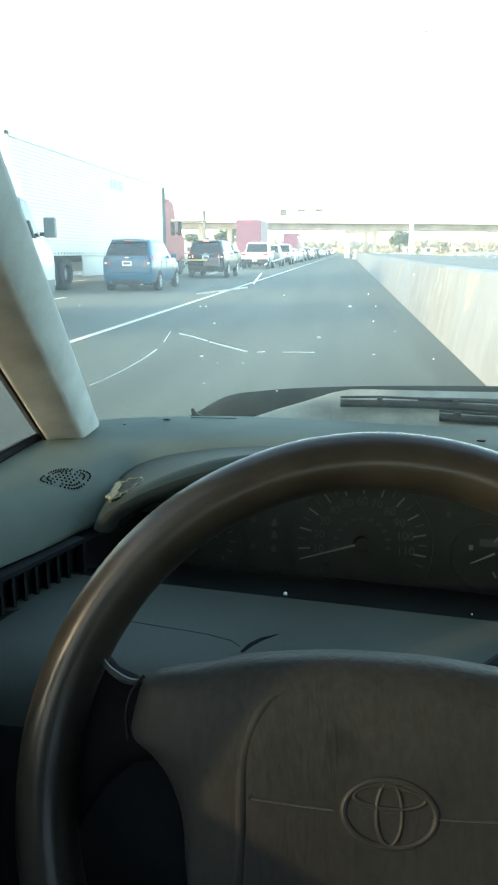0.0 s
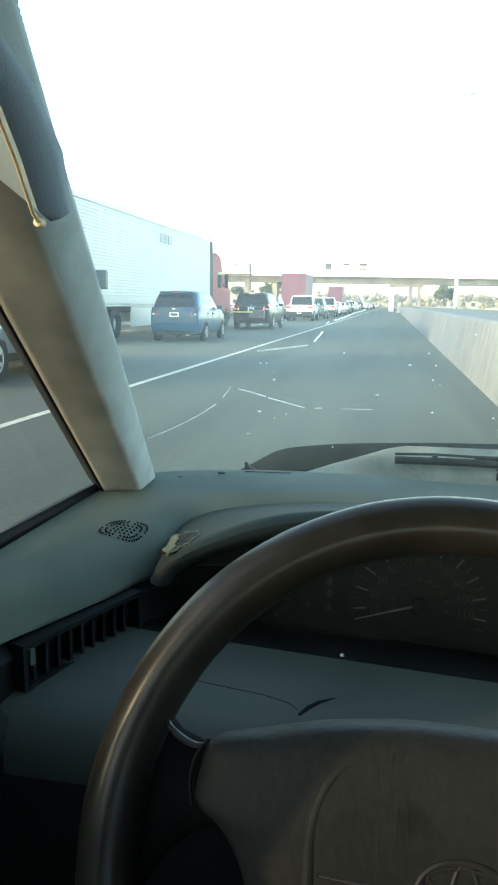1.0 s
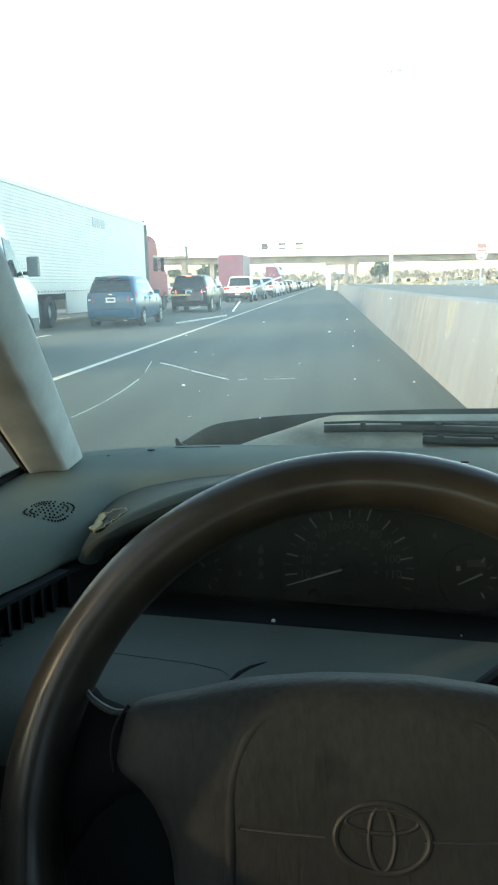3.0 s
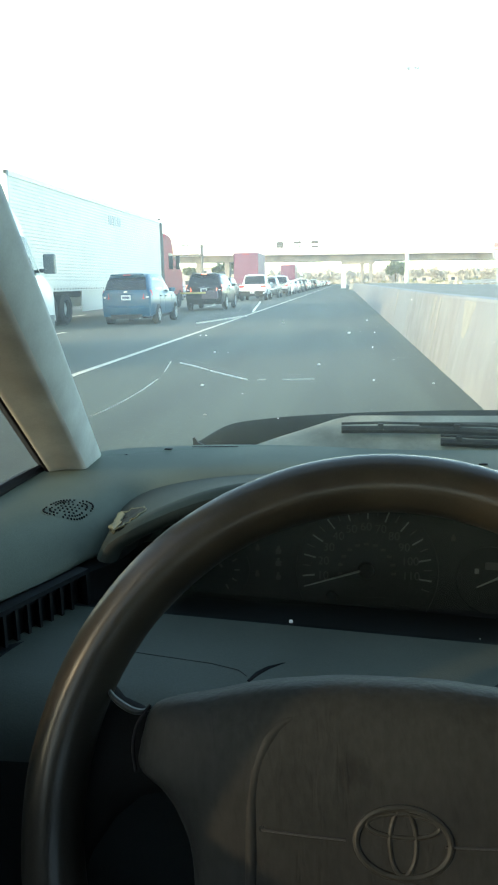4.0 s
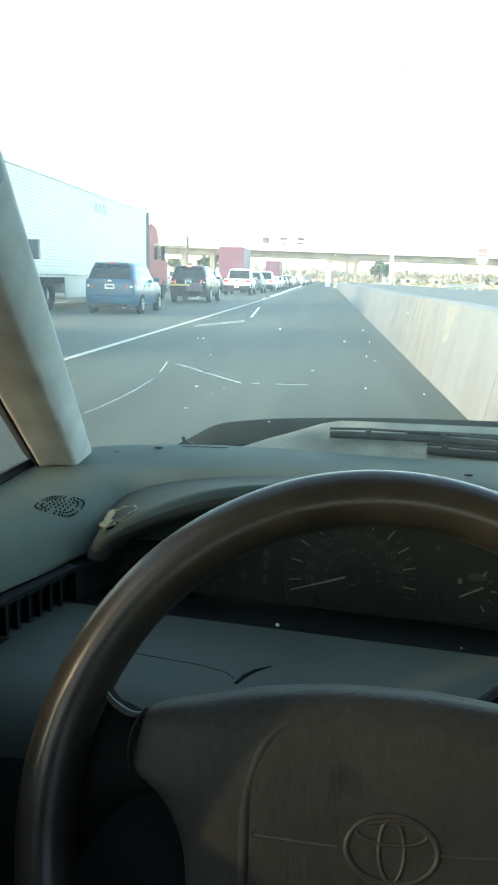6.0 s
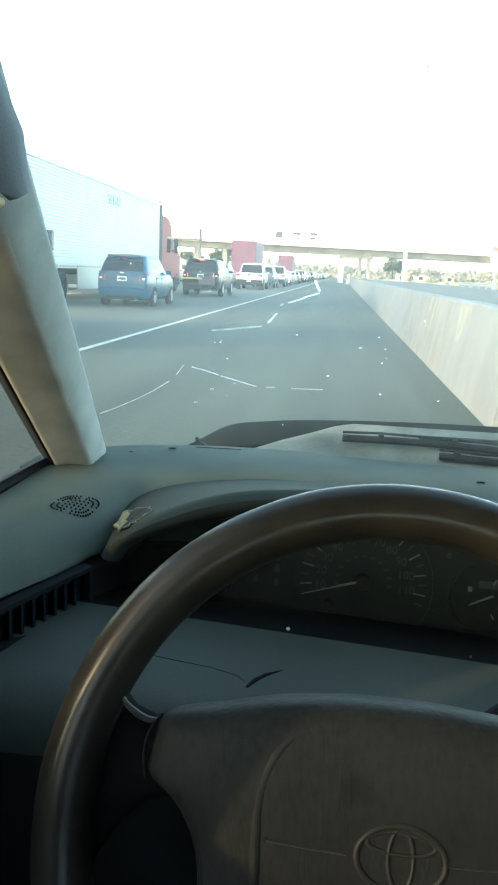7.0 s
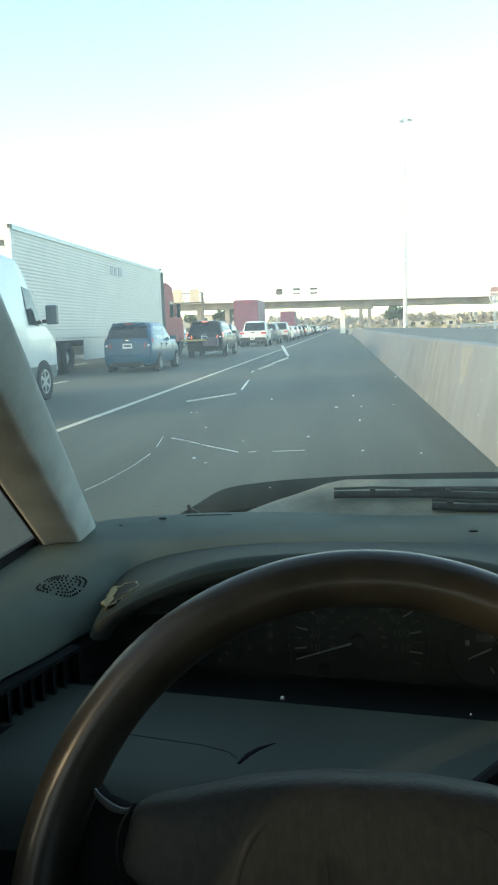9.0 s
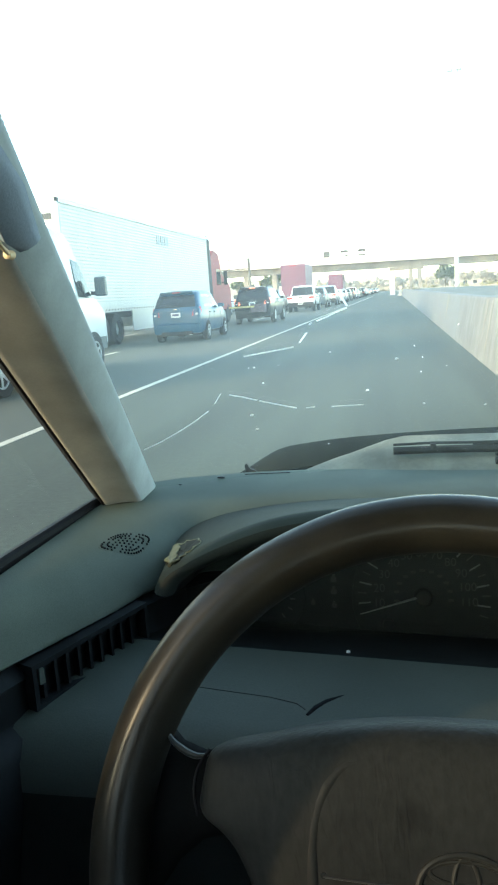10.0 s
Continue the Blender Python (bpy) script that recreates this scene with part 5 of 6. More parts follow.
for p in hood_edge:
    c = Vector((CX, 0, 0.94))
    n = Vector((p.x - c.x, 0, (p.z - c.z) * 2.2)).normalized()
    rise = max(0.0, p.z - 0.955) / 0.078
    row = [p - n * 0.03 + Vector((0, 0.085, -0.004)), p - n * 0.024 + Vector((0, 0.02, 0)), p - n * 0.0205 + Vector((0, 0.0, 0)), p - n * 0.0165 + Vector((0, -0.006, 0)), p - n * 0.011 + Vector((0, -0.008, 0)), p - n * 0.0055 + Vector((0, -0.006, 0)), p - n * 0.0015 + Vector((0, -0.001, 0)), p + Vector((0, 0.006, 0.0005))]
    for d, f in ((0.015, 0.97), (0.05, 0.74), (0.09, 0.48), (0.13, 0.26), (0.17, 0.1), (0.215, 0.0), (0.235, -0.12)):
        row.append(Vector((CX + (p.x - CX) * (1 + 0.05 * d / 0.2), p.y + d, 0.984 + (p.z - 0.984) * max(f, 0) - (0.008 if f <= 0 else 0))))
    rows.append(row)
# underside blackened in place of the shade under the hood
dpart("shaded_underside", loft([[p + Vector((0, 0.0006, -0.0004)) for p in r[:3]] for r in rows], closed=False), M_BLACKP, label="underside of the hood blackened as shade")
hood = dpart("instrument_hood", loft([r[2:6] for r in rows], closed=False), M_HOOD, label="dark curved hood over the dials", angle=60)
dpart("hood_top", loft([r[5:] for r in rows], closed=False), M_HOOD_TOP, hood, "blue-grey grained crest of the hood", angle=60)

# shelf between the dials and the column
rows = []
for i in range(49):
    x = -0.36 + 1.32 * i / 48
    fall = 0.06 * (min(x, 0.35) + 0.045)
    out = 0.012 * (1 - smoothstep(-0.3, -0.12, x))
    prof = [(0.72, 0.884), (0.625, 0.897), (0.612, 0.9015), (0.604, 0.9025), (0.58, 0.902), (0.555, 0.9015), (0.53, 0.9 - 0.03 * out), (0.5 - 0.4 * out, 0.896 - 0.03 * out), (0.482 - 0.8 * out, 0.888 - 0.02 * out), (0.47 - out, 0.868), (0.468 - out, 0.845)]
    rows.append([(x, y, z - fall) for y, z in prof])
dpart("knee_bolster", loft([[r[-1], (r[0][0], r[-1][1] - 0.002, 0.78), (r[0][0], 0.45, 0.6), (r[0][0], 0.52, 0.45)] for r in rows], closed=False), M_BOLSTER, label="panel under the shelf, darkened as deep shade", angle=60)
dpart("cluster_ledge", loft([r[:4] for r in rows], closed=False), M_LEDGE, label="black ledge below the dials", angle=60)
dpart("lower_panel", loft([r[3:] for r in rows], closed=False), M_LOWER, label="grey lower dashboard shelf", angle=60)
# gap between the column cover and the shelf
dpart("panel_gap", tube([(-0.0715, 0.513, 0.8995), (-0.066, 0.523, 0.9), (-0.058, 0.532, 0.9005), (-0.047, 0.541, 0.9), (-0.038, 0.545, 0.8993)], [0.0012, 0.0021, 0.0019, 0.0011, 0.0004], 8), M_RUBBER, label="dark curved gap in the shelf")
dpart("seam", tube([(-0.2, 0.538, 0.9098), (-0.1425, 0.533, 0.9062), (-0.1027, 0.53, 0.9036), (-0.0805, 0.525, 0.9018), (-0.0735, 0.519, 0.9005)], 0.00045, 6), M_SEAM)
for x, y, z, r in ((-0.0456, 0.6125, 0.9022, 0.0019), (0.118, 0.613, 0.8925, 0.0009)):
    bm = bmesh.new()
    bmesh.ops.create_icosphere(bm, subdivisions=2, radius=r, matrix=Matrix.Translation((x, y, z)))
    tagged(part("bead", bm, M_SIGN_WHITE), "tiny white bead lying on the dashboard shelf", "bead", "beads on the shelf")

# ---- instrument cluster ----
cluster = thing("instrument_cluster", pose(0.023, 0.697, 0.919), "dark instrument cluster behind a dusty lens", "instrument cluster")
FACE = Matrix.Rotation(radians(-12), 4, "X")


def fpart(name, bm, material, parent=None, label="", **kw):
    """Parts in the plane of the dials: x right, z up, -y towards the driver."""
    bmesh.ops.transform(bm, matrix=FACE, verts=bm.verts)
    return part(name, bm, material, parent or cluster, label, **kw)


face = fpart("dial_face", prism([(-0.19, -0.05), (0.25, -0.05), (0.25, 0.02), (0.2, 0.055), (0.1, 0.072), (-0.08, 0.072), (-0.15, 0.05), (-0.19, 0.015)], lambda u, v, d: (u, d, v), 0.008), M_FACE, label="matt black dial face", smooth=False)
speedo = fpart("speedometer", lathe([(0.0, -0.001), (0.069, -0.001), (0.07, 0.001)], 40, "Y"), M_FACE, label="round speedometer dial")


def dial_mark(a, r0, r1, w, material, parent, cx=0.0, cz=0.0, y=-0.0022):
    m = Matrix.Translation((cx, 0, cz)) @ Matrix.Rotation(-radians(a), 4, "Y")
    return fpart("tick", box(bmesh.new(), -w, w, y, y + 0.0008, r0, r1, m), material, parent, smooth=False)


def words(text, size, cx, cz, material, parent, y=-0.0022):
    cu = bpy.data.curves.new("numeral", "FONT")
    cu.body, cu.size, cu.align_x, cu.align_y, cu.extrude = text, size, "CENTER", "CENTER", 0.0002
    cu.materials.append(material)
    ob = new("numeral", cu)
    ob.parent = parent
    ob.matrix_local = FACE @ pose(cx, y, cz, 90, 0, 0)
    return ob


# 10 mph at -98 degrees from the top to 110 mph at 117 degrees
for k in range(23):
    mph = 5 + k * 5
    a = -98 + (mph - 10) * 1.94
    big = mph % 10 == 0
    dial_mark(a, 0.051 if big else 0.055, 0.063, 0.0007 if big else 0.0005, M_INK if big else M_INK_DIM, speedo)
    if big:
        words(str(mph), 0.0115, 0.043 * math.sin(radians(a)), 0.043 * math.cos(radians(a)), M_INK_DIM, speedo)
        fpart("inner_mark", boxes((0.026 * math.sin(radians(a)) - 0.0025, 0.026 * math.sin(radians(a)) + 0.0025, -0.002, -0.0014, 0.026 * math.cos(radians(a)) - 0.0012, 0.026 * math.cos(radians(a)) + 0.0012)), M_INK_DARK, speedo, smooth=False)
nd = tube([(-0.006, -0.005, 0.0), (-0.061, -0.005, -0.0165)], [0.0013, 0.0005], 6)
fpart("needle", nd, M_NEEDLE, speedo, "pale speedometer needle")
fpart("needle_hub", lathe([(0.0, -0.007), (0.007, -0.006), (0.009, -0.002)], 20, "Y"), M_FACE, speedo)
fpart("odometer", boxes((-0.018, 0.018, -0.002, -0.0014, -0.035, -0.026)), M_FACE, speedo, smooth=False)
fpart("reset_knob", lathe([(0.0, -0.01), (0.005, -0.01), (0.006, -0.002)], 14, "Y", at=(-0.034, 0, -0.026)), M_BLACKP, cluster, "black reset knob")
fuel = fpart("fuel_gauge", lathe([(0.0, -0.001), (0.032, -0.001), (0.033, 0.001)], 28, "Y", at=(0.118, 0, -0.006)), M_FACE, label="small fuel gauge")
for a in (-150, -120, -90, -60, -32):
    dial_mark(a, 0.017, 0.023, 0.0008, M_INK if a in (-150, -90, -32) else M_INK_DIM, fuel, 0.118, -0.006)
fpart("needle", tube([(0.127, -0.005, -0.002), (0.1045, -0.005, -0.0125)], [0.0012, 0.0006], 6), M_NEEDLE, fuel, "pale fuel needle")
fpart("lettering_bar", boxes((0.113, 0.131, -0.002, -0.0014, 0.004, 0.011)), M_INK_DIM, fuel, smooth=False)
fpart("pump_symbol", boxes((0.103, 0.107, -0.002, -0.0014, 0.0, 0.005)), M_INK, fuel, smooth=False)
temp = fpart("temperature_gauge", lathe([(0.0, -0.001), (0.032, -0.001), (0.033, 0.001)], 28, "Y", at=(-0.148, 0, -0.003)), M_FACE, label="small temperature gauge")
for a in (-150, -120, -90, -60, -32):
    dial_mark(a, 0.017, 0.022, 0.0007, M_INK_DIM, temp, -0.148, -0.003)
fpart("needle", tube([(-0.143, -0.005, 0.0), (-0.156, -0.005, 0.015)], [0.0012, 0.0006], 6), M_INK_DIM, temp, "pale temperature needle")
for x, z, s in ((-0.087, 0.018, 0.004), (-0.087, 0.006, 0.004), (-0.087, -0.008, 0.0035), (-0.108, 0.02, 0.003), (-0.108, -0.006, 0.003), (0.083, 0.034, 0.003)):
    fpart("warning_symbol", boxes((x - s * 0.7, x + s * 0.7, -0.0012, -0.0004, z - s, z + s * 0.2), (x - s * 0.35, x + s * 0.35, -0.0012, -0.0004, z + s * 0.2, z + s)), M_INK_DIM if s > 0.0032 else M_INK_DARK, cluster, smooth=False)
ring = [Vector((CX + (p.x - CX) * 0.93, 0.668 - 0.1 * (p.z - 0.9), 0.915 + (p.z - 0.915) * 0.86)) - Vector((0.023, 0.697, 0.919)) for p in hood_edge]
ring = [Vector((ring[0].x, -0.026, -0.024))] + ring + [Vector((ring[-1].x, -0.026, -0.03))]
bm = bmesh.new()
bm.faces.new([bm.verts.new(p) for p in ring])
lens = part("lens", bm, M_LENS, cluster, "clear dusty lens", smooth=False)
lens.visible_shadow = False

# ---- steering wheel ----
TH = radians(25.04)
WC = Vector((0.0243, 0.3196, 0.9352))
wheel_m = Matrix.Translation(WC) @ Matrix(((1, 0, 0, 0), (0, math.sin(TH), -math.cos(TH), 0), (0, math.cos(TH), math.sin(TH), 0), (0, 0, 0, 1)))
steer = thing("steering_wheel", wheel_m, "worn dark steering wheel with a grey padded hub", "steering wheel")
rings = []
for k in range(129):
    a = 2 * math.pi * k / 128
    ca, sa = math.cos(a), math.sin(a)
    dent = 0.0003 * noise.noise((ca * 6, sa * 6, 0))
    rings.append([((0.1715 + (0.0158 + dent) * math.cos(b)) * ca, (0.1715 + (0.0158 + dent) * math.cos(b)) * sa, (0.0165 + dent) * math.sin(b)) for b in (2 * math.pi * j / 24 for j in range(24))])
bm = loft(rings, caps=False)
bmesh.ops.remove_doubles(bm, verts=bm.verts, dist=1e-5)
part("rim", bm, M_LEATHER, steer, "worn shiny dark rim")
pad = [(-0.1285, 0.036), (-0.122, 0.053), (-0.093, 0.0605), (-0.066, 0.0665), (-0.04, 0.0695), (-0.02, 0.071), (0.02, 0.071), (0.04, 0.0695), (0.066, 0.0665), (0.093, 0.0605), (0.122, 0.053), (0.1285, 0.036), (0.1285, 0.023), (0.116, 0.013), (0.107, 0.002), (0.099, -0.016), (0.0945, -0.045), (0.086, -0.078), (0.05, -0.094), (0.0, -0.098), (-0.05, -0.094), (-0.086, -0.078), (-0.0945, -0.045), (-0.099, -0.016), (-0.107, 0.002), (-0.116, 0.013), (-0.1285, 0.023)]
pad = [(p.x, p.y) for p in lerp_curve([(u, v, 0) for u, v in pad + pad[:1]], 140)[:-1]]
rings = []
for sc, z in ((0.97, -0.035), (0.995, -0.016), (1.0, -0.006), (0.992, 0.002), (0.975, 0.008), (0.94, 0.0125), (0.87, 0.0165), (0.72, 0.0195), (0.5, 0.0205), (0.28, 0.021), (0.05, 0.021)):
    rings.append([(u * sc, v * sc + (1 - sc) * 0.004, z) for u, v in pad])
pad_ob = part("airbag_pad", loft(rings), M_PAD, steer, "grey textured airbag pad", angle=70)
# raised ridge, tear seam and moulded emblem on the pad
for s in (1, -1):
    ridge = lerp_curve([(s * 0.04, 0.054, 0.0158), (s * 0.054, 0.048, 0.0166), (s * 0.063, 0.035, 0.0171), (s * 0.067, 0.015, 0.0174), (s * 0.0665, -0.015, 0.0174), (s * 0.066, -0.05, 0.0165)], 24)
    part("ridge", tube(ridge, [0.0024 + 0.0012 * smoothstep(0, 8, k) for k in range(24)], 14), M_PAD, pad_ob)
    part("tear_seam", tube([(s * 0.062, 0.0015, 0.0205), (s * 0.04, 0.0005, 0.0212), (s * 0.0225, 0.0, 0.0213)], 0.0006, 6), M_SEAM, pad_ob)
part("dimple", lathe([(0.0, 0.0204), (0.0014, 0.0208), (0.0014, 0.019)], 10, "Z", at=(-0.062, 0.002, 0)), M_BLACKP, pad_ob)


def oval(parent, name, cu, cv, ru, rv, r, z=0.0208):
    pts = [(cu + ru * math.cos(a), cv + rv * math.sin(a), z) for a in (2 * math.pi * k / 48 for k in range(49))]
    bm = tube(pts, r, 8)
    bmesh.ops.remove_doubles(bm, verts=bm.verts, dist=1e-5)
    return part(name, bm, M_EMBLEM, parent)


emblem = oval(pad_ob, "emblem", 0.0035, 0.0005, 0.0215, 0.0148, 0.0017)
tagged(emblem, "moulded oval emblem on the pad")
oval(emblem, "emblem_bar", 0.0035, 0.0005, 0.006, 0.0138, 0.0012)
oval(emblem, "emblem_bar", 0.0035, 0.0075, 0.0165, 0.005, 0.0012)
# spokes from the pad to the rim
for s in (1, -1):
    rings = []
    for u, v0, v1, z0, z1 in ((0.112, 0.008, 0.05, -0.028, -0.009), (0.13, 0.004, 0.049, -0.026, -0.008), (0.142, -0.006, 0.054, -0.022, -0.006), (0.152, -0.022, 0.066, -0.017, -0.003), (0.16, -0.045, 0.083, -0.013, 0.0)):
        rings.append([(s * u, v0, (z0 + z1) / 2), (s * u, v0 + 0.006, z1 - 0.002), (s * u, (v0 + v1) / 2, z1), (s * u, v1 - 0.004, z1 - 0.001), (s * u, v1, (z0 + z1) / 2), (s * u, (v0 + v1) / 2, z0)])
    part("spoke", loft(rings), M_SPOKE, steer, "spoke darkened to black as shade", angle=60)
    part("spoke_collar", tube(lerp_curve([(s * 0.1235, 0.0525, 0.003), (s * 0.129, 0.0435, 0.0055), (s * 0.1305, 0.032, 0.006), (s * 0.129, 0.02, 0.003)], 14), 0.0009, 8), M_RUBBER, steer)
    part("spoke_trim", tube(lerp_curve([(s * 0.15, 0.066, 0.004), (s * 0.1445, 0.057, 0.0045), (s * 0.137, 0.0515, 0.0045), (s * 0.13, 0.049, 0.0042), (s * 0.1235, 0.05, 0.003)], 14), [0.0005, 0.0009, 0.0012, 0.0014, 0.0016, 0.0018, 0.0019, 0.0019, 0.0019, 0.0018, 0.0016, 0.0014, 0.001, 0.0006], 8), M_GREYTRIM, steer, "pale grey spoke trim")
# column cover, blackened for the deep shade there, and stalk behind the wheel
part("column_cover", loft([[(0.075 * math.cos(a) * f, 0.055 * math.sin(a) * f - 0.02, z) for a in (2 * math.pi * k / 24 for k in range(24))] for f, z in ((0.9, -0.03), (1.0, -0.05), (1.05, -0.2), (1.0, -0.28))]), M_BLACKP, steer, "column cover blackened as deep shade")
stalk = part("stalk", tube([wheel_m.inverted() @ Vector(p) for p in ((0.06, 0.445, 0.9), (0.092, 0.436, 0.937), (0.118, 0.43, 0.966), (0.17, 0.42, 0.995))], [0.008, 0.0065, 0.006, 0.008], 10), M_BLACKP, steer, "black column stalk")

# ---- driver's door, roof and the rest of the shell ----
door = thing("door_1", pose(-0.4, 0.2, 0.3), "driver door with a black window sill", "car door", kind="structure")
dinv = Matrix.Translation((0.4, -0.2, -0.3))


def door_part(name, bm, material, label="", parent=None, **kw):
    bmesh.ops.transform(bm, matrix=dinv, verts=bm.verts)
    return part(name, bm, material, parent or door, label, **kw)


rows = []
for y, x in ((0.75, -0.33), (0.64, -0.336), (0.536, -0.341), (0.4, -0.35), (0.2, -0.365), (0.0, -0.378), (-0.2, -0.388), (-0.56, -0.4)):
    rows.append([(x, y, 0.985), (x + 0.001, y, 1.0), (x - 0.004, y, 1.006), (x - 0.012, y, 1.004), (x - 0.03, y, 0.975), (x - 0.07, y, 0.92), (x - 0.1, y, 0.3), (x - 0.04, y, 0.3), (x + 0.0, y, 0.72), (x + 0.03, y, 0.76), (x + 0.03, y, 0.8), (x - 0.01, y, 0.84)])
door_part("door_panel", loft(rows), M_BLACKP, "dark door panel with an armrest", angle=40)
bm = tube([(x - 0.001, y, 1.004) for y, x in ((0.75, -0.326), (0.64, -0.332), (0.536, -0.338), (0.4, -0.346), (0.2, -0.36), (-0.42, -0.39))], 0.0055, 8)
door_part("window_seal", bm, M_RUBBER, "black rubber window seal")
# unseen block added along the middle of the sill to shade the dials
door_part("sill_sun_block", loft([[(x - 0.012, y, 0.98), (x + 0.012, y, 0.98), (x + 0.01, y, z), (x - 0.006, y, z)] for x, y, z in ((-0.352, 0.5, 1.008), (-0.354, 0.47, 1.12), (-0.356, 0.44, 1.19), (-0.364, 0.235, 1.19), (-0.366, 0.215, 1.008))]), M_BLACKP, "unseen raised block added to keep sun off the dials")
# unseen rear sill, its height set to end the sun patch on the pad
door_part("rear_shade_sill", boxes((-0.41, -0.37, -0.56, 0.084, 0.99, 1.06)), M_BLACKP, "unseen black sill raised to cut the sun on the pad", smooth=False, bevel=0.006)
# window frame that follows the pillar, and the pane
bm = tube([(-0.317 + 0.035 * s, 0.748 - GC * s, 1.0 + GS * s) for s in (0.0, 0.12, 0.25, 0.4, 0.52)], 0.002, 8)
door_part("window_frame", bm, M_RUBBER)
pane = door_part("pane", loft([[(-0.345, 0.86, 0.99), (-0.36, 0.4, 0.99), (-0.40, -0.56, 0.99)], [(-0.33, 0.7, 1.15), (-0.335, 0.3, 1.18), (-0.36, -0.56, 1.18)], [(-0.30, 0.48, 1.35), (-0.29, 0.2, 1.37), (-0.3, -0.56, 1.37)]], closed=False), M_SIDEGLASS, "dusty tinted side window")

# roof, far side, rear and floor of the cabin
shell = thing("car_shell", pose(MID, -0.6, 0.25), "plain inner shell of the car", "car body", kind="structure")
sinv = Matrix.Translation((-MID, 0.6, -0.25))


def shell_part(name, bm, material, label="", **kw):
    bmesh.ops.transform(bm, matrix=sinv, verts=bm.verts)
    return part(name, bm, material, shell, label, **kw)


rows = []
for y, z, hw in ((0.44, 1.445, 0.56), (0.4, 1.455, 0.57), (0.15, 1.465, 0.60), (-0.3, 1.46, 0.62), (-0.62, 1.46, 0.62)):
    k = 0.03 if y > 0.42 else 0.0
    rows.append([(MID - hw - 0.03, y - k, z - 0.06), (MID - hw, y - k, z - 0.03), (MID - hw * 0.7, y, z), (MID, y, z + 0.01), (MID + hw * 0.7, y, z), (MID + hw, y, z - 0.03), (MID + hw + 0.03, y, z - 0.06)])
shell_part("headliner", loft(rows, closed=False), M_HEADLINER, "pale cloth headliner")
# unseen pillar placed so its shadow splits the sun between rim and pad
shell_part("shade_pillar", loft([[(x, y, z) for x, y in ((-0.41 + k, 0.085), (-0.35 + k, 0.085), (-0.35 + k, 0.138), (-0.41 + k, 0.138))] for z, k in ((0.9, 0.0), (1.15, 0.02), (1.42, 0.1))]), M_BLACKP, "unseen dark pillar placed to shade the wheel", smooth=False, bevel=0.008)
shell_part("roof_skin", loft([[(x, y, z + 0.025) for x, y, z in r] for r in rows], closed=False), M_CARBODY)
# far door; its upper box is added to block light from the right
shell_part("far_door_light_block", boxes((MID + 0.7, MID + 0.8, -0.56, 0.75, 0.3, 1.005), (MID + 0.7, MID + 0.8, -0.56, 0.2, 1.005, 1.45)), M_BLACKP, smooth=False)
rings = []
for k in range(9):
    s = -0.03 + 0.64 * k / 8
    r = Vector((2 * MID + 0.276 - 0.09 * s, 0.822 - GC * s, 1.0 + GS * s))
    l = Vector((2 * MID + 0.314 - 0.035 * s, 0.745 - GC * s, 1.0 + GS * s))
    rings.append([r, l, l + Vector((0.05, 0.05, 0.02)), r + Vector((0.05, 0.06, 0.03))])
shell_part("far_pillar", loft(rings), M_PILLAR)
shell_part("floor_pan", boxes((MID - 0.82, MID + 0.82, -0.6, 1.05, 0.22, 0.3)), M_BLACKP, smooth=False)
shell_part("firewall", boxes((MID - 0.82, MID + 0.82, 0.98, 1.05, 0.28, 0.93)), M_BLACKP, smooth=False)

# unseen wall added behind the seats to limit light, with a wide rounded opening
outer, inner = [], []
W0, W1, Z0, Z1, WX, WZ = -0.42, MID + 0.8, 0.28, 1.47, MID, 1.2
for k in range(48):
    a = 2 * math.pi * (k + 0.5) / 48
    c, s_ = math.cos(a), math.sin(a)
    inner.append((WX + 0.32 * math.copysign(abs(c) ** 0.5, c), WZ + 0.1 * math.copysign(abs(s_) ** 0.5, s_)))
    f = min(((W1 - WX) if c > 0 else (WX - W0)) / abs(c), ((Z1 - WZ) if s_ > 0 else (WZ - Z0)) / abs(s_))
    outer.append((WX + c * f, WZ + s_ * f))
shell_part("rear_light_block", loft([[(x, y, z) for x, z in pts] for pts, y in ((outer, -0.56), (inner, -0.56), (inner, -0.6), (outer, -0.6), (outer, -0.56))], caps=False), M_BLACKP, "unseen dark wall added behind the seats to limit light", smooth=False)

# cowl, bonnet edge and wipers outside the glass
cowl = thing("cowl", pose(MID, 1.0, 0.93), "cowl between the bonnet and the windshield", "car cowl", kind="structure")
cinv = Matrix.Translation((-MID, -1.0, -0.93))


def cowl_part(name, bm, material, label="", parent=None, **kw):
    bmesh.ops.transform(bm, matrix=cinv, verts=bm.verts)
    return part(name, bm, material, parent or cowl, label, **kw)


bonnet_line = lerp_curve([(-0.36, 1.0, 0.9), (-0.29, 1.04, 0.93), (-0.225, 1.08, 0.961), (-0.173, 1.085, 0.9895), (-0.114, 1.09, 0.999), (-0.039, 1.095, 1.0045), (0.075, 1.1, 1.0085), (0.218, 1.1, 1.011), (0.5, 1.1, 1.011), (0.8, 1.09, 0.999), (0.95, 1.08, 0.961), (1.08, 1.0, 0.9)], 60)
rows = []
for p in bonnet_line:
    rows.append([p + Vector((0, -0.03, -0.03)), p + Vector((0, -0.012, -0.008)), p + Vector((0, -0.004, -0.002)), p.copy(), p + Vector((0, 0.02, -0.004)), p + Vector((0, 0.3, -0.09)), p + Vector((0, 0.8, -0.3))])
cowl_part("bonnet", loft(rows, closed=False), M_COWL, "dark bonnet edge")
rows = []
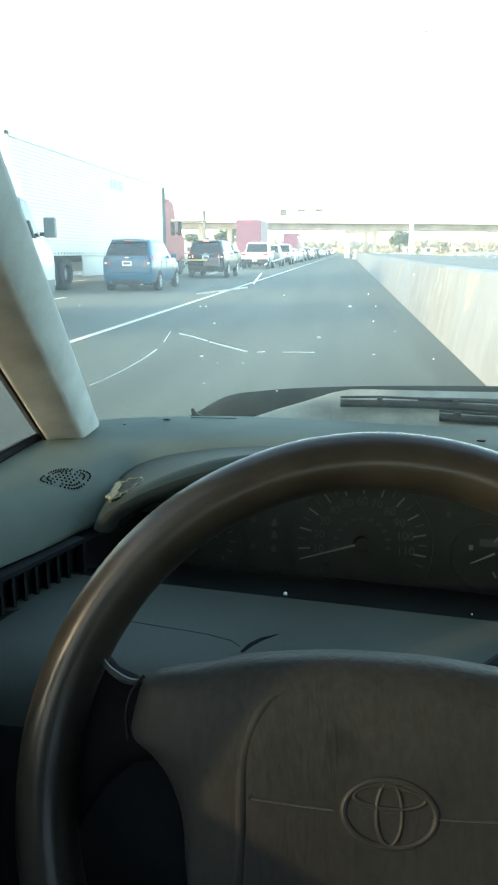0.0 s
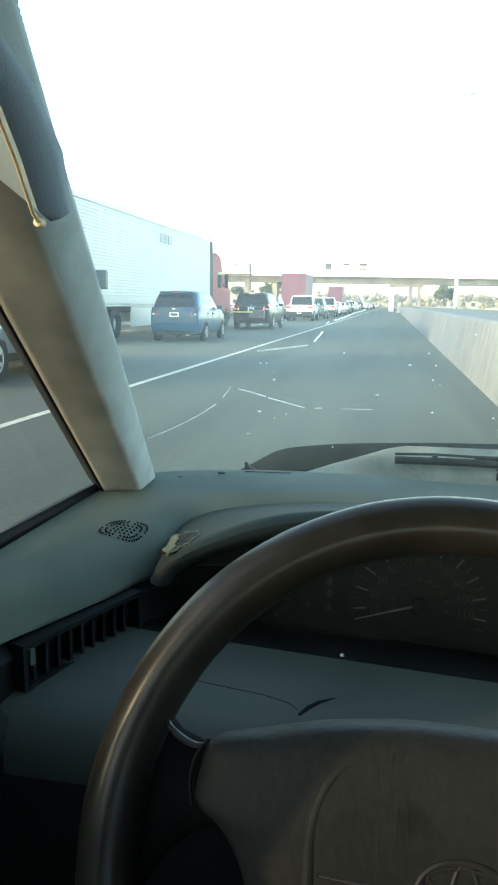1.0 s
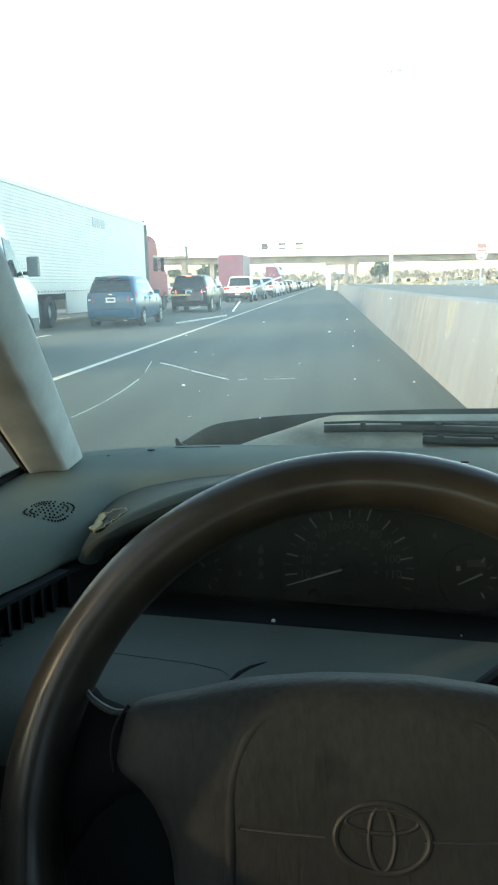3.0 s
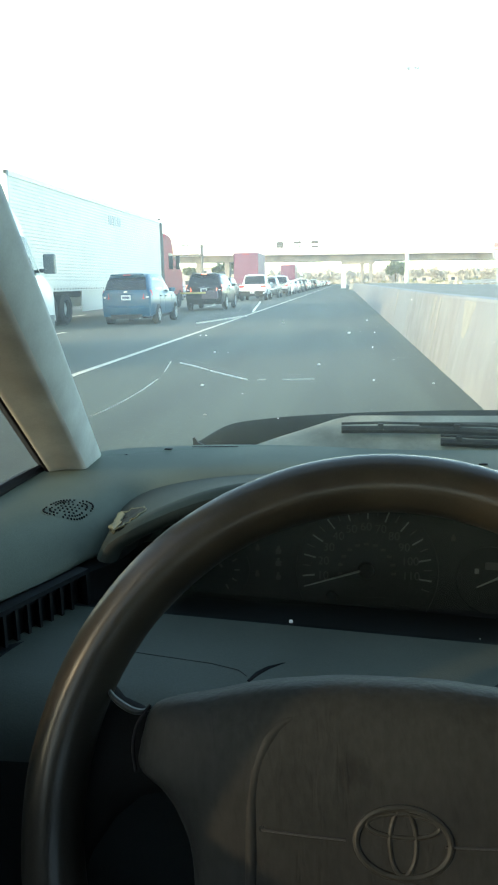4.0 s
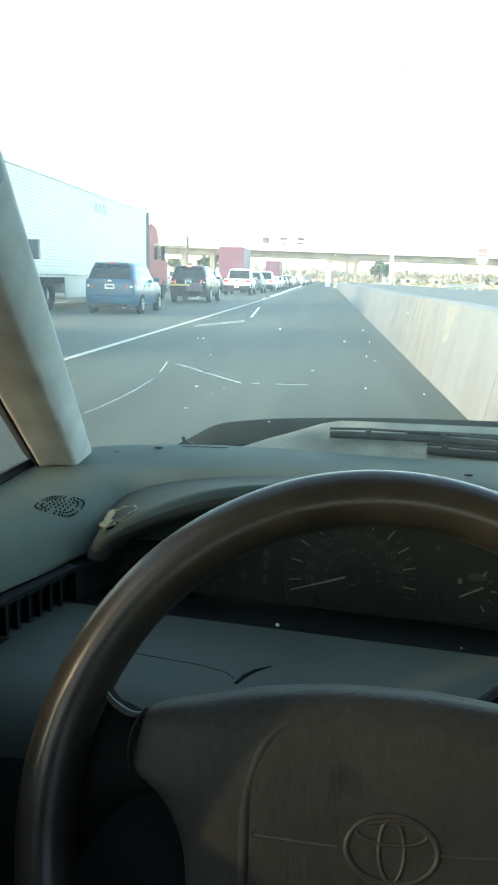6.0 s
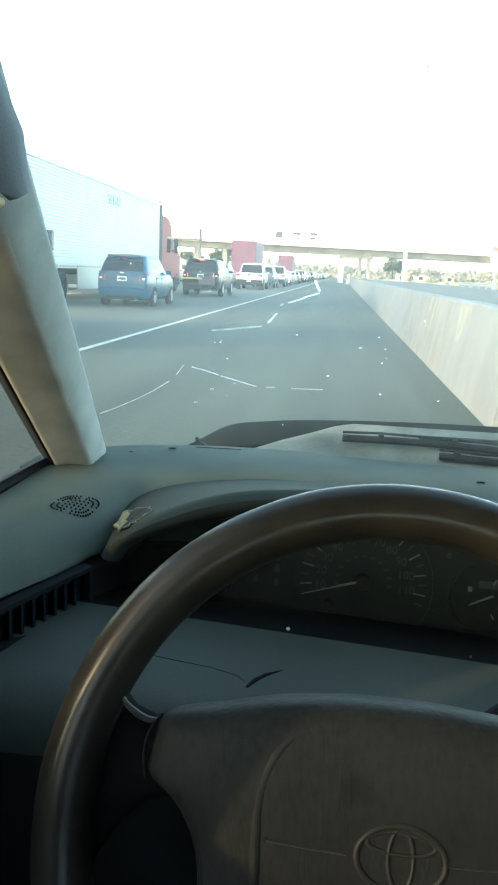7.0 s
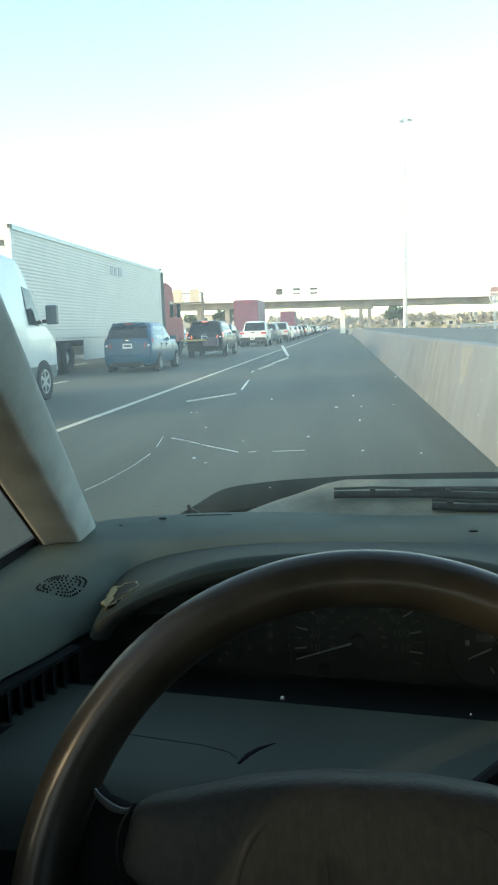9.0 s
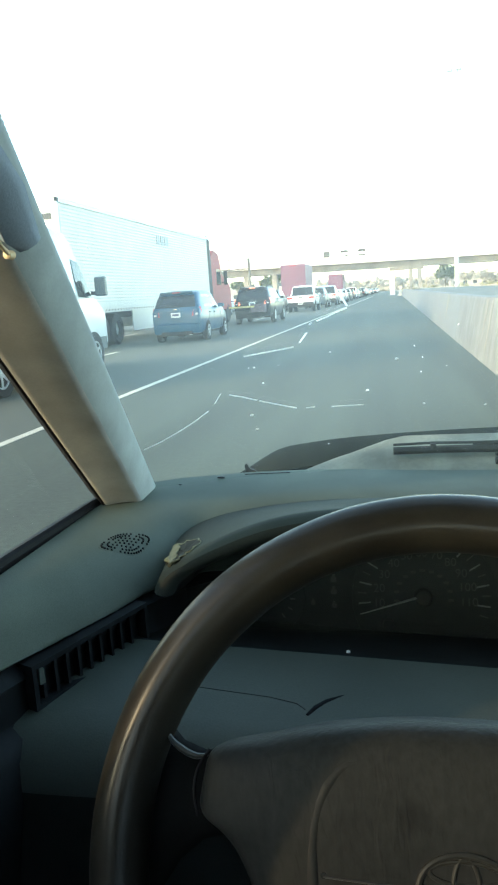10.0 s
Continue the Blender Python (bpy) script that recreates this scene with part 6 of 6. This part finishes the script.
for i in range(31):
    x = -0.16 + 1.02 * i / 30
    t = smoothstep(-0.2, -0.05, x) * (1 - smoothstep(0.75, 0.86, x))
    taper = 0.12 * (1 - i / 30) ** 3
    prof = ((0.942, 0.974, 0.0), (0.97, 0.976, 0.01), (1.0, 0.978, 0.021), (1.03, 0.98, 0.027), (1.052, 0.981, 0.03), (1.075, 0.976, 0.014))
    rows.append([(x + taper * k / 5, y, z + rise * t) for k, (y, z, rise) in enumerate(prof)])
cowl_part("cowl_panel", loft(rows, closed=False), M_COWL_PALE, "pale cowl panel")
cowl_part("drain_channel", boxes((-0.3, 1.02, 0.95, 1.09, 0.9, 0.925)), M_COWL, smooth=False)

def wiper(y, pts_blade, pts_arm):
    w = thing("windshield_wiper", Matrix.Translation(pts_arm[0]), "black wiper resting at the foot of the glass", "wiper", "windshield wipers")
    inv = Matrix.Translation(-Vector(pts_arm[0]))
    for name, pts, r in (("blade", pts_blade, 0.0052), ("arm", pts_arm, 0.0032)):
        bm = tube(lerp_curve(pts, 14), r, 8)
        bmesh.ops.transform(bm, matrix=inv, verts=bm.verts)
        part(name, bm, M_WIPER, w)
    # sprung holder with claws along the blade
    line = lerp_curve(pts_blade, 9)
    holder = tube([p + Vector((0, 0.004, 0.0075 + 0.001 * (k % 2))) for k, p in enumerate(line)], 0.0018, 6)
    bmesh.ops.transform(holder, matrix=inv, verts=holder.verts)
    holder = part("holder", holder, M_WIPER, w)
    for p in line[1::2]:
        bm = boxes((p.x - 0.0035, p.x + 0.0035, p.y - 0.0045, p.y + 0.006, p.z - 0.002, p.z + 0.0085))
        bmesh.ops.transform(bm, matrix=inv, verts=bm.verts)
        part("claw", bm, M_WIPER, holder, smooth=False)
    return w


wiper(1.0, [(-0.003, 0.985, 1.0035), (0.1, 0.985, 1.004), (0.2, 0.985, 1.0005), (0.35, 0.985, 0.994), (0.5, 0.985, 0.985)], [(0.52, 1.02, 0.99), (0.4, 1.01, 1.002), (0.2, 1.0, 1.008), (0.1, 0.995, 1.009)])
wiper(1.0, [(0.125, 0.965, 0.992), (0.2, 0.965, 0.989), (0.4, 0.965, 0.986), (0.65, 0.965, 0.982)], [(0.85, 1.0, 0.985), (0.6, 0.985, 0.988), (0.35, 0.975, 0.991)])
# scrap caught at the foot of the glass
bm = prism([(-0.2, 0.985), (-0.192, 0.984), (-0.184, 0.985), (-0.188, 0.988), (-0.194, 0.99), (-0.198, 0.997), (-0.201, 0.996)], lambda u, v, d: (u, 0.958 + d, v), 0.004)
tagged(part("scrap", bm, M_LEAFLET, smooth=False), "dry scrap of leaf caught below the windshield", "leaf scrap")

# sun visor swung against the side window
visor = thing("sun_visor", pose(-0.21, 0.42, 1.25), "blue-grey padded sun visor folded to the side", "sun visor")
vinv = Matrix.Translation((0.21, -0.42, -1.25))
R_LINE = [(-0.2075, 0.441, 1.262), (-0.2045, 0.425, 1.271), (-0.196, 0.4, 1.286), (-0.187, 0.35, 1.307), (-0.182, 0.31, 1.316), (-0.165, 0.2, 1.362), (-0.15, 0.1, 1.39)]
L_LINE = [(-0.2165, 0.42, 1.2505), (-0.2145, 0.405, 1.256), (-0.205, 0.37, 1.276), (-0.194, 0.33, 1.293), (-0.188, 0.3, 1.305), (-0.172, 0.19, 1.345), (-0.16, 0.09, 1.37)]
rings = []
for k, (r, l) in enumerate(zip(R_LINE, L_LINE)):
    r, l = Vector(r), Vector(l)
    m_, out = (r + l) / 2, Vector((-0.055, 0.03, 0.035))
    sq = (0.55, 0.9, 1, 1, 1, 1, 1)[k]
    pts = [r, r * 0.7 + l * 0.3 - out * 0.04, r * 0.3 + l * 0.7 - out * 0.04, l, l + out * 0.3, l + out * sq, r + out * sq, r + out * 0.3]
    rings.append([m_ + (p - m_) * (0.75 if k == 0 else 1) for p in pts])
bm = loft(rings)
bmesh.ops.transform(bm, matrix=vinv, verts=bm.verts)
flap = part("flap", bm, M_VISOR, visor, "blue-grey padded flap", angle=70)
bm = tube([Vector(p) + Vector((-0.002, -0.002, -0.0015)) for p in L_LINE[:6]], [0.0016, 0.0013, 0.0012, 0.0012, 0.0012, 0.0012], 8)
bmesh.ops.transform(bm, matrix=vinv, verts=bm.verts)
part("edge_trim", bm, M_VISOR_EDGE, visor, "tan piped edge")
bm = lathe([(0.0, -0.004), (0.0026, -0.003), (0.0028, 0.003), (0.0, 0.005)], 12, "Y", at=(-0.2185, 0.415, 1.2505))
bmesh.ops.transform(bm, matrix=vinv, verts=bm.verts)
part("clip", bm, M_VISOR_EDGE, visor, "tan end clip")
bm = tube([(-0.15, 0.1, 1.4), (-0.14, 0.12, 1.45)], 0.006)
bmesh.ops.transform(bm, matrix=vinv, verts=bm.verts)
part("hinge_rod", bm, M_VISOR_EDGE, visor)


# ---- far traffic ----
rq = random.Random(21)
proto = []
for paint, kind in ((M_WHITEP, "white"), (M_SILVERP, "silver"), (M_GREYP, "dark grey"), (M_DARKP, "dark")):
    proto.append(two_box("sedan", pose(-6.1, 79 + 9 * len(proto), 0), paint, 4.5, 1.8, 1.48, 0.98, 0.32, f"{kind} car in the distant traffic queue", rake=0.7, group="distant cars", lamp=M_BRAKE if len(proto) % 2 else M_TAIL))
proto.append(two_box("suv", pose(-6.3, 116, 0), M_WHITEP, 4.7, 1.88, 1.75, 1.12, 0.36, "white SUV in the distant traffic queue", zb=0.33, group="distant cars", rails=True))
y1 = 125.0
for k in range(16):
    src = proto[rq.randrange(5)]
    copy_thing(src, pose(-6.2 + rq.uniform(-0.3, 0.3), y1, 0))
    y1 += rq.uniform(7.5, 12)
y2 = 88.0
for k in range(12):
    src = proto[rq.randrange(5)]
    copy_thing(src, pose(-9.7 + rq.uniform(-0.3, 0.3), y2, 0))
    y2 += rq.uniform(9, 16)
y3 = 58.0
for k in range(9):
    copy_thing(proto[rq.randrange(5)], pose(-13.3 + rq.uniform(-0.3, 0.3), y3, 0))
    y3 += rq.uniform(11, 22)
pickup("pickup_truck", pose(-14.0, 33.5, 0), M_WHITEP, "white pickup in the third lane beyond the trailer")
box_van = box_truck(pose(-9.7, 132, 0))
tagged(box_van, "red box truck far down the road", "truck")

# ---- signs, masts and rails ----
def sign_panel(parent, x0, x1, z0, z1, y, material, name="panel"):
    return part(name, boxes((x0, x1, y - 0.05, y, z0, z1)), material, parent, smooth=False)


shield = thing("route_sign", pose(9.65, 50, 0.45), "route shield sign on a steel post", "road sign")
part("post", boxes((-0.05, 0.05, 0, 0.06, -0.4, 3.0)), M_STEEL, shield, smooth=False)
sh = [(0.0, 1.9), (0.28, 2.05), (0.38, 2.35), (0.3, 2.66), (0.0, 2.62), (-0.3, 2.66), (-0.38, 2.35), (-0.28, 2.05)]
plate_ = part("shield", prism(sh, lambda u, v, d: (u, -0.04 + d, v), 0.03), M_SIGN_WHITE, shield, "pale shield-shaped plate", smooth=False)
part("shield_band", prism([(0.31, 2.5), (0.27, 2.62), (0.0, 2.58), (-0.27, 2.62), (-0.31, 2.5)], lambda u, v, d: (u, -0.048 + d, v), 0.01), M_SIGN_RED, plate_, smooth=False)
part("shield_field", prism([(0.0, 1.98), (0.24, 2.1), (0.32, 2.35), (0.3, 2.45), (-0.3, 2.45), (-0.32, 2.35), (-0.24, 2.1)], lambda u, v, d: (u, -0.048 + d, v), 0.01), M_SIGN_BLUE, plate_, smooth=False)
part("number_bar", boxes((-0.2, -0.03, -0.056, -0.046, 2.15, 2.4), (0.03, 0.2, -0.056, -0.046, 2.15, 2.4)), M_SIGN_WHITE, plate_, smooth=False)
part("top_plate", boxes((-0.3, 0.3, -0.04, -0.01, 2.7, 2.98)), M_SIGN_RED, shield, "faded red plate", smooth=False)

for k, (x, y, w) in enumerate(((9.3, 60, 2.4), (15.6, 62, 2.8), (22.5, 70, 3.0))):
    rail = thing("guard_rail", pose(x, y, 0.45), "short galvanised guard rail on posts", "guard rail", "guard rails")
    n = 5
    for i in range(n):
        part("post", boxes((i * w / (n - 1) - 0.05, i * w / (n - 1) + 0.05, 0, 0.08, -0.3, 0.75)), M_STEEL, rail, smooth=False)
    rows = [[(u, -0.03 + dy, zz) for dy, zz in ((0.03, 0.45), (-0.02, 0.5), (0.03, 0.58), (-0.02, 0.66), (0.03, 0.72))] for u in (-0.3, w + 0.3)]
    part("beam", loft(rows, closed=False), M_STEEL, rail, smooth=False)

gantry = thing("sign_gantry", pose(-12, 205, 0), "overhead highway sign gantry over the lanes", "sign gantry")
part("beam", tube([(-12, 0.3, 8.8), (5.4, 0.3, 8.8)], 0.14), M_GANTRY, gantry)
part("beam", tube([(-12, 0.3, 10.2), (5.4, 0.3, 10.2)], 0.14), M_GANTRY, gantry)
for x in (-12,):
    part("post", tube([(x, 0.3, 0), (x, 0.3, 10.4)], 0.25), M_GANTRY, gantry)
for x0, x1, z0, z1, mm in ((-6.0, -4.2, 9.7, 12.0, M_SIGN_BACK), (-1.4, 0.6, 11.3, 12.0, M_SIGN_BACK), (-1.4, 0.6, 9.9, 10.7, M_SIGN_BACK), (3.2, 5.2, 11.3, 12.0, M_SIGN_BACK), (3.2, 5.2, 9.9, 10.7, M_SIGN_BACK)):
    sign_panel(gantry, x0, x1, z0, z1, 0.0, mm)

truss = thing("lattice_gantry", pose(-27.5, 124, 0), "steel lattice sign gantry beside the lanes", "sign gantry")
for zz in (6.0, 7.6):
    for yy in (0, 1.2):
        part("chord", tube([(-5, yy, zz), (4.5, yy, zz)], 0.09), M_GANTRY, truss)
for k in range(8):
    x = -5 + k * 1.18
    part("brace", tube([(x, 0, 6.0), (x + 1.18, 0, 7.6)] if k % 2 else [(x, 0, 7.6), (x + 1.18, 0, 6.0)], 0.06), M_GANTRY, truss)
part("post", tube([(-4.6, 0.6, 0), (-4.6, 0.6, 7.6)], 0.2), M_GANTRY, truss)
part("post", tube([(4.2, 0.6, 0), (4.2, 0.6, 7.6)], 0.2), M_GANTRY, truss)
for x in (-3.6, -0.6, 2.2):
    sign_panel(truss, x, x + 1.6, 6.1, 8.2, -0.1, M_STUCCO)

mast = thing("high_mast", pose(9.2, 115, 0), "very tall thin light mast", "light mast")
part("pole", tube([(0, 0, 0), (0, 0, 15), (0, 0, 30.5)], [0.32, 0.24, 0.1], 12), M_MAST, mast)
part("ring", tube([(0.75 * math.cos(a), 0.75 * math.sin(a), 30.4) for a in (2 * math.pi * k / 12 for k in range(13))], 0.05), M_STEEL, mast)
for k in range(6):
    a = 2 * math.pi * k / 6
    part("floodlight", lathe([(0.0, 0.25), (0.16, 0.2), (0.24, -0.1), (0.0, -0.12)], 10, "Z", at=(0.85 * math.cos(a), 0.85 * math.sin(a), 30.3)), M_MAST, mast)

lampost = thing("street_lamp", pose(-21.5, 78, 0), "grey street lamp with a curved arm", "street lamp")
part("pole", tube([(0, 0, 0), (0, 0, 4.6), (-0.1, 0, 5.2), (-0.5, 0, 5.75), (-1.0, 0, 5.9)], [0.12, 0.1, 0.09, 0.08, 0.07], 10), M_STEEL, lampost)
part("head", lathe([(0.0, 0.06), (0.12, 0.05), (0.16, -0.02), (0.0, -0.05)], 12, "Z", at=(-1.1, 0, 5.88)), M_SIGN_BACK, lampost)

# end blocks by the first pier
for k in range(4):
    blk = thing("concrete_block", pose(1.0 + 0.12 * k, 119.5 + 3.0 * k, 0), "short pale concrete barrier block by the pier", "barrier block", "barrier blocks")
    part("block", loft([[(x, y, z) for x, z in ((-0.3, 0), (0.3, 0), (0.3, 0.1), (0.14, 0.35), (0.1, 0.85), (-0.1, 0.85), (-0.14, 0.35), (-0.3, 0.1))] for y in (0, 2.7)]), M_CONC, blk, smooth=False)

# ---- planting, rocks, buildings ----
def tree(name, m, h, r, label, seed, leaf=M_LEAF, n=420, size=0.22, group="trees"):
    """A tapered trunk with limbs and a crown of small leaf clumps with gaps."""
    t = thing(name, m, label, "tree", group)
    rt_ = random.Random(seed)
    bm = tube([(0, 0, -0.2), (0.05 * r, 0.02, h * 0.3), (0.0, 0.05, h * 0.6), (0.06, 0, h * 0.85)], [0.06 * h * 0.5, 0.045 * h * 0.5, 0.025 * h * 0.5, 0.01 * h], 8)
    tips = []
    for k in range(7):
        a, z0 = rt_.uniform(0, 6.28), h * rt_.uniform(0.3, 0.6)
        e = Vector((r * 0.7 * math.cos(a), r * 0.7 * math.sin(a), h * rt_.uniform(0.6, 0.9)))
        tube([(0, 0, z0), Vector((0, 0, z0)).lerp(e, 0.5) + Vector((0, 0, 0.1 * h)), e], [0.02 * h * 0.5, 0.014 * h * 0.5, 0.004 * h], 6, bm=bm)
        tips.append(e)
    part("trunk", bm, M_BARK, t)
    crown = bmesh.new()
    lobes = [(e, r * rt_.uniform(0.3, 0.55)) for e in tips] + [(Vector((0, 0, h * 0.78)), r * 0.6)]
    for k in range(n):
        c, rad = lobes[rt_.randrange(len(lobes))]
        d = Vector((rt_.gauss(0, 1), rt_.gauss(0, 1), rt_.gauss(0, 0.8))).normalized() * rad * rt_.uniform(0.55, 1.1)
        p = c + d
        s = size * rt_.uniform(0.6, 1.4)
        m_ = Matrix.Translation(p) @ Euler((rt_.uniform(0, 6), rt_.uniform(0, 6), rt_.uniform(0, 6))).to_matrix().to_4x4()
        vs = [crown.verts.new(m_ @ Vector(q)) for q in ((-s, 0, 0), (0, -s * 0.6, s * 0.2), (s, 0, 0), (0, s * 0.6, s * 0.2), (0, 0, s * 0.5))]
        crown.faces.new(vs[:4])
        crown.faces.new((vs[0], vs[4], vs[2]))
    part("crown", crown, leaf, t)
    return t


tree("tree", pose(11.2, 172, 0), 5.6, 2.7, "dark round-crowned tree beyond the overpass", 1, n=1100, size=0.3)
rt = random.Random(8)
for k in range(16):
    x = 20 + k * 5.6 + rt.uniform(-2, 2)
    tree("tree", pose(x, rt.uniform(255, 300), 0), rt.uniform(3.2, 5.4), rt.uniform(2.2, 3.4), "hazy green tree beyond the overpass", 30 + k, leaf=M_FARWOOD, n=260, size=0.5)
for k in range(9):
    tree("tree", pose(-24 - k * 6.5 + rt.uniform(-2, 2), rt.uniform(120, 250), 0), rt.uniform(5, 9), rt.uniform(2.2, 3.6), "hazy tree beyond the far side of the road", 60 + k, n=240, size=0.5)
for k in range(20):
    x, y = rt.uniform(2.2, 34), rt.uniform(96, 150)
    b = thing("bush", pose(x, y, 0.55), "low dry yellow-green bush on the slope", "bush", "bushes on the slope")
    bm = bmesh.new()
    rb = random.Random(k)
    for j in range(110):
        d = Vector((rb.gauss(0, 0.4), rb.gauss(0, 0.4), abs(rb.gauss(0.25, 0.25))))
        s = rb.uniform(0.08, 0.2)
        m_ = Matrix.Translation(d) @ Euler((rb.uniform(0, 6), rb.uniform(0, 6), rb.uniform(0, 6))).to_matrix().to_4x4()
        bm.faces.new([bm.verts.new(m_ @ Vector(q)) for q in ((-s, 0, 0), (0, -s * 0.5, 0), (s, 0, 0), (0, s * 0.5, 0))])
    part("leaves", bm, M_BUSH, b)
rocks = bmesh.new()
for k in range(320):
    x, y = rt.uniform(1.9, 40), rt.uniform(92, 160)
    s = rt.uniform(0.1, 0.45)
    verts = bmesh.ops.create_icosphere(rocks, subdivisions=1, radius=s, matrix=pose(x, y, 0.68, rt.uniform(0, 90), rt.uniform(0, 90), rt.uniform(0, 90)))["verts"]
    for v in verts:
        v.co += Vector((rt.uniform(-1, 1), rt.uniform(-1, 1), rt.uniform(-1, 1))) * s * 0.22
tagged(part("landscape_rocks", rocks, M_ROCK, smooth=False), "tan landscape rocks strewn over the slope", "rocks", kind="stuff")


def building(m, w, d, h, storeys, bays, label):
    b = thing("building", m, label, "building", "far buildings")
    part("wall", boxes((0, w, 0, d, -0.3, h)), M_STUCCO, b, smooth=False)
    part("roof", boxes((-0.3, w + 0.3, -0.3, d + 0.3, h, h + 0.35)), M_ROOF, b, smooth=False)
    for f in range(storeys):
        for i in range(bays):
            x = w * (i + 0.3) / bays
            z = h * (f + 0.35) / storeys
            win = part("window", boxes((x, x + w * 0.4 / bays, -0.06, 0.05, z, z + h * 0.4 / storeys)), M_WINDOW_FAR, b, smooth=False)
            part("sill", boxes((x - 0.1, x + w * 0.4 / bays + 0.1, -0.15, 0.0, z - 0.12, z)), M_CONC, win, smooth=False)


for x, y, w, d, h, f, n in ((22, 305, 22, 10, 3.0, 1, 6), (50, 310, 18, 10, 3.2, 1, 5), (74, 320, 26, 12, 3.0, 1, 7), (96, 240, 20, 12, 6.5, 2, 6), (-60, 280, 24, 12, 7, 2, 7), (-95, 260, 28, 12, 6, 2, 7)):
    building(pose(x, y, 0), w, d, h, f, n, "low tan stucco building beyond the overpass")

# low line of hazy dry scrub far beyond the bridge
woods = bmesh.new()
rw = random.Random(77)
for k in range(9000):
    x = rw.uniform(-170, 240)
    top = 5.6 + 1.8 * noise.noise((x * 0.045, 2.0, 0)) + 2.0 * noise.noise((x * 0.2, 5.0, 0))
    p = Vector((x, rw.uniform(400, 440), max(0.2, top) * rw.uniform(0.05, 1.15)))
    s = rw.uniform(0.7, 1.9)
    m_ = Matrix.Translation(p) @ Euler((rw.uniform(0, 6), rw.uniform(0, 6), rw.uniform(0, 6))).to_matrix().to_4x4()
    woods.faces.new([woods.verts.new(m_ @ Vector(q)) for q in ((-s, 0, 0), (0, -s * 0.7, s * 0.2), (s, 0, 0), (0, s * 0.7, s * 0.2))])
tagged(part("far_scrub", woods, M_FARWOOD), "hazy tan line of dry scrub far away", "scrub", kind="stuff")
